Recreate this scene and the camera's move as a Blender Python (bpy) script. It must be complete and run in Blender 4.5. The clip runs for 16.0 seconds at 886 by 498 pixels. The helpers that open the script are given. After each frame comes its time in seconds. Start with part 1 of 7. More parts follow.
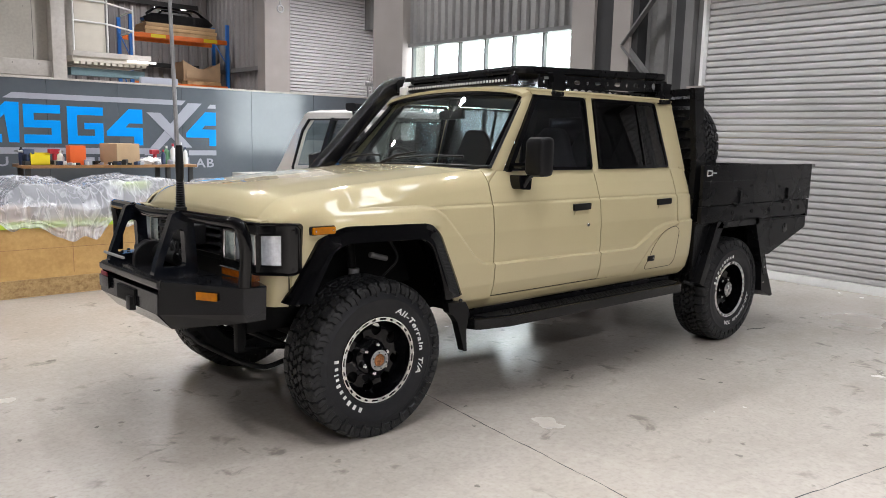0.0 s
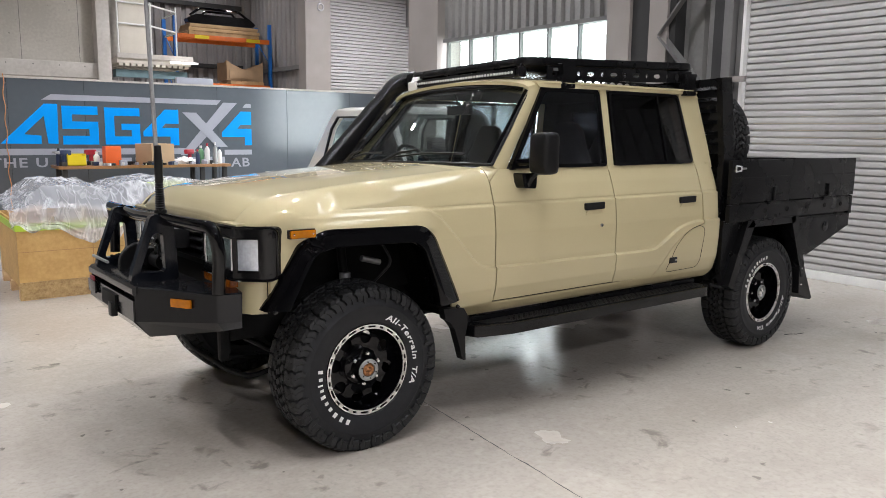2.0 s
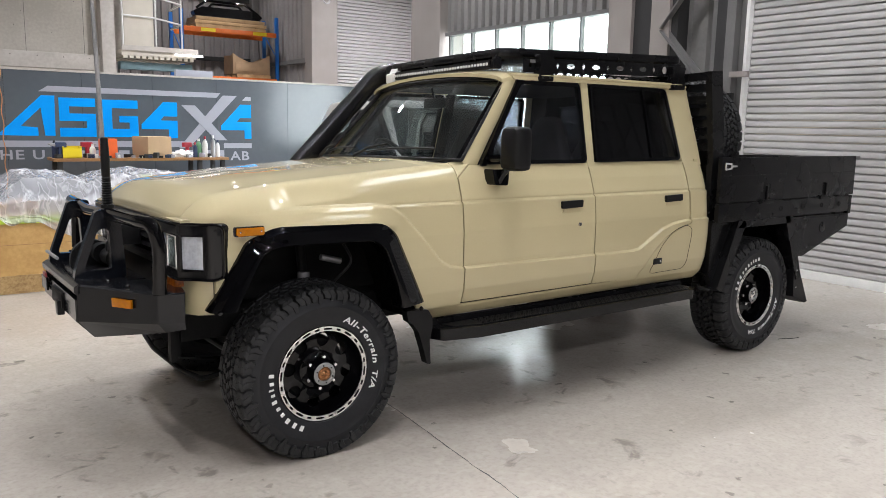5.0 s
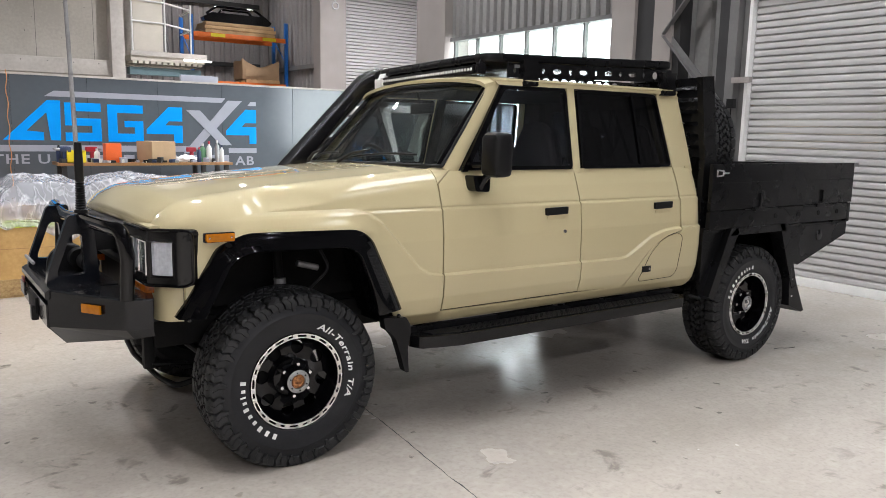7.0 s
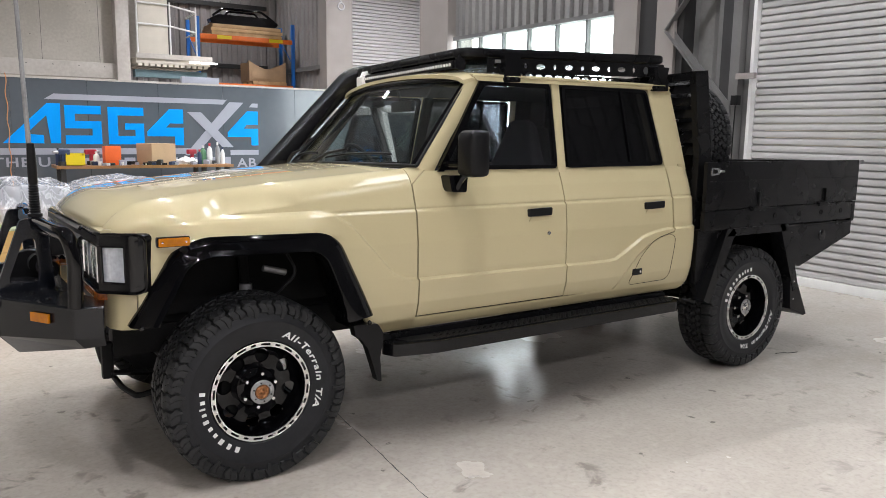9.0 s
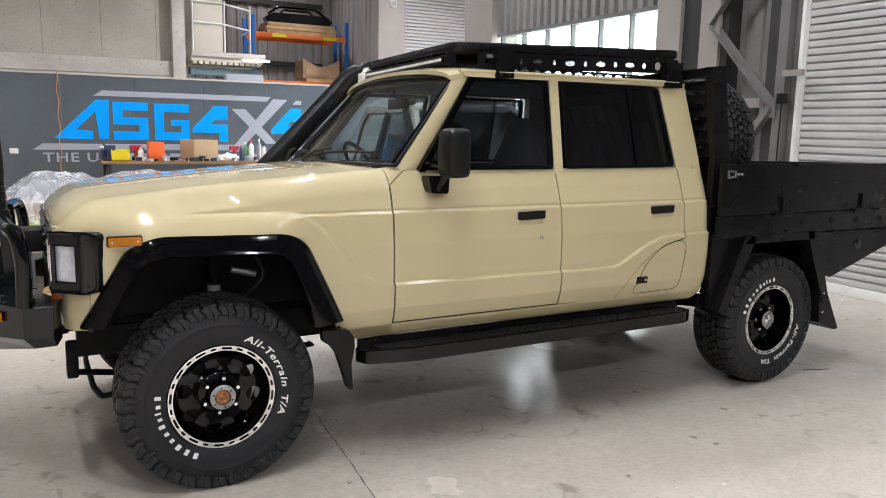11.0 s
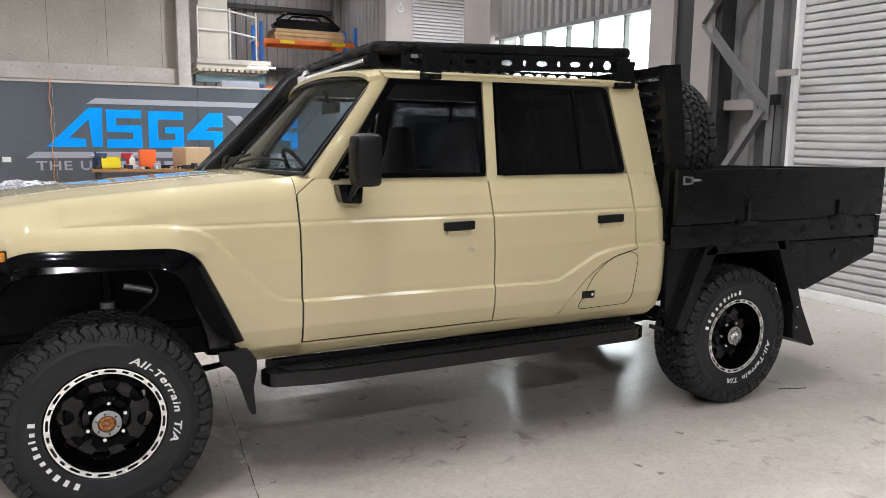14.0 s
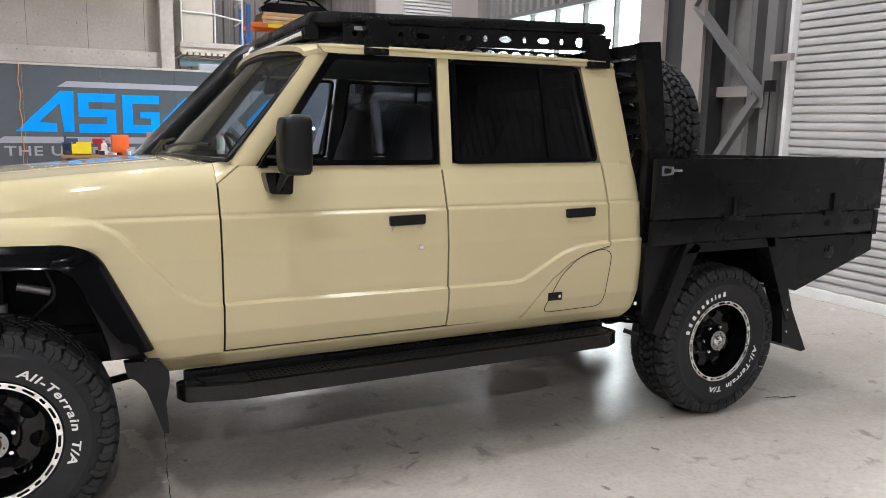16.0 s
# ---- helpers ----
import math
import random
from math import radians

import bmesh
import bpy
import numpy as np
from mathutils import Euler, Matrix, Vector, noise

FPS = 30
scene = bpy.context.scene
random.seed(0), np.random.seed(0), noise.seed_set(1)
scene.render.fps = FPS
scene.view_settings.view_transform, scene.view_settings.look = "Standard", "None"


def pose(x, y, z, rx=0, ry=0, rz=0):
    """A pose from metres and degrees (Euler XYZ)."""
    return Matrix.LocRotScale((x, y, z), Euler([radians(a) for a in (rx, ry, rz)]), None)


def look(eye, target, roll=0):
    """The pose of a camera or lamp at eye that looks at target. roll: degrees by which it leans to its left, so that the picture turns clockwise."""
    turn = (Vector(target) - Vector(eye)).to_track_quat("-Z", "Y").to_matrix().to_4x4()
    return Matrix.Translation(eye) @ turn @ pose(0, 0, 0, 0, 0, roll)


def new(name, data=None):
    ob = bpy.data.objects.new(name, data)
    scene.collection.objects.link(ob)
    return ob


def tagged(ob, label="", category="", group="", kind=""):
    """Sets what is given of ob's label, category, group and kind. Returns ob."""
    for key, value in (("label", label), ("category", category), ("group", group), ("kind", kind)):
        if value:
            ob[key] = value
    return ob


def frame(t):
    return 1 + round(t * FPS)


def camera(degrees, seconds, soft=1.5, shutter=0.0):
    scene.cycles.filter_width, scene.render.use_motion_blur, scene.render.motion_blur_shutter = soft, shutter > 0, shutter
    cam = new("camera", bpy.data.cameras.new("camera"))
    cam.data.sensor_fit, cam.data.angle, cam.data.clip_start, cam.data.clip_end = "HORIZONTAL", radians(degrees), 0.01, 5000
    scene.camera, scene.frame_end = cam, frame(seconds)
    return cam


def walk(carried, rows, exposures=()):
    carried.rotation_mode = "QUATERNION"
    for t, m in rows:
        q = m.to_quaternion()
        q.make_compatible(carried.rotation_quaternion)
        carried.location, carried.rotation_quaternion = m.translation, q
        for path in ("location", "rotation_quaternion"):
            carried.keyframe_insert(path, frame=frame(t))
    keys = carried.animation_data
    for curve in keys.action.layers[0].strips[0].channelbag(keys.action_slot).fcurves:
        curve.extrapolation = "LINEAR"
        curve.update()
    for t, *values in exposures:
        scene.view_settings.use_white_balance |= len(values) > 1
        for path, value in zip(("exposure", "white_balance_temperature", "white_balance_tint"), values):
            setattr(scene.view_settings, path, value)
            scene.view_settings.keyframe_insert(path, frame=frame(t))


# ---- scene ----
cam = camera(60.4, 16.0, soft=0.85)
PATH = [
    (0, (0.153, 0.26, 1.567), (1.441, 1.761, 1.272), 1.4),
    (0.5, (0.267, 0.287, 1.564), (1.543, 1.798, 1.261), 1.4),
    (1, (0.383, 0.285, 1.574), (1.613, 1.834, 1.276), 1.2),
    (1.5, (0.472, 0.277, 1.572), (1.669, 1.851, 1.273), 1.0),
    (2, (0.529, 0.257, 1.571), (1.711, 1.841, 1.265), 0.7),
    (2.5, (0.56, 0.234, 1.569), (1.733, 1.822, 1.255), 0.7),
    (3, (0.619, 0.25, 1.557), (1.788, 1.84, 1.234), 0.8),
    (3.5, (0.678, 0.265, 1.557), (1.842, 1.858, 1.228), 0.9),
    (4, (0.731, 0.273, 1.562), (1.893, 1.867, 1.231), 1.0),
    (4.5, (0.777, 0.268, 1.557), (1.935, 1.865, 1.229), 1.1),
    (5, (0.838, 0.251, 1.568), (1.989, 1.855, 1.249), 1.1),
    (7.5, (1.042, 0.183, 1.572), (2.16, 1.813, 1.268), 1.2),
    (8, (1.086, 0.186, 1.572), (2.2, 1.819, 1.271), 1.1),
    (8.5, (1.168, 0.215, 1.561), (2.276, 1.852, 1.261), 1.0),
    (9, (1.268, 0.216, 1.561), (2.359, 1.864, 1.257), 0.8),
    (9.2, (1.273, 0.196, 1.562), (2.357, 1.848, 1.253), 0.6),
    (11.5, (1.839, 0.159, 1.571), (2.764, 1.906, 1.265), 1.5),
    (12, (1.923, 0.167, 1.573), (2.84, 1.919, 1.272), 1.6),
    (12.5, (2.007, 0.159, 1.572), (2.913, 1.917, 1.274), 1.4),
    (13, (2.116, 0.14, 1.578), (3.01, 1.904, 1.278), 1.1),
    (13.5, (2.211, 0.136, 1.578), (3.098, 1.904, 1.279), 0.8),
    (14, (2.284, 0.157, 1.574), (3.173, 1.924, 1.275), 0.7),
    (14.5, (2.372, 0.24, 1.573), (3.275, 1.999, 1.272), 0.7),
    (15, (2.457, 0.324, 1.566), (3.371, 2.076, 1.26), 0.9),
    (15.5, (2.532, 0.374, 1.551), (3.443, 2.126, 1.235), 1.1),
    (16, (2.662, 0.413, 1.553), (3.554, 2.173, 1.225), 1.1),
]
walk(cam, [(t, look(eye, target, roll)) for t, eye, target, roll in PATH], exposures=((0.0, -0.08), (5.0, -0.02), (9.0, 0.05), (16.0, 0.15)))

# ---------------------------------------------------------------- light
world = bpy.data.worlds.new("sky")
scene.world = world
world.use_nodes = True
wn = world.node_tree.nodes
sky = wn.new("ShaderNodeTexSky")
sky.sky_type = "NISHITA"
sky.sun_disc = False
sky.sun_elevation = radians(52)
sky.sun_rotation = radians(70)
world.node_tree.links.new(sky.outputs[0], wn["Background"].inputs[0])
wn["Background"].inputs[1].default_value = 0.12

sun = new("sun", bpy.data.lights.new("sun", "SUN"))
sun.data.energy, sun.data.angle, sun.data.color = 2.5, radians(0.5), (1.0, 0.95, 0.88)
sun.matrix_world = look((20, 8, 30), (0, 0, 0))

# high-bay grid, then unseen lamps, mostly fills added to brighten floor and walls
BAYS_AND_FILLS = [(x, y, e) for y, row in ((-13.0, (330, 360, 200)), (-7.0, (330, 320, 50)), (-1.4, (920, 190, 75)), (4.6, (170, 0, 60)), (10.6, (120, 150, 125)), (16.6, (330, 130, 290)))
             for x, e in zip((-2.6, 2.4, 7.2), row) if (x, y) not in ((2.4, 4.6), (2.4, 10.6), (2.4, 16.6))] + [(0.6, 0.4, 100), (2.7, 2.3, 95), (4.4, 6.3, 165), (3.1, 8.7, 85), (3.7, 13.3, 135)] + [(11.8, 16.6, 600), (8.4, 22.4, 100)]
BAY_Z = 6.9
for x, y, watts in BAYS_AND_FILLS:
    lamp = new("high_bay_light", bpy.data.lights.new("high_bay_light", "AREA"))
    lamp.data.shape, lamp.data.size = "DISK", 0.18
    lamp.data.energy, lamp.data.color = watts, (0.998, 0.983, 1.03)
    lamp.data.spread = radians(150 if y > -5 else 178)
    lamp.matrix_world = pose(x, y, BAY_Z - 0.02)
# daylight through the wall windows and the skylight
for name, m, sx, sy, e in (
        ("window_daylight", pose(9.12, 9.8, 2.1, 0, 90, 0), 2.0, 3.9, 190),):
    lamp = new(name, bpy.data.lights.new(name, "AREA"))
    lamp.data.shape, lamp.data.size, lamp.data.size_y = "RECTANGLE", sx, sy
    lamp.data.energy, lamp.data.color = e, (0.88, 0.94, 1.0)
    lamp.matrix_world = m


# ---------------------------------------------------------------- materials
def material(name, color, rough=0.5, metal=0.0, vary=0.12, scale=6.0, fine=90.0, bump=0.0, bump_scale=120.0,
             coat=0.0, color2=None, mix_scale=None, emit=0.0, random_pieces=0.0, rough_vary=0.08, spec=0.5):
    m = bpy.data.materials.new(name)
    m.use_nodes = True
    nt = m.node_tree
    n, l = nt.nodes, nt.links
    b = n["Principled BSDF"]
    geo = n.new("ShaderNodeNewGeometry")
    big, small = n.new("ShaderNodeTexNoise"), n.new("ShaderNodeTexNoise")
    big.inputs["Scale"].default_value, big.inputs["Detail"].default_value = scale, 6
    small.inputs["Scale"].default_value, small.inputs["Detail"].default_value = fine, 3
    l.new(geo.outputs["Position"], big.inputs["Vector"])
    l.new(geo.outputs["Position"], small.inputs["Vector"])
    add = n.new("ShaderNodeMath")
    add.operation = "ADD"
    l.new(big.outputs["Fac"], add.inputs[0])
    half = n.new("ShaderNodeMath")
    half.operation = "MULTIPLY_ADD"
    half.inputs[1].default_value, half.inputs[2].default_value = 0.5, -0.25
    l.new(small.outputs["Fac"], half.inputs[0])
    l.new(half.outputs[0], add.inputs[1])
    ramp = n.new("ShaderNodeValToRGB")
    c2 = color2 or tuple(c * (1 + vary) for c in color)
    c1 = color if color2 else tuple(c * (1 - vary) for c in color)
    ramp.color_ramp.elements[0].position, ramp.color_ramp.elements[1].position = 0.3, 0.7
    ramp.color_ramp.elements[0].color = (*c1, 1)
    ramp.color_ramp.elements[1].color = (*c2, 1)
    l.new(add.outputs[0], ramp.inputs[0])
    out = ramp.outputs[0]
    if random_pieces:
        info = n.new("ShaderNodeObjectInfo")
        hsv = n.new("ShaderNodeHueSaturation")
        mul = n.new("ShaderNodeMath")
        mul.operation = "MULTIPLY_ADD"
        mul.inputs[1].default_value, mul.inputs[2].default_value = random_pieces, 1 - random_pieces / 2
        l.new(info.outputs["Random"], mul.inputs[0])
        l.new(mul.outputs[0], hsv.inputs["Value"])
        l.new(out, hsv.inputs["Color"])
        out = hsv.outputs[0]
    l.new(out, b.inputs["Base Color"])
    r = n.new("ShaderNodeMapRange")
    r.inputs["To Min"].default_value, r.inputs["To Max"].default_value = max(0.02, rough - rough_vary), min(1, rough + rough_vary)
    l.new(big.outputs["Fac"], r.inputs["Value"])
    l.new(r.outputs[0], b.inputs["Roughness"])
    b.inputs["Metallic"].default_value = metal
    b.inputs["Specular IOR Level"].default_value = spec
    b.inputs["Coat Weight"].default_value = coat
    b.inputs["Coat Roughness"].default_value = 0.03
    if bump:
        tex = n.new("ShaderNodeTexNoise")
        tex.inputs["Scale"].default_value, tex.inputs["Detail"].default_value = bump_scale, 5
        l.new(geo.outputs["Position"], tex.inputs["Vector"])
        bp = n.new("ShaderNodeBump")
        bp.inputs["Strength"].default_value, bp.inputs["Distance"].default_value = bump, 0.004
        l.new(tex.outputs["Fac"], bp.inputs["Height"])
        l.new(bp.outputs[0], b.inputs["Normal"])
    if emit:
        b.inputs["Emission Color"].default_value = (*color, 1)
        b.inputs["Emission Strength"].default_value = emit
    return m


def glass(name, tint, gloss=0.04):
    """Clear or tinted pane: mirror by Fresnel over tinted see-through."""
    m = bpy.data.materials.new(name)
    m.use_nodes = True
    n, l = m.node_tree.nodes, m.node_tree.links
    n.remove(n["Principled BSDF"])
    tr, gl, mix = n.new("ShaderNodeBsdfTransparent"), n.new("ShaderNodeBsdfGlossy"), n.new("ShaderNodeMixShader")
    lw, pw, sc = n.new("ShaderNodeLayerWeight"), n.new("ShaderNodeMath"), n.new("ShaderNodeMath")
    tr.inputs[0].default_value = (*tint, 1)
    gl.inputs["Roughness"].default_value = 0.01
    lw.inputs["Blend"].default_value = 0.5
    pw.operation, sc.operation = "POWER", "MULTIPLY_ADD"
    pw.inputs[1].default_value = 5.0
    sc.inputs[1].default_value, sc.inputs[2].default_value = 0.9, gloss
    l.new(lw.outputs["Facing"], pw.inputs[0])
    l.new(pw.outputs[0], sc.inputs[0])
    l.new(sc.outputs[0], mix.inputs[0])
    l.new(tr.outputs[0], mix.inputs[1])
    l.new(gl.outputs[0], mix.inputs[2])
    l.new(mix.outputs[0], n["Material Output"].inputs[0])
    return m


def concrete_floor():
    m = material("polished_concrete", (0.396, 0.360, 0.316), rough=0.255, color2=(0.466, 0.428, 0.380), scale=1.1, fine=14.0, rough_vary=0.06)
    n, l = m.node_tree.nodes, m.node_tree.links
    b = n["Principled BSDF"]
    geo = n["Geometry"]

    def noise_tex(scale, detail, rough=0.55, distort=0.0):
        t = n.new("ShaderNodeTexNoise")
        t.inputs["Scale"].default_value, t.inputs["Detail"].default_value = scale, detail
        t.inputs["Roughness"].default_value, t.inputs["Distortion"].default_value = rough, distort
        l.new(geo.outputs["Position"], t.inputs["Vector"])
        return t

    def masked(source, lo, hi, most):
        r = n.new("ShaderNodeMapRange")
        r.inputs["From Min"].default_value, r.inputs["From Max"].default_value = lo, hi
        r.inputs["To Min"].default_value, r.inputs["To Max"].default_value = 0.0, most
        l.new(source, r.inputs["Value"])
        return r.outputs[0]

    def lay(under, mask, color):
        mix = n.new("ShaderNodeMix")
        mix.data_type = "RGBA"
        mix.inputs[7].default_value = (*color, 1)
        l.new(mask, mix.inputs[0])
        l.new(under, mix.inputs[6])
        return mix.outputs[2]

    def times(a, c):
        t = n.new("ShaderNodeMath")
        t.operation = "MULTIPLY"
        l.new(a, t.inputs[0])
        l.new(c, t.inputs[1])
        return t.outputs[0]

    out = b.inputs["Base Color"].links[0].from_socket
    # trowel clouds, warm and pale
    out = lay(out, masked(noise_tex(0.45, 2).outputs["Fac"], 0.38, 0.80, 0.5), (0.52, 0.48, 0.425))
    out = lay(out, masked(noise_tex(0.8, 3, 0.55, 0.4).outputs["Fac"], 0.46, 0.80, 0.55), (0.33, 0.29, 0.245))
    # grain of the sand in the slab
    out = lay(out, masked(noise_tex(45.0, 1, 0.5).outputs["Fac"], 0.46, 0.72, 0.28), (0.28, 0.25, 0.22))
    out = lay(out, masked(noise_tex(20.0, 2, 0.5).outputs["Fac"], 0.52, 0.74, 0.22), (0.56, 0.525, 0.47))
    # smudges with broken outlines, here and there
    patch = masked(noise_tex(0.9, 3).outputs["Fac"], 0.46, 0.56, 1.0)
    smudge = masked(noise_tex(5.5, 4, 0.62, 0.5).outputs["Fac"], 0.585, 0.68, 0.62)
    out = lay(out, times(patch, smudge), (0.17, 0.155, 0.14))
    # grit: single dark specks, only in some cells
    for scale, size in ((6.0, 0.075), (2.0, 0.05)):
        vor = n.new("ShaderNodeTexVoronoi")
        vor.inputs["Scale"].default_value = scale
        warp = n.new("ShaderNodeVectorMath")
        warp.operation = "MULTIPLY_ADD"
        warp.inputs[1].default_value = (0.09, 0.09, 0.09)
        l.new(noise_tex(18.0, 4).outputs["Color"], warp.inputs[0])
        l.new(geo.outputs["Position"], warp.inputs[2])
        l.new(warp.outputs[0], vor.inputs["Vector"])
        pick = n.new("ShaderNodeSeparateColor")
        l.new(vor.outputs["Color"], pick.inputs[0])
        speck = times(masked(vor.outputs["Distance"], size * 1.6, size, 0.7), masked(pick.outputs[0], 0.45, 0.7, 1.0))
        out = lay(out, speck, (0.12, 0.108, 0.096))
    l.new(out, b.inputs["Base Color"])
    return m


# cladding with the gloom of the unlit hall put into its colour
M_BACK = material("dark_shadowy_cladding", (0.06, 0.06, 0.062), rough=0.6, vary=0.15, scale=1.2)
M_FLOOR = concrete_floor()
M_PAINT = material("beige_car_paint", (0.490, 0.425, 0.255), rough=0.5, vary=0.015, scale=2, coat=1.0, rough_vary=0.02, spec=0.05)
M_GLOSS = material("gloss_black_paint", (0.002, 0.002, 0.0025), rough=0.05, vary=0.05, rough_vary=0.02, spec=0.3)
M_SATIN = material("satin_black_steel", (0.007, 0.007, 0.008), rough=0.17, vary=0.15, bump=0.02, bump_scale=300, spec=0.36)
M_MATTE = material("matte_black_powdercoat", (0.0055, 0.0055, 0.006), rough=0.27, vary=0.2, scale=4, bump=0.08, bump_scale=420, spec=0.20)
M_STEP = material("satin_black_step", (0.004, 0.004, 0.0045), rough=0.20, vary=0.15, bump=0.03, bump_scale=300, spec=0.3)
M_BAR = material("textured_black_bar_steel", (0.006, 0.0065, 0.0078), rough=0.14, vary=0.1, bump=0.03, bump_scale=420, spec=0.32)
M_HOOP = material("gloss_black_plate", (0.005, 0.006, 0.009), rough=0.14, vary=0.1, bump=0.03, bump_scale=200, spec=0.3)
M_SURROUND = material("moulded_black_surround", (0.007, 0.007, 0.0075), rough=0.22, vary=0.1, spec=0.35)
M_PLASTIC = material("black_plastic", (0.0065, 0.0065, 0.007), rough=0.38, vary=0.1, bump=0.05, bump_scale=500, spec=0.22)
M_RUBBER = material("tyre_rubber", (0.0110, 0.0116, 0.0135), rough=0.45, vary=0.25, scale=14, bump=0.12, bump_scale=160, spec=0.3)
M_TREAD = material("tyre_tread_rubber", (0.017, 0.0172, 0.018), rough=0.55, vary=0.3, scale=22, bump=0.3, bump_scale=140, spec=0.3)
M_LETTER = material("white_raised_rubber", (0.75, 0.75, 0.73), rough=0.6, vary=0.05)
M_ALLOY = material("machined_aluminium", (0.78, 0.78, 0.77), rough=0.28, metal=1.0, vary=0.05)
M_CHROME = material("chrome", (0.82, 0.82, 0.83), rough=0.12, metal=1.0, vary=0.03)
M_BRONZE = material("bronze_badge", (0.30, 0.13, 0.05), rough=0.35, metal=0.7, vary=0.6, scale=70)
M_AMBER = material("amber_lens", (0.40, 0.135, 0.002), rough=0.14, vary=0.16, scale=22, fine=60, spec=0.4, bump=0.12, bump_scale=160)
M_AMBER_DEEP = material("deep_orange_lens", (0.36, 0.085, 0.004), rough=0.16, vary=0.3, scale=45, spec=0.4, bump=0.3, bump_scale=120)
def fluted(name, color, axis, pitch, metal):
    m = material(name, color, rough=0.12, metal=metal, vary=0.18, scale=18, fine=60, coat=1.0)
    n, l = m.node_tree.nodes, m.node_tree.links
    wave, bp = n.new("ShaderNodeTexWave"), n.new("ShaderNodeBump")
    wave.bands_direction = axis
    wave.inputs["Scale"].default_value = 0.314 / pitch
    wave.inputs["Distortion"].default_value = 0.6
    l.new(n["Geometry"].outputs["Position"], wave.inputs["Vector"])
    bp.inputs["Strength"].default_value, bp.inputs["Distance"].default_value = 0.06, 0.003
    l.new(wave.outputs["Fac"], bp.inputs["Height"])
    l.new(bp.outputs[0], n["Principled BSDF"].inputs["Normal"])
    return m


M_FLUTE = fluted("fluted_lamp_glass", (0.64, 0.67, 0.72), "Y", 0.009, 0.35)
M_TINT = glass("tinted_glass", (0.82, 0.84, 0.87), 0.05)
M_PRIVACY = glass("privacy_glass", (0.30, 0.31, 0.33), 0.06)
M_TINT_DK = glass("dark_tinted_glass", (0.09, 0.09, 0.10))
M_CLEAR = glass("windscreen_glass", (0.90, 0.95, 0.93), 0.15)
M_DARK = material("underbody_black", (0.004, 0.004, 0.004), rough=0.6, vary=0.5, scale=10, spec=0.16)
M_SEAT = material("black_seat_fabric", (0.014, 0.014, 0.016), rough=0.9, vary=0.2, bump=0.3, bump_scale=250)
M_DASH = material("grey_dash_plastic", (0.16, 0.17, 0.17), rough=0.6, vary=0.1)
M_STEEL = material("grey_steel", (0.33, 0.33, 0.33), rough=0.45, metal=0.7, vary=0.15)
M_LED = material("led_lens", (0.80, 0.81, 0.82), rough=0.25, metal=0.3, vary=0.06, scale=90)
M_RED = material("red_badge", (0.25, 0.03, 0.04), rough=0.4, vary=0.2)

M_CONCRETE = material("precast_concrete", (0.43, 0.40, 0.35), rough=0.85, color2=(0.56, 0.525, 0.465), scale=0.8, fine=16, bump=0.3, bump_scale=30)
M_CONC_PALE = material("pale_concrete", (0.42, 0.39, 0.35), rough=0.85, color2=(0.56, 0.53, 0.49), scale=1.3, fine=12, bump=0.25, bump_scale=30)
M_CLAD = material("grey_wall_cladding", (0.21, 0.206, 0.20), rough=0.5, vary=0.10, scale=1.2, fine=20)
M_CLAD_DK = material("dark_wall_cladding", (0.22, 0.205, 0.20), rough=0.55, vary=0.12, scale=1.2, fine=20)
M_SHUTTER = material("galvanised_shutter", (0.47, 0.465, 0.46), rough=0.45, metal=0.1, vary=0.07, scale=1.5, fine=8, rough_vary=0.1)
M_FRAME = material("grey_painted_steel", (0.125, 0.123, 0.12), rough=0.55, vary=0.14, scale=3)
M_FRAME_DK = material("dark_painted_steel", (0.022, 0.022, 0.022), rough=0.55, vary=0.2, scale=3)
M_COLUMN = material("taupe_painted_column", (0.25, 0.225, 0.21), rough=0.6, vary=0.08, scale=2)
M_WHITE = material("white_trim", (0.72, 0.72, 0.70), rough=0.5, vary=0.05)
M_PARTITION = material("grey_vinyl_panel", (0.104, 0.120, 0.137), rough=0.16, vary=0.06, scale=1.1, fine=12, rough_vary=0.04)
M_BLUE = material("blue_vinyl", (0.0, 0.34, 0.95), rough=0.4, vary=0.05, scale=3, spec=0.12)
M_SILVER = material("silver_vinyl", (0.36, 0.37, 0.43), rough=0.35, vary=0.05, scale=3)
M_OUT = material("overcast_daylight", (0.94, 0.97, 1.0), rough=1, vary=0.01, emit=8.0)
M_SKYGLOW = material("overcast_sky", (0.90, 0.95, 1.0), rough=1, vary=0.01, emit=11.0)
M_CEIL = material("roof_sheeting", (0.12, 0.12, 0.125), rough=0.6, vary=0.1, scale=1)
M_PLY = material("plywood", (0.45, 0.265, 0.085), rough=0.65, color2=(0.62, 0.395, 0.15), scale=2.2, fine=30, bump=0.1, random_pieces=0.2)
M_TIMBER = material("pine_timber", (0.50, 0.31, 0.15), rough=0.7, color2=(0.64, 0.44, 0.24), scale=3.5, fine=40, bump=0.15, random_pieces=0.3)
M_CHIP = material("chipboard", (0.27, 0.165, 0.065), rough=0.85, color2=(0.47, 0.32, 0.15), scale=22, fine=70, bump=0.3, bump_scale=60)
M_CARD = material("cardboard", (0.43, 0.29, 0.17), rough=0.8, vary=0.08, scale=5)
M_BENCH = material("varnished_bench_top", (0.30, 0.15, 0.055), rough=0.5, vary=0.2, scale=6)
M_BLUE_STEEL = material("blue_rack_steel", (0.01, 0.12, 0.42), rough=0.4, vary=0.1)
M_ORANGE = material("orange_rack_steel", (0.75, 0.16, 0.02), rough=0.4, vary=0.1)
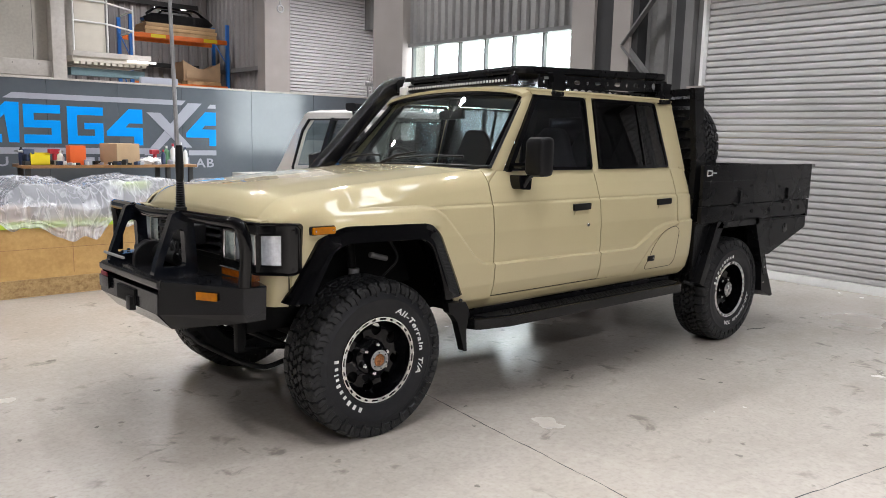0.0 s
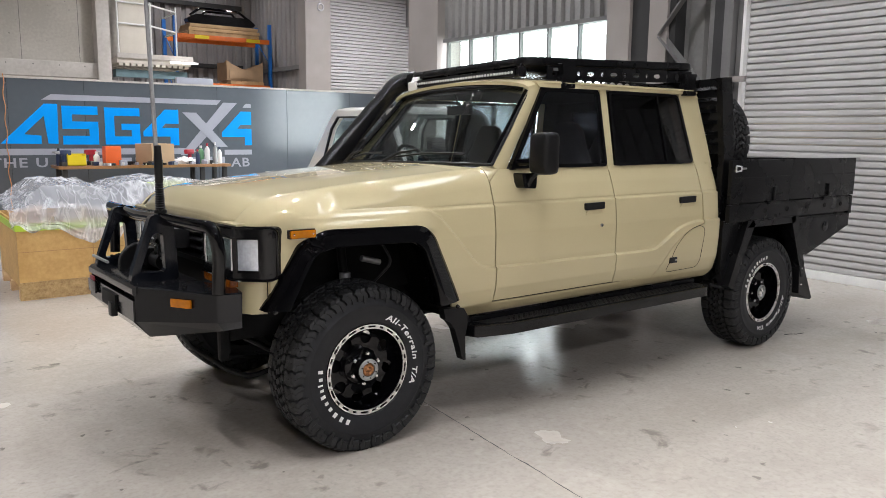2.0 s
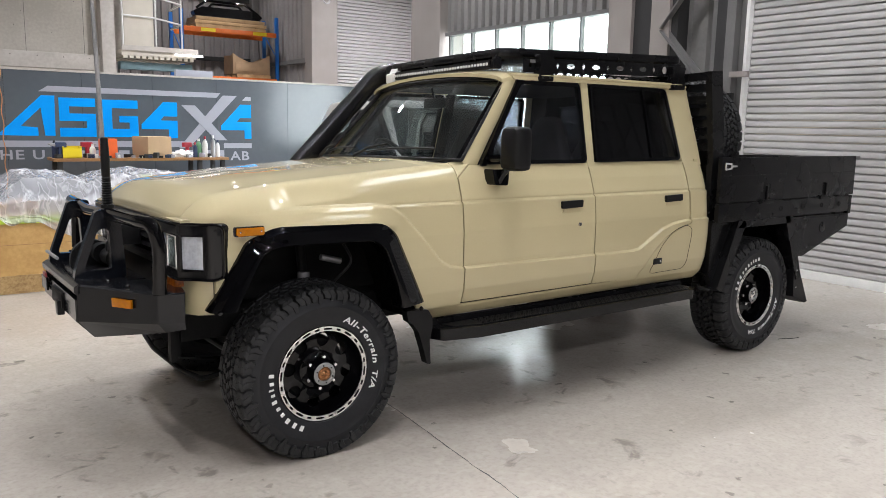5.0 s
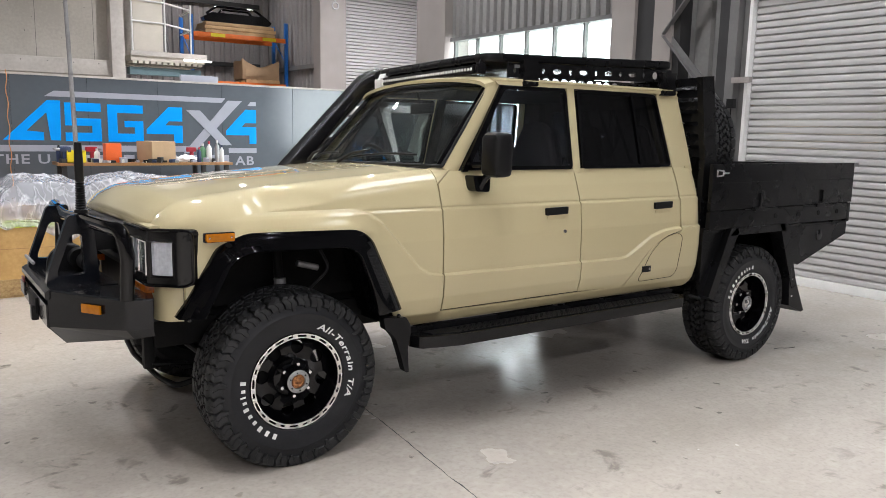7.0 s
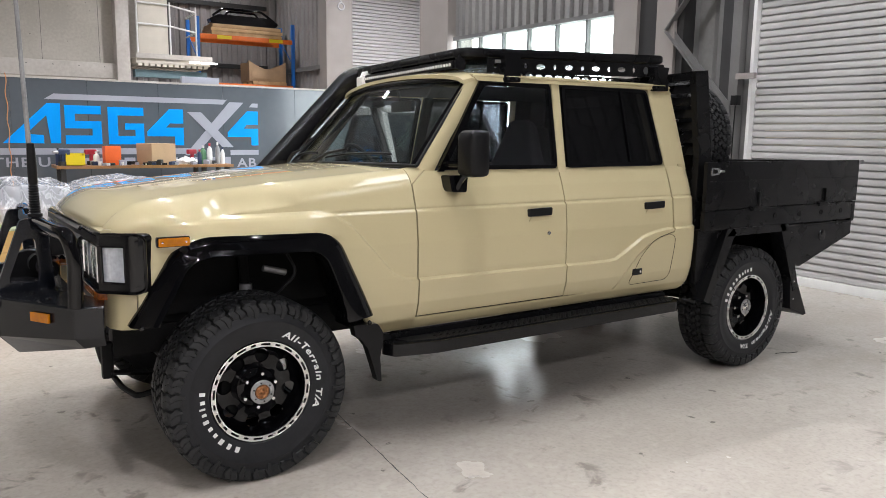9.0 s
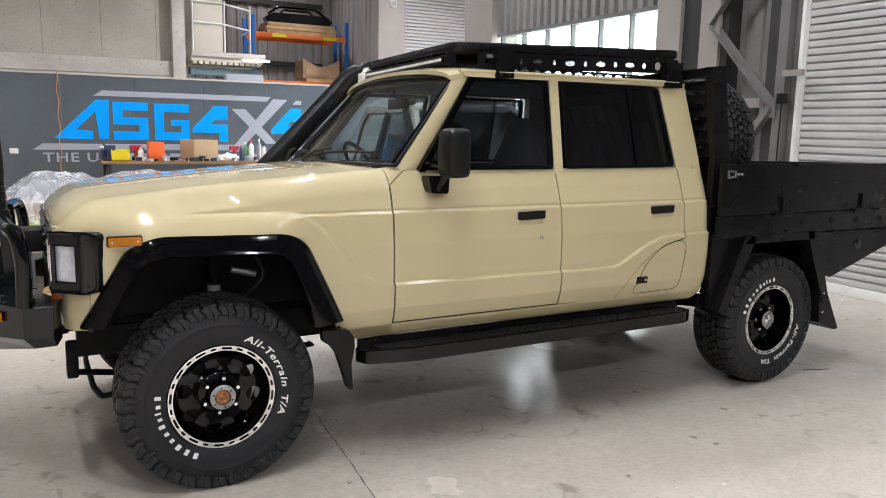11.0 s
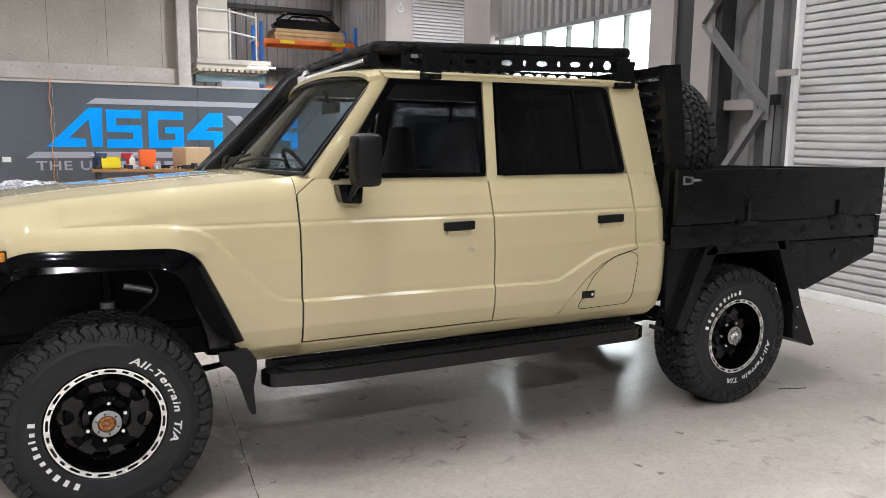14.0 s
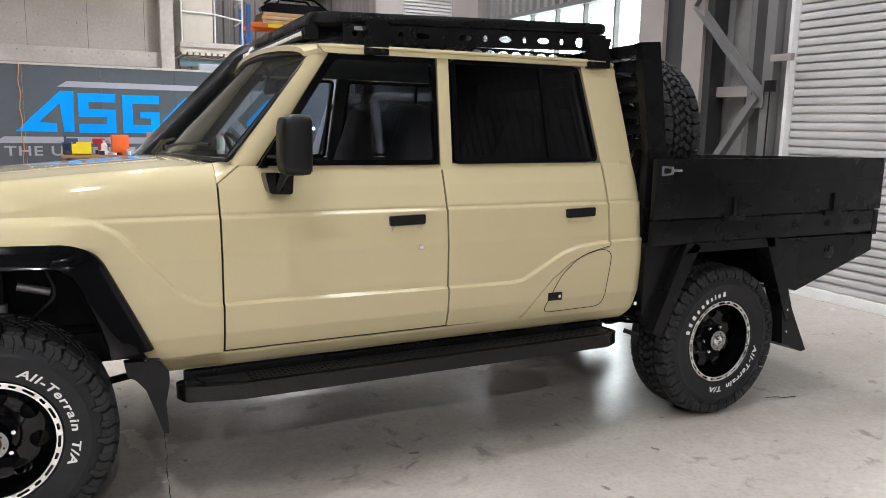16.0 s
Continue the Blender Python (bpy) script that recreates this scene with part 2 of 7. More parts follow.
M_YELLOW = material("yellow_plastic", (0.80, 0.65, 0.02), rough=0.4, vary=0.05)
M_ORANGE_BOX = material("orange_carton", (0.80, 0.13, 0.02), rough=0.5, vary=0.06)
M_LIME = material("lime_tape", (0.48, 0.66, 0.06), rough=0.35, vary=0.1)
M_UTE = material("white_car_paint", (0.60, 0.585, 0.55), rough=0.3, vary=0.02, coat=0.8)
M_NAVY = material("navy_plastic", (0.02, 0.035, 0.09), rough=0.5, vary=0.1)
M_REDP = material("red_plastic", (0.45, 0.03, 0.05), rough=0.4, vary=0.1)
M_GREEN = material("green_plastic", (0.10, 0.25, 0.12), rough=0.4, vary=0.1)
M_CREAM = material("cream_board", (0.60, 0.56, 0.48), rough=0.7, vary=0.08, scale=2)


def wrap_material():
    m = bpy.data.materials.new("crumpled_plastic_sheet")
    m.use_nodes = True
    n, l = m.node_tree.nodes, m.node_tree.links
    b = n["Principled BSDF"]
    b.inputs["Base Color"].default_value = (0.74, 0.76, 0.80, 1)
    b.inputs["Roughness"].default_value = 0.2
    tr, mix, geo = n.new("ShaderNodeBsdfTransparent"), n.new("ShaderNodeMixShader"), n.new("ShaderNodeNewGeometry")
    turn = n.new("ShaderNodeMapping")
    turn.inputs["Rotation"].default_value, turn.inputs["Scale"].default_value = (0.3, 0.5, 0.3), (2.6, 1.0, 1.0)
    l.new(geo.outputs["Position"], turn.inputs["Vector"])

    def ridge(scale, wide):
        """Thin fold lines where a noise crosses its middle."""
        t, off, flat, r = n.new("ShaderNodeTexNoise"), n.new("ShaderNodeMath"), n.new("ShaderNodeMath"), n.new("ShaderNodeMapRange")
        t.inputs["Scale"].default_value, t.inputs["Detail"].default_value, t.inputs["Distortion"].default_value = scale, 2, 0.8
        l.new(turn.outputs[0], t.inputs["Vector"])
        off.operation, flat.operation = "SUBTRACT", "ABSOLUTE"
        off.inputs[1].default_value = 0.5
        l.new(t.outputs["Fac"], off.inputs[0])
        l.new(off.outputs[0], flat.inputs[0])
        r.inputs["From Min"].default_value, r.inputs["From Max"].default_value = 0.0, wide
        r.inputs["To Min"].default_value, r.inputs["To Max"].default_value = 1.0, 0.0
        l.new(flat.outputs[0], r.inputs["Value"])
        return r.outputs[0]
    total, bp, ramp = n.new("ShaderNodeMath"), n.new("ShaderNodeBump"), n.new("ShaderNodeMapRange")
    total.operation = "MULTIPLY_ADD"
    total.inputs[1].default_value = 0.7
    l.new(ridge(4.6, 0.07), total.inputs[0])
    l.new(ridge(1.9, 0.05), total.inputs[2])
    bp.inputs["Strength"].default_value, bp.inputs["Distance"].default_value = 0.6, 0.03
    l.new(total.outputs[0], bp.inputs["Height"])
    l.new(bp.outputs[0], b.inputs["Normal"])
    ramp.inputs["From Min"].default_value, ramp.inputs["From Max"].default_value = 0.0, 1.5
    ramp.inputs["To Min"].default_value, ramp.inputs["To Max"].default_value = 0.34, 0.78
    l.new(total.outputs[0], ramp.inputs["Value"])
    l.new(ramp.outputs[0], mix.inputs[0])
    l.new(tr.outputs[0], mix.inputs[1])
    l.new(b.outputs[0], mix.inputs[2])
    l.new(mix.outputs[0], n["Material Output"].inputs[0])
    return m


M_SHEET = wrap_material()


# ---------------------------------------------------------------- mesh helpers
def mesh_object(name, bm, mat, smooth=35):
    me = bpy.data.meshes.new(name)
    bmesh.ops.recalc_face_normals(bm, faces=bm.faces)
    bm.to_mesh(me)
    bm.free()
    me.materials.append(mat)
    if smooth:
        me.shade_smooth()
        me.set_sharp_from_angle(angle=radians(smooth))
    return new(name, me)


def part(name, bm, mat, parent, label="", smooth=35):
    """One mesh under a thing or a part; the mesh is in the world's metres."""
    ob = mesh_object(name, bm, mat, smooth)
    ob.parent = parent
    ob.matrix_parent_inverse = parent.matrix_world.inverted()
    if label:
        tagged(ob, label)
    return ob


def thing(name, place, label, category, group="", kind=""):
    ob = new(name)
    ob.empty_display_size = 0.1
    ob.matrix_world = pose(*place)
    bpy.context.view_layer.update()
    return tagged(ob, label, category, group, kind)


def solid(name, bm, mat, label, category="", group="", kind="", smooth=35):
    return tagged(mesh_object(name, bm, mat, smooth), label, category, group, kind)


def add_box(bm, lo, hi, bevel=0.0, m=None):
    lo, hi = Vector(lo), Vector(hi)
    geom = bmesh.ops.create_cube(bm, size=1.0)
    vs = geom["verts"]
    for v in vs:
        v.co = Vector(((lo[i] + hi[i]) / 2 + v.co[i] * (hi[i] - lo[i]) for i in range(3)))
    if bevel:
        es = list({e for v in vs for e in v.link_edges})
        r = bmesh.ops.bevel(bm, geom=es, offset=bevel, segments=2, profile=0.7, affect="EDGES")
        vs = list({v for f in r["faces"] for v in f.verts} | {v for v in vs if v.is_valid})
    if m is not None:
        bmesh.ops.transform(bm, matrix=m, verts=vs)
    return bm


def box(lo, hi, bevel=0.0, m=None):
    return add_box(bmesh.new(), lo, hi, bevel, m)


def add_rings(bm, rings, closed=True, caps=True):
    """Skin a row of point rings."""
    vr = [[bm.verts.new(p) for p in r] for r in rings]
    n = len(vr[0])
    for a, b in zip(vr, vr[1:]):
        for i in range(n if closed else n - 1):
            j = (i + 1) % n
            bm.faces.new((a[i], a[j], b[j], b[i]))
    if caps and closed:
        bm.faces.new(vr[0][::-1])
        bm.faces.new(vr[-1])
    return bm


def rounded(points, r, seg=4):
    """Round the corners of a 2D outline."""
    out = []
    n = len(points)
    for i in range(n):
        p0, p, p1 = Vector(points[i - 1]), Vector(points[i]), Vector(points[(i + 1) % n])
        a, b = (p0 - p), (p1 - p)
        k = min(r, a.length * 0.45, b.length * 0.45)
        s, e = p + a.normalized() * k, p + b.normalized() * k
        for j in range(seg + 1):
            t = j / seg
            out.append(tuple(s * (1 - t) ** 2 + p * 2 * t * (1 - t) + e * t * t))
    return out


def add_prism(bm, outline, axis, a, b):
    """Extrude a 2D outline along an axis: x takes (y, z), y takes (x, z), z takes (x, y)."""
    def at(p, d):
        return {"x": (d, p[0], p[1]), "y": (p[0], d, p[1]), "z": (p[0], p[1], d)}[axis]
    return add_rings(bm, [[at(p, a) for p in outline], [at(p, b) for p in outline]])


def prism(outline, axis, a, b, bevel=0.0):
    bm = add_prism(bmesh.new(), outline, axis, a, b)
    if bevel:
        bmesh.ops.bevel(bm, geom=[e for e in bm.edges if len(e.link_faces) == 2 and e.calc_face_angle(0) > 0.6], offset=bevel, segments=2, profile=0.7, affect="EDGES")
    return bm


def add_tube(bm, path, r, seg=12, caps=True):
    """A round tube along a path; r is one radius or one for each point."""
    pts = [Vector(p) for p in path]
    rs = r if isinstance(r, (list, tuple)) else [r] * len(pts)
    rings, up = [], None
    for i, p in enumerate(pts):
        d = (pts[min(i + 1, len(pts) - 1)] - pts[max(i - 1, 0)]).normalized()
        if up is None:
            up = d.orthogonal().normalized()
        else:
            up = (up - d * up.dot(d)).normalized()
        side = d.cross(up)
        rings.append([p + (up * math.cos(t) + side * math.sin(t)) * rs[i] for t in (math.tau * k / seg for k in range(seg))])
    return add_rings(bm, rings, True, caps)


def tube(path, r, seg=12):
    return add_tube(bmesh.new(), path, r, seg)


def bend(points, r=0.06, seg=5):
    """Round the inner corners of a 3D path."""
    pts = [Vector(p) for p in points]
    out = [pts[0]]
    for i in range(1, len(pts) - 1):
        a, b = pts[i - 1] - pts[i], pts[i + 1] - pts[i]
        k = min(r, a.length * 0.45, b.length * 0.45)
        s, e = pts[i] + a.normalized() * k, pts[i] + b.normalized() * k
        for j in range(seg + 1):
            t = j / seg
            out.append(s * (1 - t) ** 2 + pts[i] * 2 * t * (1 - t) + e * t * t)
    return out + [pts[-1]]


def add_revolve(bm, profile, seg=48, m=None, closed=True):
    """Turn a (radius, along) profile round the local y axis."""
    rings = []
    for k in range(seg):
        t = math.tau * k / seg
        rings.append([Vector((r * math.cos(t), a, r * math.sin(t))) for r, a in profile])
    vr = [[bm.verts.new(m @ p if m else p) for p in ring] for ring in rings]
    n = len(profile)
    for k in range(seg):
        a, b = vr[k], vr[(k + 1) % seg]
        for i in range(n - 1):
            bm.faces.new((a[i], a[i + 1], b[i + 1], b[i]))
    if closed:
        for i in (0, n - 1):
            if profile[i][0] < 0.002:
                bmesh.ops.pointmerge(bm, verts=[ring[i] for ring in vr], merge_co=vr[0][i].co)
    return bm


def revolve(profile, seg=48, m=None):
    return add_revolve(bmesh.new(), profile, seg, m)


def add_holed_cell(bm, lo, hi, centre, rx, rz, put, seg=20, square=1.0):
    """A flat cell with one oval hole; put(u, v) gives the front and the back point."""
    inner, outer = [], []
    for k in range(seg):
        t = math.tau * (k + 0.5) / seg
        c, s = math.cos(t), math.sin(t)
        inner.append((centre[0] + rx * math.copysign(abs(c) ** square, c), centre[1] + rz * math.copysign(abs(s) ** square, s)))
        big = min(abs(((hi[0] if c > 0 else lo[0]) - centre[0]) / c) if abs(c) > 1e-6 else 1e9, abs(((hi[1] if s > 0 else lo[1]) - centre[1]) / s) if abs(s) > 1e-6 else 1e9)
        outer.append((centre[0] + big * c, centre[1] + big * s))
    for corner in ((lo[0], lo[1]), (lo[0], hi[1]), (hi[0], lo[1]), (hi[0], hi[1])):
        i = min(range(seg), key=lambda k: (outer[k][0] - corner[0]) ** 2 + (outer[k][1] - corner[1]) ** 2)
        outer[i] = corner
    vf = [[bm.verts.new(put(*p)[0]) for p in ring] for ring in (outer, inner)]
    vb = [[bm.verts.new(put(*p)[1]) for p in ring] for ring in (outer, inner)]
    for k in range(seg):
        j = (k + 1) % seg
        bm.faces.new((vf[0][k], vf[0][j], vf[1][j], vf[1][k]))
        bm.faces.new((vb[0][k], vb[1][k], vb[1][j], vb[0][j]))
        bm.faces.new((vf[1][k], vf[1][j], vb[1][j], vb[1][k]))
    return bm


def thicken(bm, offset):
    """Give an open sheet depth by a copy set off by a vector, and close the rim."""
    rim = [e for e in bm.edges if len(e.link_faces) == 1]
    g = bmesh.ops.extrude_face_region(bm, geom=bm.faces[:] + bm.edges[:] + bm.verts[:], use_keep_orig=True)
    bmesh.ops.translate(bm, vec=offset, verts=[v for v in g["geom"] if isinstance(v, bmesh.types.BMVert)])
    return bm


def mirror(bm, axis_y):
    bmesh.ops.transform(bm, matrix=Matrix.Translation((0, 2 * axis_y, 0)) @ Matrix.Diagonal((1, -1, 1, 1)), verts=bm.verts)
    return bm


def smooth_step(a, b, x):
    t = min(1.0, max(0.0, (x - a) / (b - a)))
    return t * t * (3 - 2 * t)


def letters(text, size, align="CENTER", spacing=1.0, bold=0.0):
    """Bmesh of built-in lettering, flat in x and y."""
    cu = bpy.data.curves.new("letters", "FONT")
    cu.body, cu.size, cu.align_x, cu.space_character, cu.resolution_u, cu.extrude = text, size, align, spacing, 3, 0.0008
    cu.offset = size * bold
    ob = new("letters", cu)
    bpy.context.view_layer.update()
    me = bpy.data.meshes.new_from_object(ob.evaluated_get(bpy.context.evaluated_depsgraph_get()))
    bm = bmesh.new()
    bm.from_mesh(me)
    bpy.data.objects.remove(ob)
    bpy.data.curves.remove(cu)
    bpy.data.meshes.remove(me)
    return bm


def join(bm, other, m=None):
    if m is not None:
        bmesh.ops.transform(other, matrix=m, verts=other.verts)
    me = bpy.data.meshes.new("tmp")
    other.to_mesh(me)
    other.free()
    bm.from_mesh(me)
    bpy.data.meshes.remove(me)
    return bm


# ---------------------------------------------------------------- the hall
WEST, EAST, SOUTH, NORTH, ROOF = -11.0, 9.25, -16.0, 24.6, 7.4


def corrugated(axis, at, a, b, z0, z1, pitch, depth, thick=0.02, vertical=True):
    """Ribbed sheet in the plane axis = at: vertical ribs, or lying slats."""
    prof = []
    lo, hi = (a, b) if vertical else (z0, z1)
    s = lo
    while s < hi - 1e-6:
        for f, d in ((0.0, 0.0), (0.30, 0.0), (0.42, 1.0), (0.88, 1.0)):
            if s + f * pitch <= hi:
                prof.append((s + f * pitch, d * depth))
        s += pitch
    prof.append((hi, 0.0))
    bm = bmesh.new()
    rows = []
    for e in ((z0, z1) if vertical else (a, b)):
        ring = []
        for p, d in prof:
            u, w = (p, e) if vertical else (e, p)
            ring.append(bm.verts.new((at - d, u, w) if axis == "x" else (u, at - d, w)))
        rows.append(ring)
    for i in range(len(prof) - 1):
        bm.faces.new((rows[0][i], rows[0][i + 1], rows[1][i + 1], rows[1][i]))
    return thicken(bm, (thick, 0, 0) if axis == "x" else (0, thick, 0))


def floor_z(x):
    """The slab falls gently towards the roller door."""
    return -0.0085 * min(max(0.0, x - 2.0), 9.0)


slab = [(WEST - 0.3, 0.0), (2.0, 0.0), (11.0, floor_z(11.0)), (15.5, floor_z(15.5)), (15.5, -0.25), (WEST - 0.3, -0.25)]
floor = solid("floor", prism(slab, "y", SOUTH - 0.3, NORTH + 0.3), M_FLOOR, "worn pale polished concrete workshop floor with stains", "floor", kind="structure", smooth=0)
ground = solid("ground", box((-120, -120, -0.40), (120, 120, -0.26)), M_CONC_PALE, "pale concrete yard outside the workshop", "ground", kind="structure", smooth=0)
SKYLIGHTS = ((5.6, 1.6, 7.2, 4.2), (6.1, -2.3, 7.2, -0.3))
edges_y = [SOUTH - 0.3] + sorted(v for s in SKYLIGHTS for v in (s[1], s[3])) + [NORTH + 0.3]
bm = bmesh.new()
for y0, y1 in zip(edges_y, edges_y[1:]):
    hole = [s for s in SKYLIGHTS if s[1] <= y0 and y1 <= s[3]]
    spans = ((WEST - 0.3, hole[0][0]), (hole[0][2], 15.5)) if hole else ((WEST - 0.3, 15.5),)
    for x0, x1 in spans:
        add_box(bm, (x0, y0, ROOF), (x1, y1, ROOF + 0.15))
solid("ceiling", bm, M_CEIL, "grey metal roof sheeting over the workshop", "ceiling", kind="structure", smooth=0)
for x0, y0, x1, y1 in SKYLIGHTS:
    sl = thing("skylight", ((x0 + x1) / 2, (y0 + y1) / 2, ROOF + 0.16), "bright translucent skylight sheet in the roof", "skylight", kind="structure")
    part("sheet", box((x0 - 0.1, y0 - 0.1, ROOF + 0.16), (x1 + 0.1, y1 + 0.1, ROOF + 0.18)), M_SKYGLOW, sl, smooth=0)
    for k in (1, 2):
        y = y0 + (y1 - y0) * k / 3
        part("purlin", box((x0, y - 0.05, ROOF + 0.02), (x1, y + 0.05, ROOF + 0.12)), M_FRAME, sl, smooth=0)
for i, y in enumerate((-5.5, -1.2, 3.2, 8.8, 14.5, 20.0)):
    truss = thing("roof_truss", (0, y, ROOF - 0.05), "grey steel roof truss under the ceiling", "truss", "roof trusses", "structure")
    part("chord", box((WEST, y - 0.06, ROOF - 0.14), (EAST, y + 0.06, ROOF - 0.02)), M_FRAME, truss, smooth=0)
    part("chord", box((WEST, y - 0.06, ROOF - 0.80), (EAST, y + 0.06, ROOF - 0.70)), M_FRAME, truss, smooth=0)
    for k in range(14):
        x = WEST + 0.3 + k * 1.32
        part("web", tube([(x, y, ROOF - 0.72), (x + 0.66, y, ROOF - 0.12), (x + 1.32, y, ROOF - 0.72)], 0.03, 6), M_FRAME, truss)
# housings for the grid and for the added fill lamps alike
for x, y, watts in BAYS_AND_FILLS:
    hb = thing("high_bay_lamp", (x, y, BAY_Z), "unseen round grey roof lamp, high bay and added fill", "lamp", "high-bay lamps")
    part("housing", tube([(x, y, BAY_Z), (x, y, BAY_Z + 0.10)], 0.18, 24), M_STEEL, hb)
    part("hanger", tube([(x, y, BAY_Z + 0.09), (x, y, ROOF)], 0.006, 6), M_STEEL, hb)

solid("wall_west", box((WEST - 0.15, SOUTH, -0.05), (WEST, NORTH, ROOF)), M_CONCRETE, "plain precast concrete wall", "wall", kind="structure", smooth=0)
# unseen wall, coloured dark so that glass and paint mirror a dim hall
solid("wall_south", box((WEST, SOUTH - 0.1, -0.07), (EAST, SOUTH, ROOF)), M_BACK, "unseen plain sheet wall with shade put into its colour", "wall", kind="structure", smooth=0)
solid("backdrop", box((9.62, 7.0, 0.3), (9.66, 11.95, 4.2)), M_OUT, "bright overcast sky outside the windows", "backdrop", kind="structure", smooth=0)

# east wall: shutter bay, braced bay, window bay
SH_Y = 5.70
shutter = thing("roller_shutter", (9.2, 2.0, 0), "closed pale galvanised roller shutter in the east wall", "roller door", kind="structure")
PITCH = 0.0795
for k in range(44):
    z = 0.04 + k * PITCH
    sl = [(9.160, z), (9.141, z + 0.005), (9.137, z + 0.015), (9.136, z + PITCH * 0.60), (9.139, z + PITCH - 0.020), (9.158, z + PITCH - 0.013), (9.168, z + PITCH - 0.002), (9.20, z + PITCH - 0.002), (9.20, z)]
    part("slat", prism([(p[0], p[1]) for p in sl], "y", 0.6, SH_Y), M_SHUTTER, shutter, smooth=25)
part("bottom_rail", box((9.12, 0.6, -0.063), (9.2, SH_Y, 0.038), 0.006), M_WHITE, shutter, "white bottom rail")
part("guide", box((9.06, SH_Y - 0.03, -0.063), (9.2, SH_Y + 0.012, 3.518), 0.003), M_WHITE, shutter, "white side guide")
part("guide", box((9.08, SH_Y + 0.012, -0.063), (9.2, SH_Y + 0.09, 5.0), 0.003), M_FRAME, shutter)
part("drum_housing", box((8.86, 0.5, 3.518), (9.24, SH_Y + 0.012, 4.02), 0.02), M_FRAME_DK, shutter, "dark shutter drum housing")
wall_east = thing("wall_east", (EAST, 6, 0), "grey cladding wall with steel columns and braces", "wall", kind="structure")
part("cladding", corrugated("x", EAST + 0.12, 5.7, 7.9, -0.07, ROOF, 0.30, 0.05, 0.05), M_CLAD, wall_east, smooth=0)
part("cladding", corrugated("x", EAST + 0.07, 7.9, 12.0, 3.22, ROOF, 0.20, 0.055, 0.05), M_CLAD, wall_east, smooth=0)
part("cladding", corrugated("x", EAST + 0.05, 7.9, 12.0, -0.07, 1.04, 0.20, 0.03, 0.05), M_CLAD, wall_east, smooth=0)
# the next two sheets carry shade in their colour, darker than M_CLAD
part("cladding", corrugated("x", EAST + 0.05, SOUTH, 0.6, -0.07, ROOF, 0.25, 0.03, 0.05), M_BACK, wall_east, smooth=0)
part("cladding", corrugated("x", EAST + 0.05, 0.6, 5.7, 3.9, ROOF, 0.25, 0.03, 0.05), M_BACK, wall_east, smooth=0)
part("girt", box((9.14, 6.1, 1.88), (9.28, 6.80, 1.99)), M_COLUMN, wall_east, smooth=0)
part("girt", box((9.14, 6.1, 3.9), (9.28, 7.4, 4.05)), M_FRAME, wall_east, smooth=0)


def i_column(y0, y1, x0, x1, mat, name="column"):
    """Steel I-section column, web along x."""
    bm = bmesh.new()
    ym = (y0 + y1) / 2
    add_box(bm, (x0, y0, -0.07), (x0 + 0.02, y1, ROOF))
    add_box(bm, (x1 - 0.02, y0, -0.07), (x1, y1, ROOF))
    add_box(bm, (x0 + 0.02, ym - 0.01, -0.07), (x1 - 0.02, ym + 0.01, ROOF))
    return part(name, bm, mat, wall_east, smooth=0)


part("column", box((8.98, 5.80, -0.07), (9.3, 5.92, ROOF)), M_FRAME, wall_east, smooth=0)
# shaded section between the grey ones, its shade given by the dark colour
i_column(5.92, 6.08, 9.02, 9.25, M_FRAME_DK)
i_column(6.08, 6.16, 9.05, 9.28, M_FRAME)
part("column", box((8.98, 6.76, -0.07), (9.24, 7.05, ROOF)), M_COLUMN, wall_east, "pale painted column")
# turned-away edge and recess: shade put into the colour by M_FRAME_DK
part("column", box((9.03, 6.66, -0.07), (9.24, 6.76, ROOF)), M_FRAME_DK, wall_east, "column edge with shade put into its colour", smooth=0)
part("column", box((9.05, 7.05, -0.07), (9.3, 7.39, ROOF)), M_FRAME_DK, wall_east, "recessed column face with shade put into its colour", smooth=0)
part("column", box((8.99, 7.39, -0.07), (9.3, 7.80, ROOF)), M_COLUMN, wall_east, smooth=0)


def brace(a, b, w=0.045):
    d = Vector(b) - Vector(a)
    m = Matrix.Translation(a) @ d.to_track_quat("Z", "X").to_matrix().to_4x4()
    bm = bmesh.new()
    add_box(bm, (-0.006, -w, 0), (0.006, w, d.length), m=m)
    add_box(bm, (0.006, -w, 0), (0.07, -w + 0.012, d.length), m=m)
    return part("brace", bm, M_FRAME, wall_east, smooth=0)


brace((8.965, 6.86, 2.83), (8.965, 5.92, 1.85))
brace((8.965, 5.92, 1.85), (8.965, 6.75, 0.74))
brace((8.965, 6.86, 2.85), (8.965, 5.92, 3.95))
part("gusset", box((8.955, 5.87, 1.76), (8.962, 6.0, 1.95)), M_FRAME, wall_east, smooth=0)
part("bracket", box((8.93, 5.56, 2.20), (8.978, 5.80, 2.265), 0.004), M_COLUMN, wall_east, "pale block")
part("box", box((8.91, 5.74, 1.91), (8.978, 5.83, 2.02), 0.006), M_PLASTIC, wall_east, "small black switch box")
part("conduit", tube([(8.95, 5.79, 1.91), (8.955, 5.80, 1.2), (8.96, 5.80, 0.2)], 0.008, 6), M_PLASTIC, wall_east)

window = thing("window_1", (EAST, 9.8, 2.7), "row of bright frosted panes high in the cladding wall", "window", kind="structure")
WY0, WY1, WZ0, WZ1 = 7.86, 11.8, 1.1, 3.18
part("window_frame", box((9.14, WY0 - 0.06, WZ1), (9.30, WY1 + 0.08, WZ1 + 0.06)), M_FRAME, window, smooth=0)
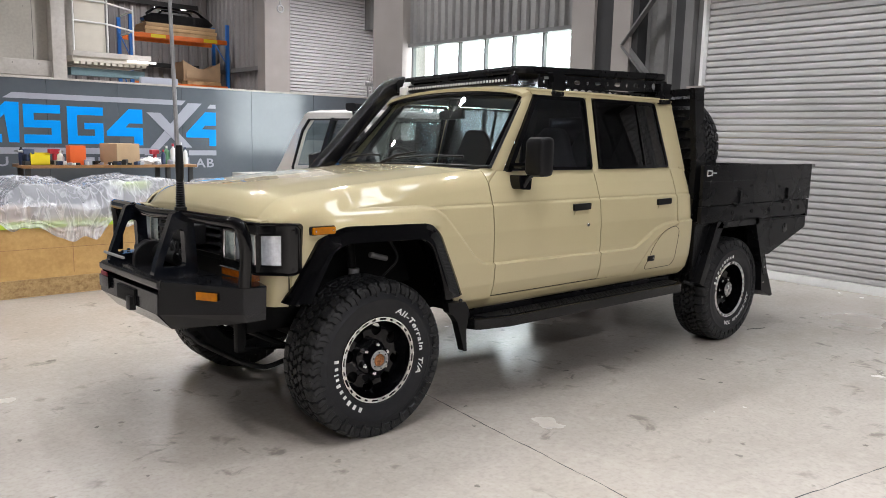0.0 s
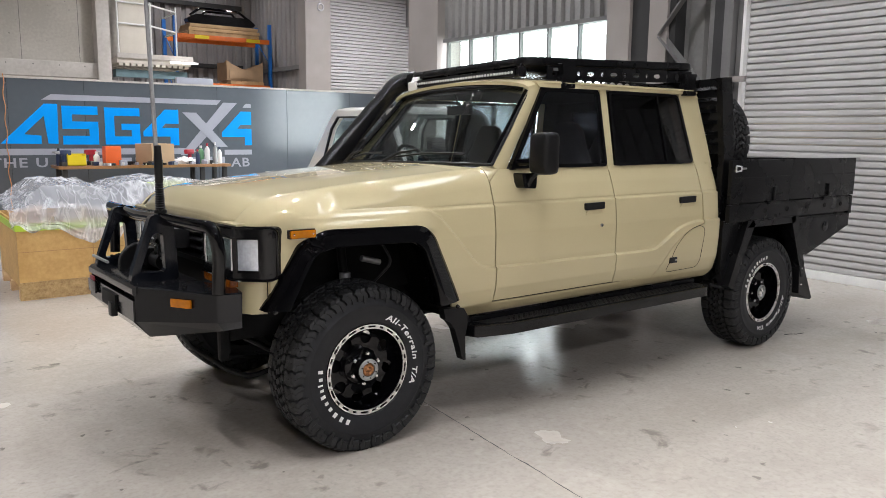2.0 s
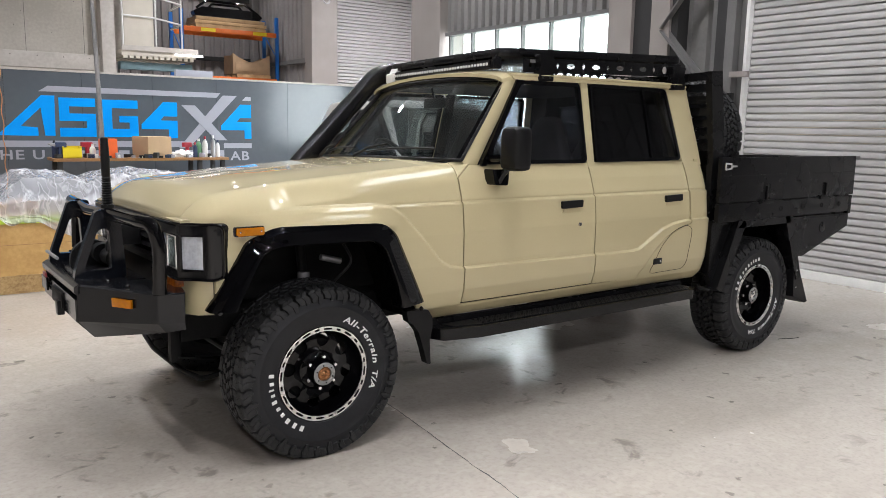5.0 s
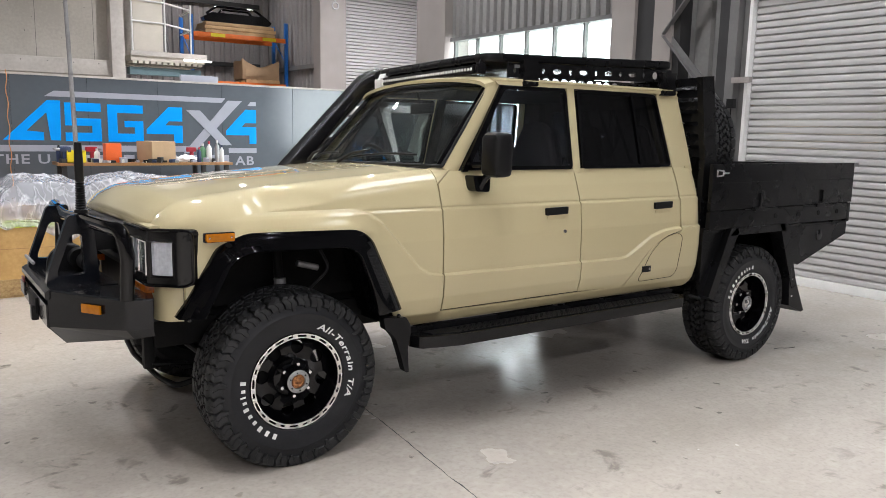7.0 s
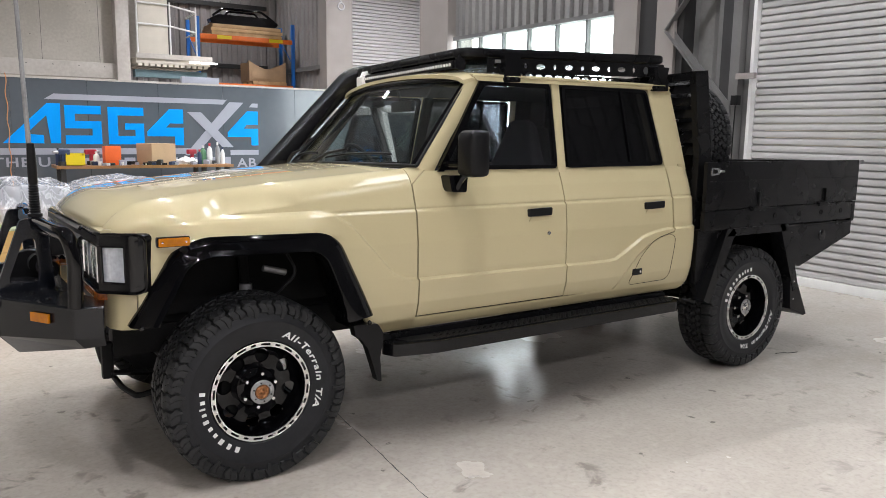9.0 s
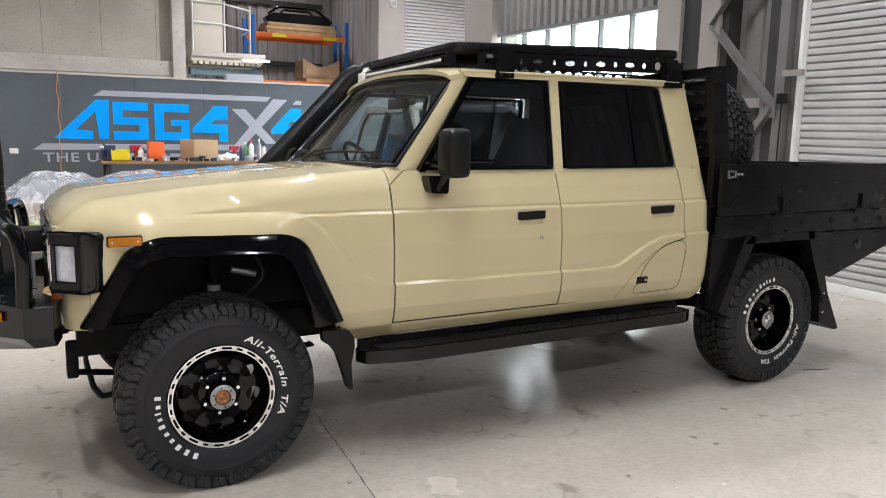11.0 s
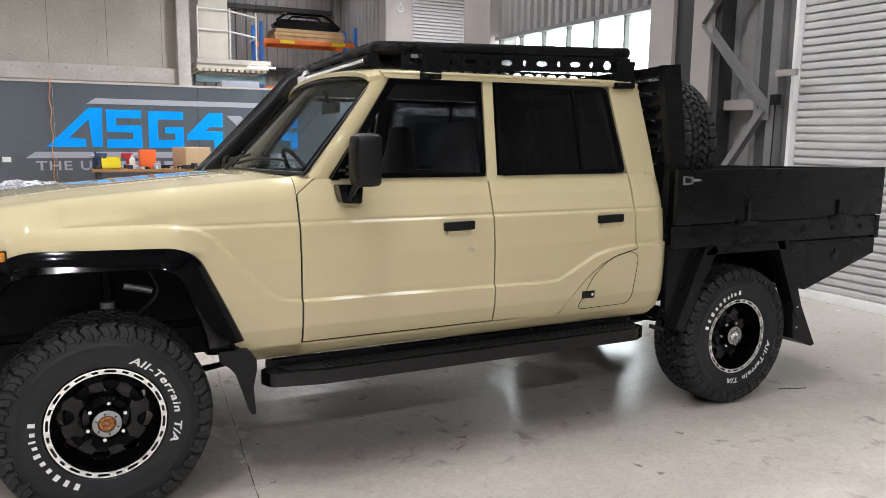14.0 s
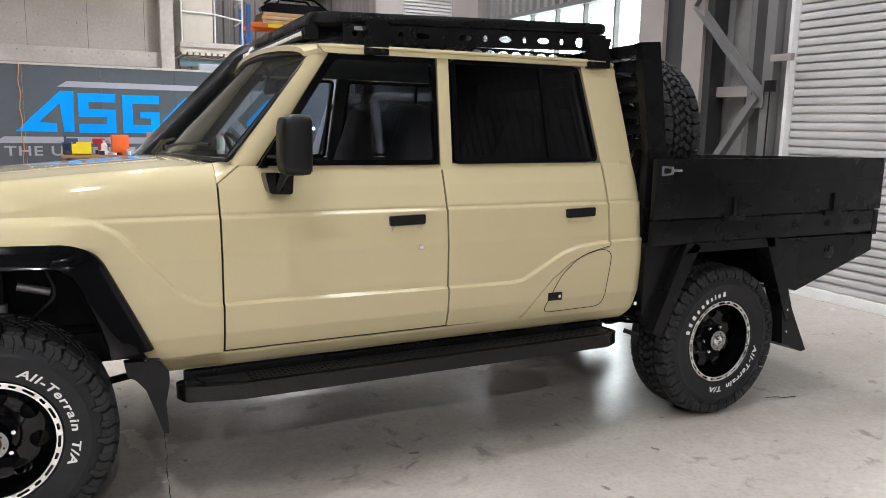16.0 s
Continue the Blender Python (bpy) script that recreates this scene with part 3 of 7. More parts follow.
part("window_frame", box((9.14, WY0 - 0.06, WZ0 - 0.06), (9.30, WY1 + 0.08, WZ0)), M_FRAME, window, smooth=0)
for k in range(7):
    y = WY0 + (WY1 - WY0) * k / 6
    part("mullion", box((9.18, y - 0.016, WZ0), (9.26, y + 0.016, WZ1)), M_FRAME, window, smooth=0)
for k in range(6):
    y0 = WY0 + (WY1 - WY0) * k / 6
    p = part("pane", box((9.22, y0 + 0.016, WZ0), (9.226, y0 + (WY1 - WY0) / 6 - 0.016, WZ1)), M_CLEAR, window, smooth=0)
    p.visible_shadow = False

# corner post and the deeper bay behind it
part("column", box((9.1, 12.0, -0.07), (9.7, 12.95, ROOF)), M_COLUMN, wall_east, "wide taupe corner column")
solid("wall_return", box((9.7, 12.0, 0), (15.2, 12.2, ROOF)), M_CLAD_DK, "dark cladding return wall", "wall", kind="structure", smooth=0)
solid("wall_far_east", box((15.0, 12.2, 0), (15.2, NORTH, ROOF)), M_CLAD_DK, "dark cladding wall of the back bay", "wall", kind="structure", smooth=0)

wall_north = thing("wall_north", (0, NORTH, 0), "dark ribbed cladding wall behind the racking", "wall", kind="structure")
part("cladding", corrugated("y", NORTH, WEST, 15.2, 0, ROOF, 0.32, 0.05, 0.08), M_CLAD_DK, wall_north, smooth=0)
part("girt", box((5.4, NORTH - 0.16, 3.45), (10.4, NORTH - 0.05, 3.58)), M_FRAME_DK, wall_north, smooth=0)
part("girt", box((5.4, NORTH - 0.16, 5.3), (10.4, NORTH - 0.05, 5.43)), M_FRAME_DK, wall_north, smooth=0)
far_shutter = thing("roller_shutter", (12.5, 20.6, 0), "grey roller shutter in the back bay", "roller door", kind="structure")
for k in range(74):
    z = 0.1 + k * 0.095
    sl = [(20.57, z), (20.53, z + 0.012), (20.53, z + 0.068), (20.575, z + 0.088), (20.6, z + 0.090), (20.6, z)]
    part("slat", prism(sl, "x", 11.45, 14.9), M_SHUTTER, far_shutter, smooth=25)
part("guide", box((11.31, 20.45, -0.08), (11.45, 20.6, ROOF)), M_COLUMN, far_shutter, smooth=0)
part("motor_box", box((14.1, 20.2, 4.75), (14.35, 20.52, ROOF), 0.01), M_FRAME, far_shutter)
wall_back = thing("wall_back", (12, 20.7, 0), "cladding and columns beside the back shutter", "wall", kind="structure")
part("cladding", corrugated("y", 20.75, 10.8, 15.0, 0, ROOF, 0.25, 0.03, 0.05), M_CLAD_DK, wall_back, smooth=0)
part("column", box((10.52, 20.2, -0.08), (11.30, 20.65, ROOF)), M_COLUMN, wall_back, "taupe painted column", smooth=0)
part("return_cladding", corrugated("x", 10.78, 20.65, NORTH, -0.08, ROOF, 0.3, 0.04, 0.05), M_CLAD_DK, wall_back, smooth=0)
part("girt", box((10.62, 20.7, 3.3), (10.74, 24.4, 3.42)), M_FRAME, wall_back, smooth=0)

# concrete block of rooms at the back
conc = thing("wall_concrete", (-2, 20.3, 0), "stained precast concrete wall with a pale ledge", "wall", kind="structure")
part("panel", box((WEST, 20.5, 2.0), (5.10, 20.7, ROOF)), M_CONCRETE, conc, smooth=0)
part("panel", box((WEST, 20.35, 0), (5.20, 20.7, 2.72)), M_CONCRETE, conc, smooth=0)
for x in (-7.8, -5.3, -2.8, -0.3, 0.95, 2.20, 3.46, 4.70):
    part("joint", box((x, 20.496, 3.1), (x + 0.009, 20.5, ROOF)), M_FRAME, conc, smooth=0)
pits = random.Random(21)
for k in range(90):
    part("pit", revolve([(0, -0.001), (0.4, -0.001), (1.0, 0.002)], 7, pose(pits.uniform(-3, 5.0), 20.499, pits.uniform(3.15, 5.6)) @ Matrix.Diagonal((pits.uniform(0.006, 0.017), 1, pits.uniform(0.006, 0.022), 1))), M_FRAME, conc)
for k in range(18):
    part("ledge_bolt", revolve([(0, -0.004), (0.013, -0.003), (0.015, 0.002)], 8, pose(-4.6 + 0.55 * k, 20.25, 2.99)), M_FRAME, conc)
part("ledge", box((WEST, 20.25, 2.72), (5.20, 20.5, 3.08), 0.02), M_CONC_PALE, conc, "pale concrete ledge")
part("column", box((5.02, 20.1, 0), (5.32, 20.6, ROOF), 0.012), M_CONC_PALE, conc, "pale concrete column")
part("lintel", box((5.46, 20.3, 2.80), (7.2, 20.6, 2.98)), material("teal_steel_beam", (0.12, 0.19, 0.21), 0.5), conc, "dull teal steel beam", smooth=0)
landing = thing("landing", (6.4, 20.6, 3.1), "grey ribbed concrete landing with a bent tube rail", "landing", kind="structure")
lb = bmesh.new()
add_box(lb, (5.46, 20.15, 3.12), (7.25, 21.9, 3.26), 0.01)
for k in range(12):
    add_box(lb, (5.5 + k * 0.145, 20.16, 3.06), (5.6 + k * 0.145, 21.8, 3.12))
part("slab", lb, M_CREAM, landing)
part("edge", box((5.46, 20.10, 3.24), (7.30, 20.16, 3.36), 0.006), M_CONC_PALE, landing)
part("fluorescent_tube", box((6.7, 20.02, 3.17), (7.4, 20.09, 3.22), 0.01), material("tube_lamp", (1, 0.98, 0.95), 0.4, emit=1.6), landing, "lit white tube lamp")
for z in (4.05, 4.55):
    part("rail", tube(bend([(5.5, 20.2, z + 0.02), (6.3, 20.2, z), (7.05, 20.6, z - 0.06), (7.08, 21.6, z - 0.08)], 0.05), 0.022, 8), M_WHITE, landing)
for x, y in ((5.52, 20.2), (6.30, 20.2), (7.05, 20.6)):
    part("post", tube([(x, y, 3.26), (x, y, 4.62)], 0.022, 8), M_WHITE, landing)
part("board", box((5.56, 20.24, 3.34), (6.26, 20.26, 5.2), 0.003), M_CREAM, landing, "pale infill boards")
part("board", box((5.46, 21.9, 3.26), (6.4, 22.0, 5.4)), M_CONC_PALE, landing, smooth=0)

# ---------------------------------------------------------------- the utility vehicle
CY = 4.27                      # its middle line
SILL, BELT = 0.575, 1.365
ute = thing("dual_cab_ute", (3.9, CY, 0), "beige dual-cab four-wheel-drive ute with black bar, rack and tray", "car")


def both(name, make, mat, parent=None, label="", smooth=35):
    """The part on the near side, and its mirror image on the far side."""
    a = part(name, make(), mat, parent or ute, label, smooth)
    b = part(name, mirror(make(), CY), mat, parent or ute, label, smooth)
    return a, b


def swage(x):
    """Height of the pressed line over the arches and along the doors."""
    return float(np.interp(x, (1.7, 2.66, 2.76, 2.84, 3.06, 3.12, 3.2, 4.52, 4.58, 4.64, 4.80, 4.90, 5.02, 5.4),
                           (1.192, 1.192, 1.178, 1.13, 0.885, 0.85, 0.838, 0.822, 0.83, 0.86, 0.945, 0.972, 0.985, 0.99)))


def side_y(x, z):
    y = float(np.interp(z, (0.55, 0.59, 0.63, 0.72, 0.86, 1.02, 1.17, 1.28, 1.37, 1.42), (3.46, 3.415, 3.388, 3.362, 3.352, 3.352, 3.368, 3.405, 3.442, 3.47)))
    y += 0.017 * smooth_step(-0.007, 0.007, z - swage(x))
    bulge = min(1.0, max(0.0, (1.198 - z) / 0.115))
    y -= 0.050 * math.sin(bulge * math.pi / 2) * smooth_step(1.93, 2.12, x) * (1 - smooth_step(2.62, 2.82, x)) * smooth_step(1.05, 1.09, z)
    if x > 2.62:
        y += (0.004 * smooth_step(1.174, 1.186, z) + 0.006 * math.exp(-((z - 1.181) / 0.007) ** 2)) * smooth_step(2.62, 2.85, x)
    if x < 2.15:
        y += 0.035 * ((2.15 - x) / 0.3) ** 2 + 0.07 * max(0.0, (1.90 - x) / 0.10) ** 2.2
    if x > 5.22:
        y += 0.06 * ((x - 5.22) / 0.11) ** 2.4
    return y


def panel(x0, x1, lo, hi, dx=0.009, dz=0.0045, thick=0.012, extra=None, out=0.0, rear=None, turn_up=lambda x: 0.102):
    """A pressed side panel between two outlines lo(x) and hi(x)."""
    bm = bmesh.new()
    nx, zs = max(2, int((x1 - x0) / dx)), [SILL - 0.02 + dz * k for k in range(int((BELT + 0.06 - SILL) / dz) + 4)]
    grid = []
    for i in range(nx + 1):
        x = x0 + (x1 - x0) * i / nx
        a, b = lo(x), hi(x)
        col = []
        for z in zs:
            zz = min(max(z, a), b)
            xx = min(x, rear(zz)) if rear else x
            col.append(bm.verts.new((xx, side_y(xx, zz) - out, zz)))
        if extra:
            y0, up = side_y(x, b), turn_up(x)
            lead = (side_y(x, b) - side_y(x, b - 0.03)) / 0.03
            ctrl = ((y0, b), (y0 + lead * 0.5 * up, b + 0.5 * up), (EDGE_Y - 0.45 * (EDGE_Y - y0), b + up - 0.007), (EDGE_Y, b + up))
            for k in range(1, extra + 1):
                t = k / extra
                w = ((1 - t) ** 3, 3 * t * (1 - t) ** 2, 3 * t * t * (1 - t), t ** 3)
                col.append(bm.verts.new((x, sum(f * c[0] for f, c in zip(w, ctrl)), sum(f * c[1] for f, c in zip(w, ctrl)))))
        grid.append(col)
    for a, b in zip(grid, grid[1:]):
        for k in range(len(a) - 1):
            bm.faces.new((a[k], b[k], b[k + 1], a[k + 1]))
    bmesh.ops.remove_doubles(bm, verts=bm.verts, dist=0.0006)
    bmesh.ops.dissolve_degenerate(bm, edges=bm.edges, dist=0.0006)
    return thicken(bm, (0, thick, -0.008 if extra else 0))


def curve_of(*pts):
    xs, zs = [p[0] for p in pts], [p[1] for p in pts]
    return lambda x: float(np.interp(x, xs, zs))


def shoulder(x):
    """Height at which the wing turns over to the bonnet."""
    return float(np.interp(x, (1.78, 1.84, 1.92, 2.05, 2.3, 2.7, 3.21), (1.180, 1.208, 1.230, 1.249, 1.277, 1.312, 1.352)))


arch = curve_of((1.80, 1.15), (1.896, 1.15), (1.900, 0.755), (1.90, 0.76), (1.94, 0.80), (2.06, 1.00), (2.12, 1.045), (2.2, 1.06), (2.66, 1.05), (2.73, 1.01), (2.86, 0.76), (2.96, 0.60), (3.0, 0.585), (3.3, 0.58))
TURN_OVER, EDGE_Y = 18, 3.532
both("front_wing", lambda: panel(1.802, 3.205, arch, lambda x: shoulder(x) - 0.075, extra=TURN_OVER, turn_up=lambda x: 0.102 - 0.062 * max(0.0, (1.98 - x) / 0.18) ** 2.6), M_PAINT)
both("front_door", lambda: panel(3.213, 4.185, lambda x: 0.648, lambda x: min(1.368, 1.302 + (x - 3.213) * 0.78)), M_PAINT)
rear_cut = curve_of((4.19, 0.645), (4.575, 0.640), (4.60, 0.655), (4.66, 0.735), (4.75, 0.83), (4.84, 0.895), (4.95, 0.94), (5.08, 0.968))
both("rear_door", lambda: panel(4.193, 5.075, rear_cut, lambda x: 1.372), M_PAINT)
rear_edge = curve_of((0.55, 5.20), (0.62, 5.265), (0.75, 5.31), (0.9, 5.33), (1.1, 5.335), (1.25, 5.32), (1.38, 5.285))
both("rear_quarter", lambda: panel(4.583, 5.336, lambda x: SILL, lambda x: rear_cut(x) - 0.007 if x < 5.081 else 1.372, rear=rear_edge, dx=0.0095), M_PAINT)
both("sill", lambda: panel(2.97, 4.583, lambda x: SILL, lambda x: 0.641), M_PAINT)

# fuel flap with its latch, seal outline
flap_out = rounded([(4.700, 0.655), (5.060, 0.66), (5.090, 0.93), (5.03, 0.955), (4.90, 0.925), (4.79, 0.835)], 0.05, 5)
for y_side in (0, 1):
    dense = [(p[0] + (q[0] - p[0]) * k / 8, p[1] + (q[1] - p[1]) * k / 8) for p, q in zip(flap_out, flap_out[1:] + flap_out[:1]) for k in range(8)]
    path = [(x, side_y(x, z) - 0.0005, z) for x, z in dense]
    bm = add_tube(bmesh.new(), path + path[:1], 0.0017, 6)
    if y_side == 0:
        part("fuel_flap_gap", bm, M_DARK, ute)
    else:
        bm.free()
latch_box = box((4.725, side_y(4.76, 0.735) - 0.005, 0.715), (4.805, side_y(4.76, 0.735) + 0.01, 0.755), 0.004)
part("fuel_latch", latch_box, M_PLASTIC, ute, "black latch plate with a lock")
part("latch_lock", revolve([(0, -0.004), (0.008, -0.004), (0.009, 0.002)], 16, pose(4.787, side_y(4.76, 0.735) - 0.005, 0.735)), M_CHROME, ute)

# pull handles, door lock
for x in (3.99, 4.905):
    h = part("door_handle", prism(rounded([(x - 0.082, 1.112), (x + 0.082, 1.116), (x + 0.082, 1.158), (x - 0.082, 1.154)], 0.008), "y", side_y(x, 1.13) - 0.016, side_y(x, 1.13) + 0.02, 0.003), M_PLASTIC, ute, "black flush pull handle")
    part("handle_cup", prism(rounded([(x - 0.075, 1.085), (x + 0.075, 1.088), (x + 0.06, 1.113), (x - 0.06, 1.111)], 0.01), "y", side_y(x, 1.10) - 0.003, side_y(x, 1.10) + 0.01, 0.002), M_PAINT, h)
part("door_lock", revolve([(0, -0.006), (0.010, -0.006), (0.013, 0.0), (0.013, 0.004)], 20, pose(4.055, side_y(4.05, 1.015), 1.015)), M_CHROME, ute)

# inner shell so that the gaps read dark
for a, b in (((3.0, 3.46, 0.60), (3.42, 3.50, 1.285)), ((3.42, 3.47, 0.60), (5.2, 3.50, 1.37)), ((3.0, 2 * CY - 3.50, 0.60), (3.42, 2 * CY - 3.46, 1.285)), ((3.42, 2 * CY - 3.50, 0.60), (5.2, 2 * CY - 3.47, 1.37))):
    part("door_card", box(a, b), M_SEAT, ute, smooth=0)
part("cab_floor", box((2.95, 3.50, 0.58), (5.20, 2 * CY - 3.50, 0.66)), M_DARK, ute, smooth=0)
part("firewall", box((2.94, 3.50, 0.62), (3.0, 2 * CY - 3.50, 1.30)), M_DARK, ute, smooth=0)
part("engine_bay", box((1.98, 3.75, 0.72), (2.90, 2 * CY - 3.75, 1.16), 0.02), M_DARK, ute)
part("cab_back", box((5.20, 3.46, 0.60), (5.24, 2 * CY - 3.46, 1.38)), M_PAINT, ute, smooth=0)


# bonnet
def bonnet_z(x, y):
    d = abs(y - CY) / (CY - 3.50)
    z = shoulder(x) + 0.024
    z += 0.030 * (1 - d ** 2.2)
    z += 0.005 * smooth_step(0.92, 0.60, d)
    z -= 0.062 * max(0.0, (1.98 - x) / 0.18) ** 2.6
    return z


def bonnet_mesh():
    bm = bmesh.new()
    xs = [1.80 + 0.010 * k for k in range(20)] + [2.0 + 0.03 * k for k in range(35)] + [3.055]
    ys = [3.536 + (2 * CY - 7.072) * k / 70 for k in range(71)]
    rows = []
    for x in xs:
        bow = 0.07 * (1 - x / 3.2)
        rows.append([bm.verts.new((x - bow * (1 - ((y - CY) / 0.77) ** 2) + 0.045 * max(0.0, abs(y - CY) / 0.77 - 0.72) ** 2 / 0.078 * max(0.0, (2.0 - x) / 0.2), y, bonnet_z(x, y))) for y in ys])
    lip = [bm.verts.new((v.co.x + 0.004, v.co.y, v.co.z - 0.022)) for v in rows[0]]
    rows = [lip] + rows
    for a, b in zip(rows, rows[1:]):
        for k in range(len(ys) - 1):
            bm.faces.new((a[k], b[k], b[k + 1], a[k + 1]))
    return thicken(bm, (0, 0, -0.012))


part("bonnet", bonnet_mesh(), M_PAINT, ute, "long beige bonnet with a raised centre", 50)


def scuttle():
    bm = bmesh.new()
    rows = []
    for k in range(41):
        y = 3.522 + (2 * CY - 7.044) * k / 40
        d = abs(y - CY) / 0.80
        rows.append([bm.verts.new((x, y, z)) for x, z in ((3.048, bonnet_z(3.055, min(max(y, 3.536), 2 * CY - 3.536)) - 0.011), (3.062, bonnet_z(3.055, min(max(y, 3.536), 2 * CY - 3.536)) - 0.004), (3.13, 1.370 + 0.034 * (1 - d * d)), (3.15 + 0.09 * d ** 3, 1.372 + 0.026 * (1 - d * d)), (3.17 + 0.09 * d ** 3, 1.345))])
    for a, b in zip(rows, rows[1:]):
        for i in range(4):
            bm.faces.new((a[i], a[i + 1], b[i + 1], b[i]))
    return thicken(bm, (0, 0, -0.012))


part("scuttle", scuttle(), M_PAINT, ute, smooth=50)


both("cowl_side", lambda: panel(3.207, 3.295, lambda x: 1.303 + (x - 3.207) * 0.78, lambda x: 1.308 + (x - 3.207) * 0.78, extra=TURN_OVER, turn_up=lambda x: 0.072 - (x - 3.207) * 0.62), M_PAINT)


# greenhouse
def glass_y(z):
    return 3.455 + (z - 1.37) * 0.245


ROOF_EDGE = 1.862
A_LOW, A_TOP = Vector((3.262, 3.473, 1.375)), Vector((3.640, 3.586, 1.85))


def a_pillar():
    bm = bmesh.new()
    rings = []
    for k in range(9):
        t = k / 8
        p = A_LOW.lerp(A_TOP, t) + Vector((-0.006 * math.sin(math.pi * t), 0, 0.006 * math.sin(math.pi * t)))
        rings.append([p + Vector(o) for o in ((0.020, 0.012, -0.020), (0.004, 0.002, 0.004), (0.018, -0.007, 0.0), (0.078, -0.007, -0.014), (0.096, 0.002, -0.022), (0.090, 0.022, -0.03), (0.030, 0.024, -0.03))])
    return add_rings(bm, rings)


both("a_pillar", a_pillar, M_PAINT, smooth=60)


def strip(outline, y_out, thick, bevel=0.003):
    """A flat piece in the plane of the side glass, standing out by y_out."""
    bm = bmesh.new()
    rings = [[(x, glass_y(z) - y_out, z) for x, z in outline], [(x, glass_y(z) - y_out + thick, z) for x, z in outline]]
    add_rings(bm, rings)
    if bevel:
        bmesh.ops.bevel(bm, geom=[e for e in bm.edges if len(e.link_faces) == 2 and e.calc_face_angle(0) > 0.6], offset=bevel, segments=2, profile=0.7, affect="EDGES")
    return bm


both("b_pillar", lambda: strip([(4.184, 1.345), (4.243, 1.345), (4.272, 1.86), (4.216, 1.86)], -0.004, 0.016, 0.005), M_PAINT)
both("c_pillar", lambda: strip([(5.085, 1.345), (5.275, 1.345), (5.262, 1.5), (5.218, 1.87), (5.01, 1.87), (5.02, 1.80)], -0.008, 0.10, 0.02), M_PAINT)
both("window_header", lambda: strip(rounded([(3.68, 1.838), (3.72, 1.836), (5.05, 1.846), (5.06, 1.872), (3.66, 1.872)], 0.01), 0.010, 0.05, 0.006), M_PAINT)
both("pillar_lining", lambda: strip([(4.180, 1.345), (4.248, 1.345), (4.276, 1.85), (4.212, 1.85)], -0.024, 0.03, 0.0), M_SEAT, smooth=0)
both("pillar_lining", lambda: strip([(5.060, 1.345), (5.20, 1.345), (5.16, 1.86), (4.99, 1.86)], -0.110, 0.012, 0.0), M_SEAT, smooth=0)
both("pillar_lining", lambda: strip([(3.33, 1.38), (3.40, 1.38), (3.755, 1.85), (3.69, 1.85)], -0.058, 0.012, 0.0), M_SEAT, smooth=0)
FRONT_WIN = [(3.375, 1.372), (3.722, 1.832), (4.198, 1.838), (4.176, 1.368)]
REAR_WIN = [(4.252, 1.370), (4.282, 1.840), (4.990, 1.838), (5.055, 1.378)]


def ring_frame(outline, width, y_out, thick):
    """A closed frame strip along an outline in the side glass plane."""
    c = Vector((sum(p[0] for p in outline) / len(outline), sum(p[1] for p in outline) / len(outline)))
    n = len(outline)
    inner = []
    for i in range(n):
        p0, p, p1 = Vector(outline[i - 1]), Vector(outline[i]), Vector(outline[(i + 1) % n])
        e0, e1 = (p - p0).normalized(), (p1 - p).normalized()
        n0, n1 = Vector((-e0.y, e0.x)), Vector((-e1.y, e1.x))
        if n0.dot(c - p) < 0:
            n0 = -n0
        if n1.dot(c - p) < 0:
            n1 = -n1
        mid = (n0 + n1).normalized()
        inner.append(p + mid * (width / max(0.3, mid.dot(n0))))
    bm = bmesh.new()
    vs = [[bm.verts.new((q[0], glass_y(q[1]) - d, q[1])) for q in ring] for ring, d in ((outline, y_out), (inner, y_out), (inner, y_out - thick), (outline, y_out - thick))]
    for a, b in zip(vs, vs[1:] + vs[:1]):
        for i in range(n):
            j = (i + 1) % n
            bm.faces.new((a[i], a[j], b[j], b[i]))
    return bm


for win, nm, pane_mat in ((FRONT_WIN, "front_side_window", M_TINT), (REAR_WIN, "rear_side_window", M_PRIVACY)):
    rw = rounded(win, 0.03, 4)
    for flip in (False, True):
        bm = strip(rw, 0.0, 0.005, 0)
        g = part(nm, mirror(bm, CY) if flip else bm, pane_mat, ute, "dark tinted side glass")
        g.visible_shadow = False
        bm = ring_frame(rounded(win, 0.035, 4), 0.020, 0.006, 0.03)
        part("window_seal", mirror(bm, CY) if flip else bm, M_GLOSS, g, "gloss black window seal")
both("quarter_divider", lambda: strip([(4.762, 1.378), (4.778, 1.378), (4.766, 1.838), (4.750, 1.838)], 0.008, 0.02, 0.003), M_GLOSS)
both("vent_divider", lambda: strip([(3.372, 1.362), (3.408, 1.362), (3.752, 1.846), (3.712, 1.846)], 0.007, 0.02, 0.003), M_GLOSS)


def roof_mesh():
    bm = bmesh.new()
    rows = []
    nx, ny = 36, 44
    for i in range(nx + 1):
        x = 3.60 + (5.225 - 3.60) * i / nx
        row = []
        for k in range(ny + 1):
            y = 3.572 + (2 * CY - 7.144) * k / ny
            d = min(1.0, abs(y - CY) / (CY - 3.572))
            z = ROOF_EDGE + 0.062 * (1 - d ** 2.0) ** 0.55 - 0.045 * max(0, (3.78 - x) / 0.18) ** 2.2 * 0.6 - 0.03 * max(0, (x - 5.08) / 0.145) ** 2
            bow = 0.05 * (1 - d * d) * max(0, (3.85 - x) / 0.25)
            row.append(bm.verts.new((x - bow, y, z)))
        rows.append(row)
    for a, b in zip(rows, rows[1:]):
        for k in range(ny):
            bm.faces.new((a[k], b[k], b[k + 1], a[k + 1]))
    return thicken(bm, (0, 0, -0.02))


part("roof", roof_mesh(), M_PAINT, ute, "beige roof panel", 50)
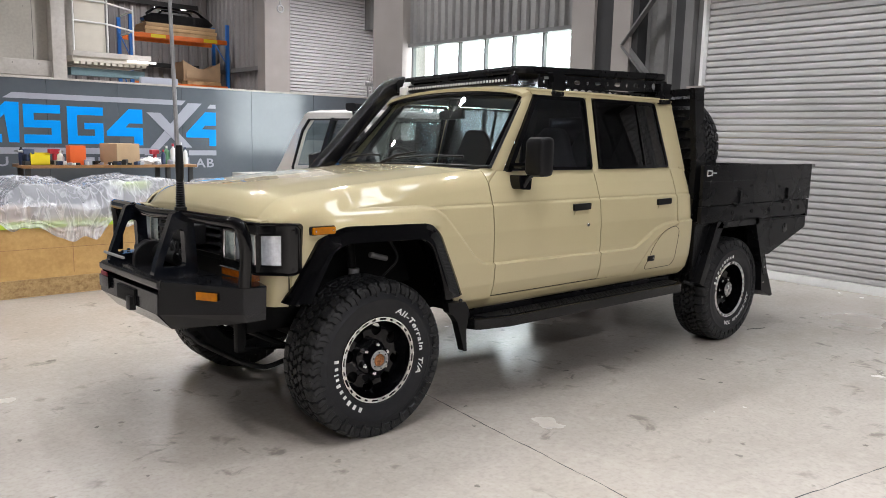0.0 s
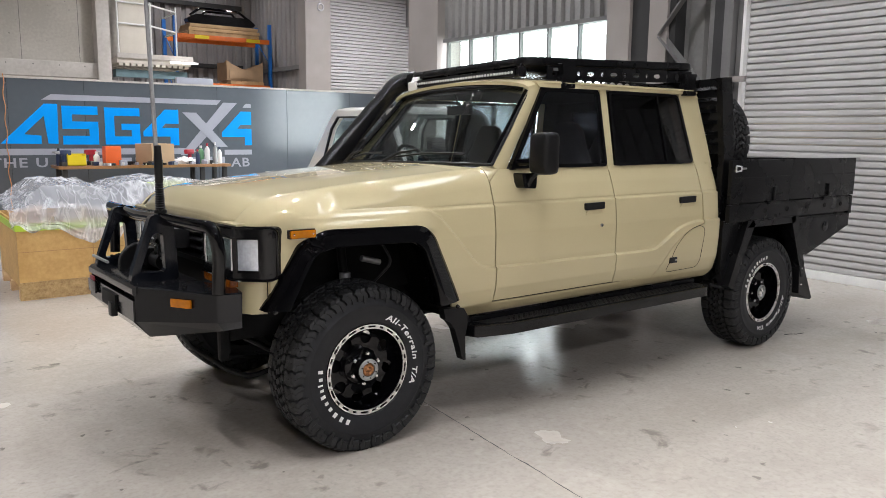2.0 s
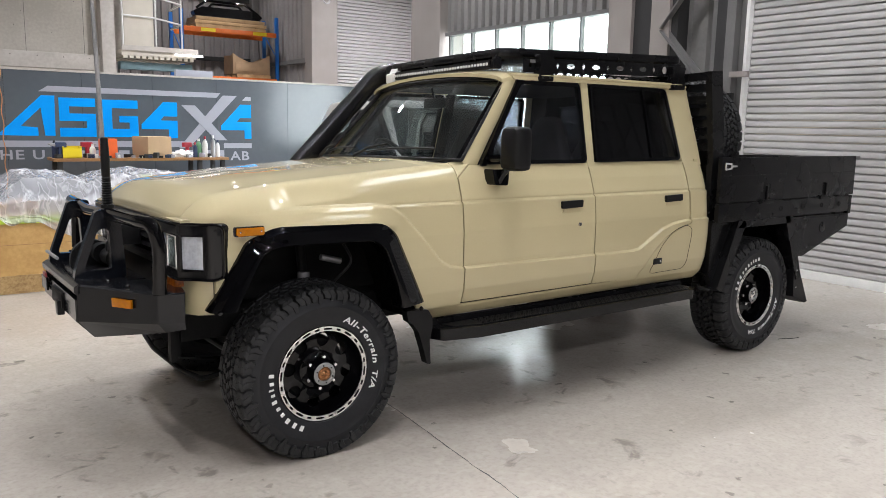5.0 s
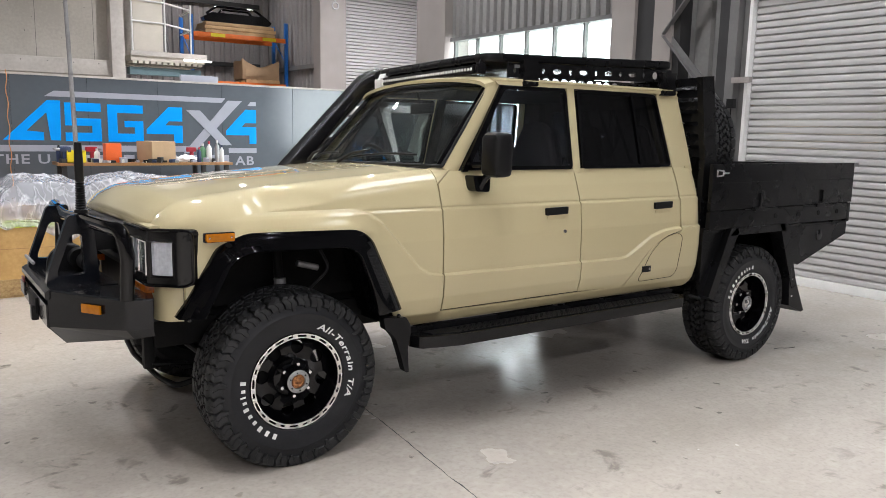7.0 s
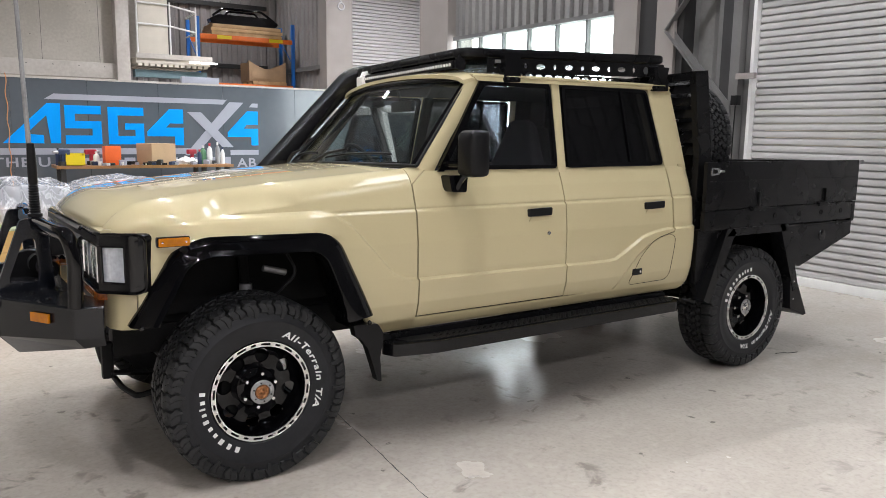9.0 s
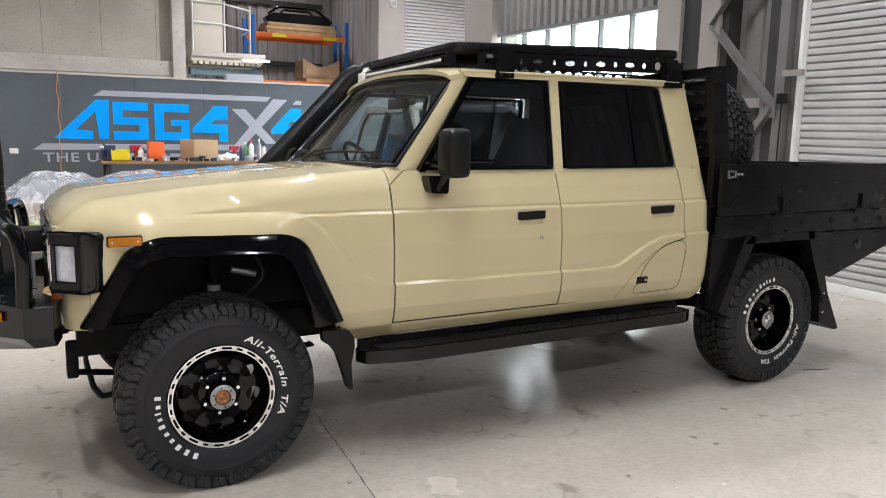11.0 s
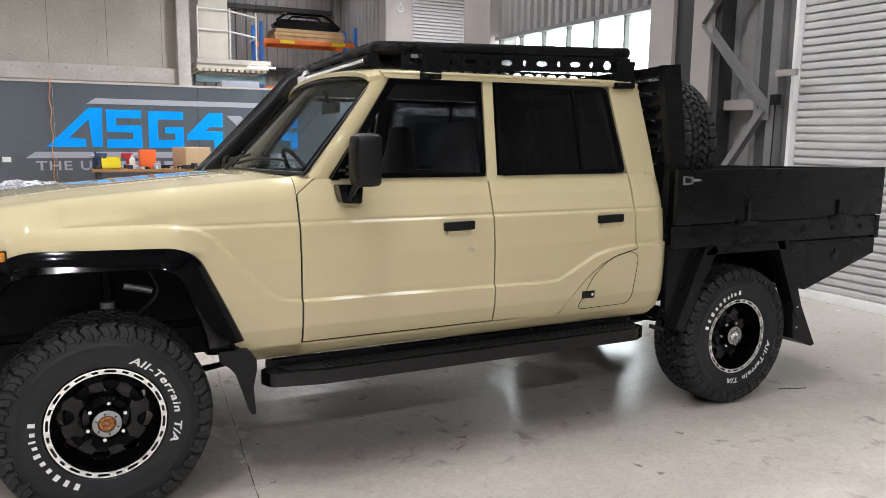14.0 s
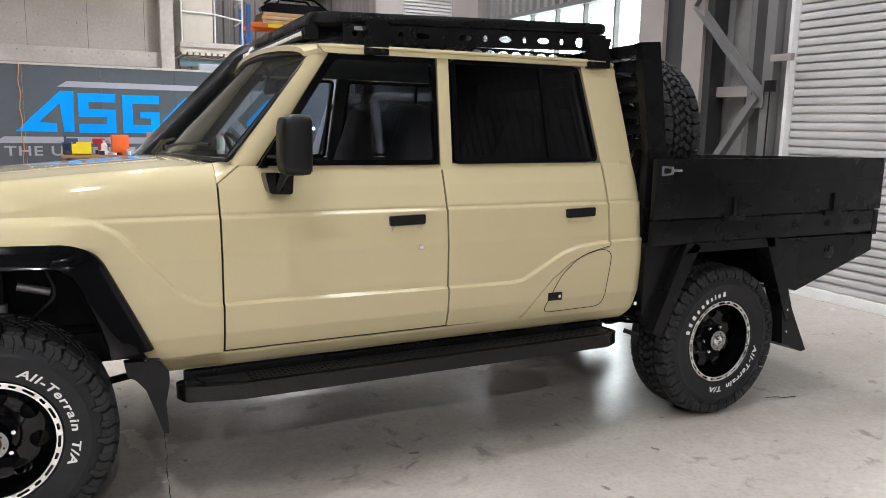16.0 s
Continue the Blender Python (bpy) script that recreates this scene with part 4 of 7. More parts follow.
both("gutter", lambda: tube([(3.66, 3.572, 1.862), (3.9, 3.564, 1.868), (5.15, 3.564, 1.872), (5.21, 3.576, 1.86)], 0.009, 8), M_PAINT)

# windscreen, bowed in plan
def screen_point(u, v):
    """u across from the near edge to the far edge, v from the bottom up."""
    d = 2 * u - 1
    low = Vector((3.260 - 0.145 * (1 - d * d), CY + d * 0.799, 1.388 + 0.010 * (1 - d * d)))
    top = Vector((3.646 - 0.096 * (1 - d * d), CY + d * 0.680, 1.834 + 0.022 * (1 - d * d)))
    return low.lerp(top, v)


def screen_sheet(u0, u1, v0, v1, nu=24, nv=6, push=0.0):
    bm = bmesh.new()
    out = Vector((-0.75, 0, 0.66)) * push
    g = [[bm.verts.new(screen_point(u0 + (u1 - u0) * i / nu, v0 + (v1 - v0) * k / nv) + out) for k in range(nv + 1)] for i in range(nu + 1)]
    for a, b in zip(g, g[1:]):
        for k in range(nv):
            bm.faces.new((a[k], b[k], b[k + 1], a[k + 1]))
    return thicken(bm, (0.004, 0, -0.003))


wscreen = part("windscreen", screen_sheet(0.015, 0.985, 0.01, 0.99), M_CLEAR, ute, "clear windscreen glass", 60)
wscreen.visible_shadow = False
rim = [screen_point(u / 20, 0.0) for u in range(21)] + [screen_point(1, v / 8) for v in range(1, 9)] + [screen_point(1 - u / 20, 1.0) for u in range(1, 21)] + [screen_point(0, 1 - v / 8) for v in range(1, 9)]
part("windscreen_seal", add_tube(bmesh.new(), [p + Vector((-0.004, 0, 0.004)) for p in rim], 0.009, 8), M_PLASTIC, wscreen, "black rubber seal")
for u0, u1 in ((0.004, 0.026), (0.940, 0.996)):
    part("screen_border", screen_sheet(u0, u1, 0.0, 1.0, 4, 6, push=0.002), M_GLOSS, wscreen, "black ceramic border", 60)
part("screen_border", screen_sheet(0.045, 0.93, 0.955, 1.0, 24, 2, push=-0.008), M_PLASTIC, wscreen, "black ceramic border", 60)
part("header_band", screen_sheet(0.02, 0.98, 0.985, 1.04, push=-0.012), M_PAINT, ute, smooth=60)

# wipers
for u0, u1 in ((0.52, 0.12), (0.93, 0.60)):
    pivot = screen_point(u0, -0.02) + Vector((-0.03, 0, 0.02))
    elbow = screen_point((u0 * 0.55 + u1 * 0.45), 0.10) + Vector((-0.035, 0, 0.035))
    w = part("wiper_arm", add_tube(bmesh.new(), [pivot, pivot.lerp(elbow, 0.5) + Vector((-0.01, 0, 0.015)), elbow], [0.013, 0.009, 0.006], 8), M_PLASTIC, ute)
    a, b = screen_point(u0 * 0.90 + u1 * 0.10, 0.045) + Vector((-0.014, 0, 0.014)), screen_point(u1, 0.10) + Vector((-0.014, 0, 0.014))
    part("wiper_blade", add_tube(bmesh.new(), [a.lerp(b, k / 10) + Vector((-0.012, 0, 0.012)) * math.sin(math.pi * k / 10) for k in range(11)], 0.007, 6), M_PLASTIC, w)

# cabin
part("dashboard", prism(rounded([(3.16, 1.02), (3.62, 1.05), (3.60, 1.26), (3.45, 1.335), (3.17, 1.375)], 0.04), "y", 3.52, 2 * CY - 3.52, 0.01), M_DASH, ute, "grey dashboard")
wheel_c, wheel_m = Vector((3.60, CY + 0.42, 1.345)), Matrix.Translation((3.60, CY + 0.42, 1.345)) @ Euler((0, radians(-32), 0)).to_matrix().to_4x4()
sw = part("steering_wheel", add_tube(bmesh.new(), [wheel_m @ Vector((0, 0.19 * math.cos(t), 0.19 * math.sin(t))) for t in (math.tau * k / 32 for k in range(33))], 0.014, 8), M_PLASTIC, ute)
bm = bmesh.new()
for a in (0.2, math.pi - 0.2, -math.pi / 2):
    add_tube(bm, [wheel_m @ Vector((-0.02, 0, 0)), wheel_m @ Vector((0, 0.18 * math.cos(a), 0.18 * math.sin(a)))], 0.014, 6)
add_tube(bm, [wheel_m @ Vector((-0.05, 0, 0)), wheel_m @ Vector((0.01, 0, 0))], 0.06, 14)
part("spokes", bm, M_PLASTIC, sw)


def seat(x, y, wide, head=True):
    s = part("seat", prism(rounded([(x, 0.70), (x + 0.50, 0.68), (x + 0.52, 0.86), (x + 0.05, 0.92)], 0.05), "y", y - wide / 2, y + wide / 2, 0.03), M_SEAT, ute, "black fabric seat")
    bm = bmesh.new()
    rings = []
    for z, w, dx, th in ((0.80, 1.0, 0.40, 0.16), (1.10, 1.0, 0.46, 0.17), (1.30, 0.95, 0.51, 0.15), (1.40, 0.84, 0.535, 0.13), (1.48, 0.66, 0.555, 0.115), (1.55, 0.54, 0.57, 0.105), (1.60, 0.46, 0.58, 0.095), (1.635, 0.36, 0.585, 0.075), (1.65, 0.20, 0.592, 0.05)):
        hw = wide / 2 * w
        rings.append([(x + dx + th * (0.5 + 0.5 * math.copysign(abs(math.cos(t)) ** 0.6, math.cos(t))), y + hw * math.copysign(abs(math.sin(t)) ** 0.6, math.sin(t)), z) for t in (math.tau * k / 16 for k in range(16))])
    part("seat_back", add_rings(bm, rings), M_SEAT, s, smooth=60)


seat(3.62, CY - 0.40, 0.52)
seat(3.62, CY + 0.40, 0.52)
for dy in (-0.45, 0.0, 0.45):
    seat(4.48, CY + dy, 0.44)
rv = part("rear_view_mirror", box((3.63, CY - 0.12, 1.70), (3.66, CY + 0.12, 1.765), 0.012), M_PLASTIC, ute)
part("mirror_stem", tube([(3.63, CY, 1.76), (3.61, CY, 1.83)], 0.008, 6), M_PLASTIC, rv)
part("headlining", box((3.72, 3.64, 1.842), (5.18, 2 * CY - 3.64, 1.85)), M_SEAT, ute, smooth=0)
back = part("rear_window", box((5.165, 3.80, 1.42), (5.171, 2 * CY - 3.80, 1.78)), M_TINT_DK, ute, "dark rear cab window")
back.visible_shadow = False
bm = bmesh.new()
add_box(bm, (5.17, 3.54, 1.36), (5.215, 2 * CY - 3.54, 1.43))
add_box(bm, (5.14, 3.66, 1.77), (5.195, 2 * CY - 3.66, 1.86))
add_box(bm, (5.15, 3.64, 1.43), (5.185, 3.82, 1.77))
add_box(bm, (5.15, 2 * CY - 3.82, 1.43), (5.185, 2 * CY - 3.64, 1.77))
part("rear_window_surround", bm, M_SEAT, ute, smooth=0)

# door mirrors
def mirror_housing():
    """Tall box mirror: thin along the car, wide across it."""
    rings = []
    for x, s in ((3.400, 0.72), (3.408, 0.90), (3.43, 1.0), (3.48, 1.0), (3.505, 0.97), (3.51, 0.92)):
        hy, hz = 0.068 * s, 0.115 * s
        rings.append([(x + 0.018, 3.292 + py, 1.452 + pz) for py, pz in rounded([(-hy, -hz), (hy, -hz), (hy, hz), (-hy, hz)], 0.03, 4)])
    return add_rings(bmesh.new(), rings)


for flip in (False, True):
    def side(bm):
        return mirror(bm, CY) if flip else bm
    mm = part("door_mirror", side(mirror_housing()), M_PLASTIC, ute, "tall black door mirror", 40)
    part("mirror_glass", side(box((3.527, 3.235, 1.352), (3.530, 3.35, 1.552))), M_CHROME, mm, smooth=0)
    part("mirror_arm", side(tube(bend([(3.46, 3.31, 1.36), (3.44, 3.335, 1.335), (3.43, 3.375, 1.27)], 0.03), 0.018, 10)), M_GLOSS, mm)
    part("mirror_arm", side(tube([(3.46, 3.33, 1.40), (3.42, 3.46, 1.40)], 0.016, 8)), M_GLOSS, mm)
    part("mirror_foot", side(prism(rounded([(3.375, 1.345), (3.395, 1.262), (3.485, 1.258), (3.490, 1.345)], 0.014), "y", 3.355, 3.43, 0.005)), M_GLOSS, mm)

# front: grille, lamps, lower valance
FX = 1.80
bm = bmesh.new()
for k in range(5):
    z = 0.955 + k * 0.042
    add_prism(bm, [(FX - 0.03, z), (FX - 0.045, z + 0.008), (FX - 0.03, z + 0.02), (FX + 0.02, z + 0.016), (FX + 0.02, z + 0.004)], "y", CY - 0.42, CY + 0.42)
grille = part("grille", bm, M_PLASTIC, ute, "black slatted grille")
part("grille_frame", box((FX - 0.02, CY - 0.80, 0.925), (FX + 0.06, CY + 0.80, 0.952), 0.006), M_PLASTIC, grille)
part("grille_frame", box((FX - 0.03, CY - 0.80, 1.095), (FX + 0.06, CY + 0.80, 1.137), 0.008), M_PLASTIC, grille)
part("grille_back", box((FX + 0.05, CY - 0.80, 0.92), (FX + 0.08, CY + 0.80, 1.17)), M_DARK, grille, smooth=0)
for flip in (False, True):
    def side(bm):
        return mirror(bm, CY) if flip else bm
    # moulded surround that wraps the corner, in one piece
    stations = [(1.772, 3.87), (1.772, 3.835), (1.770, 3.57), (1.772, 3.482), (1.783, 3.468), (1.858, 3.392), (1.868, 3.374), (1.882, 3.361), (1.902, 3.354), (1.915, 3.3525), (1.923, 3.352), (1.927, 3.352)]
    open_after = (1, 2, 4)
    rise = [0, 0, 0, 0, 0, 0, 0, 0, 0.003, 0.008, 0.016, 0.026]
    sur_bm, cols = bmesh.new(), []
    for (x, y), c in zip(stations, rise):
        cols.append([sur_bm.verts.new((x + o, y + o * 0.6, z)) for z, o in ((0.900 + c, 0.012), (0.907 + c, 0.0), (0.944, 0.0), (1.090, 0.0), (1.137 - c, 0.0), (1.145 - c, 0.012))])
    for i, (p, q) in enumerate(zip(cols, cols[1:])):
        for k in range(5):
            if not (k == 2 and i in open_after):
                sur_bm.faces.new((p[k], q[k], q[k + 1], p[k + 1]))
    sur = part("lamp_surround", side(thicken(sur_bm, (0.032, 0.022, 0))), M_SURROUND, ute, "black moulded lamp surround", 30)
    part("surround_back", side(box((FX + 0.02, 3.50, 0.93), (FX + 0.04, 3.85, 1.10))), M_DARK, sur, smooth=0)
    for y0 in (3.488, 3.700):
        hl = part("headlamp", side(box((FX - 0.022, y0, 0.950), (FX + 0.02, y0 + 0.125, 1.085), 0.008)), M_FLUTE, sur, "rectangular headlamp")
        part("headlamp_lens", side(box((FX - 0.029, y0 + 0.004, 0.954), (FX - 0.024, y0 + 0.121, 1.081))), M_CLEAR, hl, smooth=0)
        frame_pts = [(FX - 0.028, y0, 0.948), (FX - 0.028, y0 + 0.125, 0.948), (FX - 0.028, y0 + 0.125, 1.087), (FX - 0.028, y0, 1.087), (FX - 0.028, y0, 0.948)]
        part("headlamp_rim", side(tube(frame_pts, 0.005, 6)), M_CHROME, hl)
    # glossy rounded lip along the surround's edge and round the corner lamp
    lip = [(x, y, 1.139 - c) for (x, y), c in zip(stations, rise)] + [(x, y, 0.905 + c) for (x, y), c in zip(stations[::-1], rise[::-1])]
    part("surround_lip", side(tube(lip, 0.007, 8)), M_GLOSS, sur)
    ring = [(1.785, 3.466, 0.944), (1.858, 3.392, 0.944), (1.858, 3.392, 1.090), (1.785, 3.466, 1.090), (1.785, 3.466, 0.944)]
    part("corner_rim", side(tube(ring, 0.0055, 8)), M_GLOSS, sur)
    corner = [(1.789, 3.474), (1.862, 3.398), (1.890, 3.42), (1.82, 3.50)]
    cl = part("corner_lamp", side(prism(corner, "z", 0.946, 1.088, 0.004)), M_FLUTE, sur, "clear corner lamp", 60)
    for z in (1.112, 0.930):
        part("screw", side(revolve([(0, -0.004), (0.006, -0.003), (0.007, 0.003)], 10, pose(1.896, 3.354, z))), M_SURROUND, sur)
    part("bumper_indicator", side(box((FX - 0.03, 3.52, 0.862), (FX + 0.03, 3.86, 0.902), 0.006)), M_AMBER_DEEP, ute, "amber indicator under the lamps")
    sy = side_y(2.09, 1.092)
    si = part("side_indicator", side(prism(rounded([(1.968, 1.092), (2.088, 1.092), (2.088, 1.126), (1.968, 1.126)], 0.008), "y", sy - 0.020, sy - 0.004, 0.004)), M_AMBER, ute, "amber side indicator")
    part("indicator_base", side(prism(rounded([(1.963, 1.088), (2.093, 1.088), (2.093, 1.130), (1.963, 1.130)], 0.008), "y", sy - 0.005, sy + 0.012)), M_PLASTIC, si)
    for x in (1.982, 2.074):
        part("screw", side(revolve([(0, -0.003), (0.004, -0.002), (0.005, 0.002)], 8, pose(x, sy - 0.020, 1.109))), M_CHROME, si)
    val = [(FX + 0.0, 3.62), (FX + 0.01, 3.50), (FX + 0.04, 3.44), (FX + 0.10, 3.41), (FX + 0.10, 3.45), (FX + 0.06, 3.50), (FX + 0.05, 3.62)]
    part("valance", side(prism(val, "z", 0.745, 0.905)), M_PAINT, ute, smooth=60)
part("header_panel", prism([(1.790, 1.138), (1.784, 1.142), (1.784, 1.152), (1.80, 1.158), (1.86, 1.158), (1.86, 1.138)], "y", 3.46, 2 * CY - 3.46, 0.003), M_PAINT, ute)
part("front_panel", box((FX + 0.05, 3.62, 0.74), (FX + 0.09, 2 * CY - 3.62, 0.91), 0.01), M_DARK, ute)


# wheel-arch flares
def flare():
    outer = rounded([(1.845, 0.745), (1.875, 0.80), (2.035, 1.075), (2.14, 1.120), (2.68, 1.107), (2.775, 1.063), (2.90, 0.80), (2.985, 0.605)], 0.13, 7)
    inner = rounded([(1.955, 0.745), (1.975, 0.80), (2.085, 1.005), (2.17, 1.035), (2.63, 1.025), (2.69, 0.985), (2.775, 0.78), (2.81, 0.605)], 0.12, 7)
    outer, inner = outer[7:-7], inner[7:-7]
    bm = bmesh.new()
    rings = []
    base = [side_y(xo, min(zo, 1.3)) if zo > SILL else 3.37 for xo, zo in outer]
    level = list(base)
    for _ in range(6):
        level = [sum(level[max(0, i - 1):i + 2]) / len(level[max(0, i - 1):i + 2]) for i in range(len(level))]
    for (xo, zo), (xi, zi), y0, y1 in zip(outer, inner, base, level):
        f = lambda t, y: (xo + (xi - xo) * t, y, zo + (zi - zo) * t)
        yb = min(y0, y1)
        rings.append([f(0.0, yb + 0.012), f(0.0, min(yb - 0.004, 3.345)), f(0.08, min(yb - 0.006, 3.33)), f(0.26, min(yb - 0.012, 3.318)), f(0.36, min(yb - 0.015, 3.311)), f(0.60, min(yb - 0.016, 3.305)), f(0.68, 3.299), f(0.95, 3.293), f(1.02, 3.302), f(1.02, 3.315), f(1.0, 3.40), f(0.9, 3.41), f(0.4, 3.39)])
    return add_rings(bm, rings)


fl = both("wheel_arch_flare", flare, M_GLOSS, None, "gloss black wheel-arch flare", 50)
for x, z in ((1.895, 0.77), (2.91, 0.665)):
    part("bolt", revolve([(0, -0.010), (0.006, -0.009), (0.010, -0.003), (0.011, 0.004)], 12, pose(x, 3.312, z)), M_SURROUND, fl[0])
both("mud_flap", lambda: prism(rounded([(2.838, 0.655), (2.966, 0.648), (2.994, 0.605), (2.995, 0.558), (2.979, 0.48), (2.987, 0.358), (2.966, 0.362), (2.942, 0.444), (2.910, 0.540), (2.877, 0.582), (2.848, 0.600)], 0.008), "y", 3.335, 3.385, 0.004), M_PLASTIC, None, "black rubber mud flap")
both("wheel_well", lambda: box((1.95, 3.80, 0.62), (2.96, 3.84, 1.15)), M_DARK, None, "", 0)
both("well_roof", lambda: prism([(1.95, 0.80), (2.06, 1.06), (2.2, 1.10), (2.68, 1.09), (2.80, 1.0), (2.93, 0.62), (2.96, 0.62), (2.83, 1.03), (2.70, 1.13), (2.18, 1.14), (2.03, 1.09), (1.92, 0.80)], "y", 3.42, 3.84), M_DARK, None, "", 0)
both("inner_guard", lambda: tube(bend([(2.44, 3.66, 0.55), (2.44, 3.68, 0.84), (2.44, 3.72, 1.05)], 0.05), 0.024, 10), M_DARK, None, "dark shock absorber")
both("shock_collar", lambda: tube([(2.434, 3.655, 0.81), (2.434, 3.655, 0.85)], 0.030, 12), M_STEEL)
both("steering_damper", lambda: tube([(2.50, 3.60, 0.925), (2.61, 3.60, 0.895)], 0.016, 10), M_STEEL)
both("brake_hose", lambda: tube(bend([(2.60, 3.55, 0.99), (2.64, 3.52, 0.90), (2.52, 3.56, 0.78), (2.42, 3.56, 0.62)], 0.06), 0.008, 6), M_PLASTIC)

# side steps
def step_outline():
    return rounded([(3.02, 3.40), (3.05, 3.315), (3.26, 3.265), (5.03, 3.265), (5.12, 3.32), (5.12, 3.43), (3.05, 3.43)], 0.02, 3)


for flip in (False, True):
    def side(bm):
        return mirror(bm, CY) if flip else bm
    st = part("side_step", side(prism(step_outline(), "z", 0.475, 0.535, 0.014)), M_STEP, ute, "black steel side step with a tread plate", 40)
    part("step_tread", side(prism([(3.10, 3.41), (3.13, 3.335), (3.27, 3.295), (5.0, 3.295), (5.08, 3.335), (5.08, 3.42)], "z", 0.535, 0.540)), M_PLASTIC, st, smooth=0)
    bm = bmesh.new()
    for k in range(90):
        for r in range(5):
            x, y = 3.30 + k * 0.0195, 3.306 + r * 0.022
            add_box(bm, (-0.007, -0.0018, 0), (0.007, 0.0018, 0.0025), m=pose(x, y, 0.540, 0, 0, 45 if (k + r) % 2 else -45))
    part("tread_pattern", side(bm), M_PLASTIC, st, smooth=0)
    part("step_rail", side(box((3.06, 3.43, 0.50), (5.12, 3.47, 0.565), 0.008)), M_MATTE, st)
    for x in (3.25, 4.15, 5.0):
        part("step_bracket", side(box((x, 3.44, 0.50), (x + 0.05, 3.80, 0.55))), M_DARK, st, smooth=0)

# chassis, axles, springs
chassis = part("chassis_rail", box((1.86, CY - 0.50, 0.55), (7.0, CY - 0.40, 0.68), 0.01), M_DARK, ute)
part("chassis_rail", box((1.86, CY + 0.40, 0.55), (7.0, CY + 0.50, 0.68), 0.01), M_DARK, ute)
for x, nm in ((2.40, "front_axle"), (5.87, "rear_axle")):
    ax = part(nm, tube([(x, 3.62, 0.41), (x, 2 * CY - 3.62, 0.41)], 0.045, 12), M_DARK, ute)
    part("differential", revolve([(0, -0.13), (0.10, -0.10), (0.14, 0), (0.10, 0.10), (0, 0.13)], 20, pose(x, CY + (0.25 if x < 3 else 0.0), 0.42)), M_DARK, ax)
    for dy in (-0.46, 0.46):
        bm = bmesh.new()
        for k in range(5):
            a = 0.55 - k * 0.08
            add_prism(bm, [(x - a, 0.47 - k * 0.009 - 0.0), (x, 0.385 - k * 0.009), (x + a, 0.47 - k * 0.009), (x + a, 0.479 - k * 0.009), (x, 0.394 - k * 0.009), (x - a, 0.479 - k * 0.009)], "y", CY + dy - 0.035, CY + dy + 0.035)
        part("leaf_spring", bm, M_DARK, ax, smooth=0)
for dy in (-0.46, 0.46):
    part("spring_shackle", box((1.815, CY + dy - 0.025, 0.45), (1.865, CY + dy + 0.025, 0.62), 0.015), M_DARK, ute)
part("steering_rod", tube([(2.18, 3.68, 0.40), (2.18, 2 * CY - 3.68, 0.40)], 0.018, 8), M_DARK, ute)
part("sway_bar", tube(bend([(2.35, 3.72, 0.46), (1.95, 3.74, 0.36), (1.93, 4.0, 0.34), (1.93, 2 * CY - 4.0, 0.34), (1.95, 2 * CY - 3.74, 0.36)], 0.06), 0.014, 8), M_DARK, ute)
part("gearbox", box((2.9, CY - 0.2, 0.44), (3.9, CY + 0.2, 0.66), 0.05), M_DARK, ute)
part("exhaust", tube(bend([(3.0, CY + 0.28, 0.48), (4.6, CY + 0.30, 0.47), (5.4, CY + 0.35, 0.52)], 0.1), 0.035, 10), M_DARK, ute)
part("tank", box((4.2, CY - 0.38, 0.42), (5.2, CY + 0.2, 0.64), 0.03), M_DARK, ute)
part("tow_pin", tube([(5.20, 3.36, 0.52), (5.25, 3.30, 0.50)], 0.012, 8), M_DARK, ute)


# wheels
RT, HW = 0.42, 0.143


def tyre_mesh():
    prof = [(0.210, 0.085), (0.220, 0.112), (0.228, 0.124), (0.2335, 0.132), (0.2360, 0.1345), (0.2385, 0.1338), (0.243, 0.1350), (0.262, 0.1408), (0.29, 0.1432), (0.318, 0.1428), (0.3205, 0.1440), (0.3245, 0.1439), (0.327, 0.1422), (0.34, 0.1405), (0.366, 0.134), (0.378, 0.128), (0.388, 0.114), (0.394, 0.09), (0.396, 0.0)]
    full = prof + [(r, -a) for r, a in prof[-2::-1]]
    return revolve(full, 96)


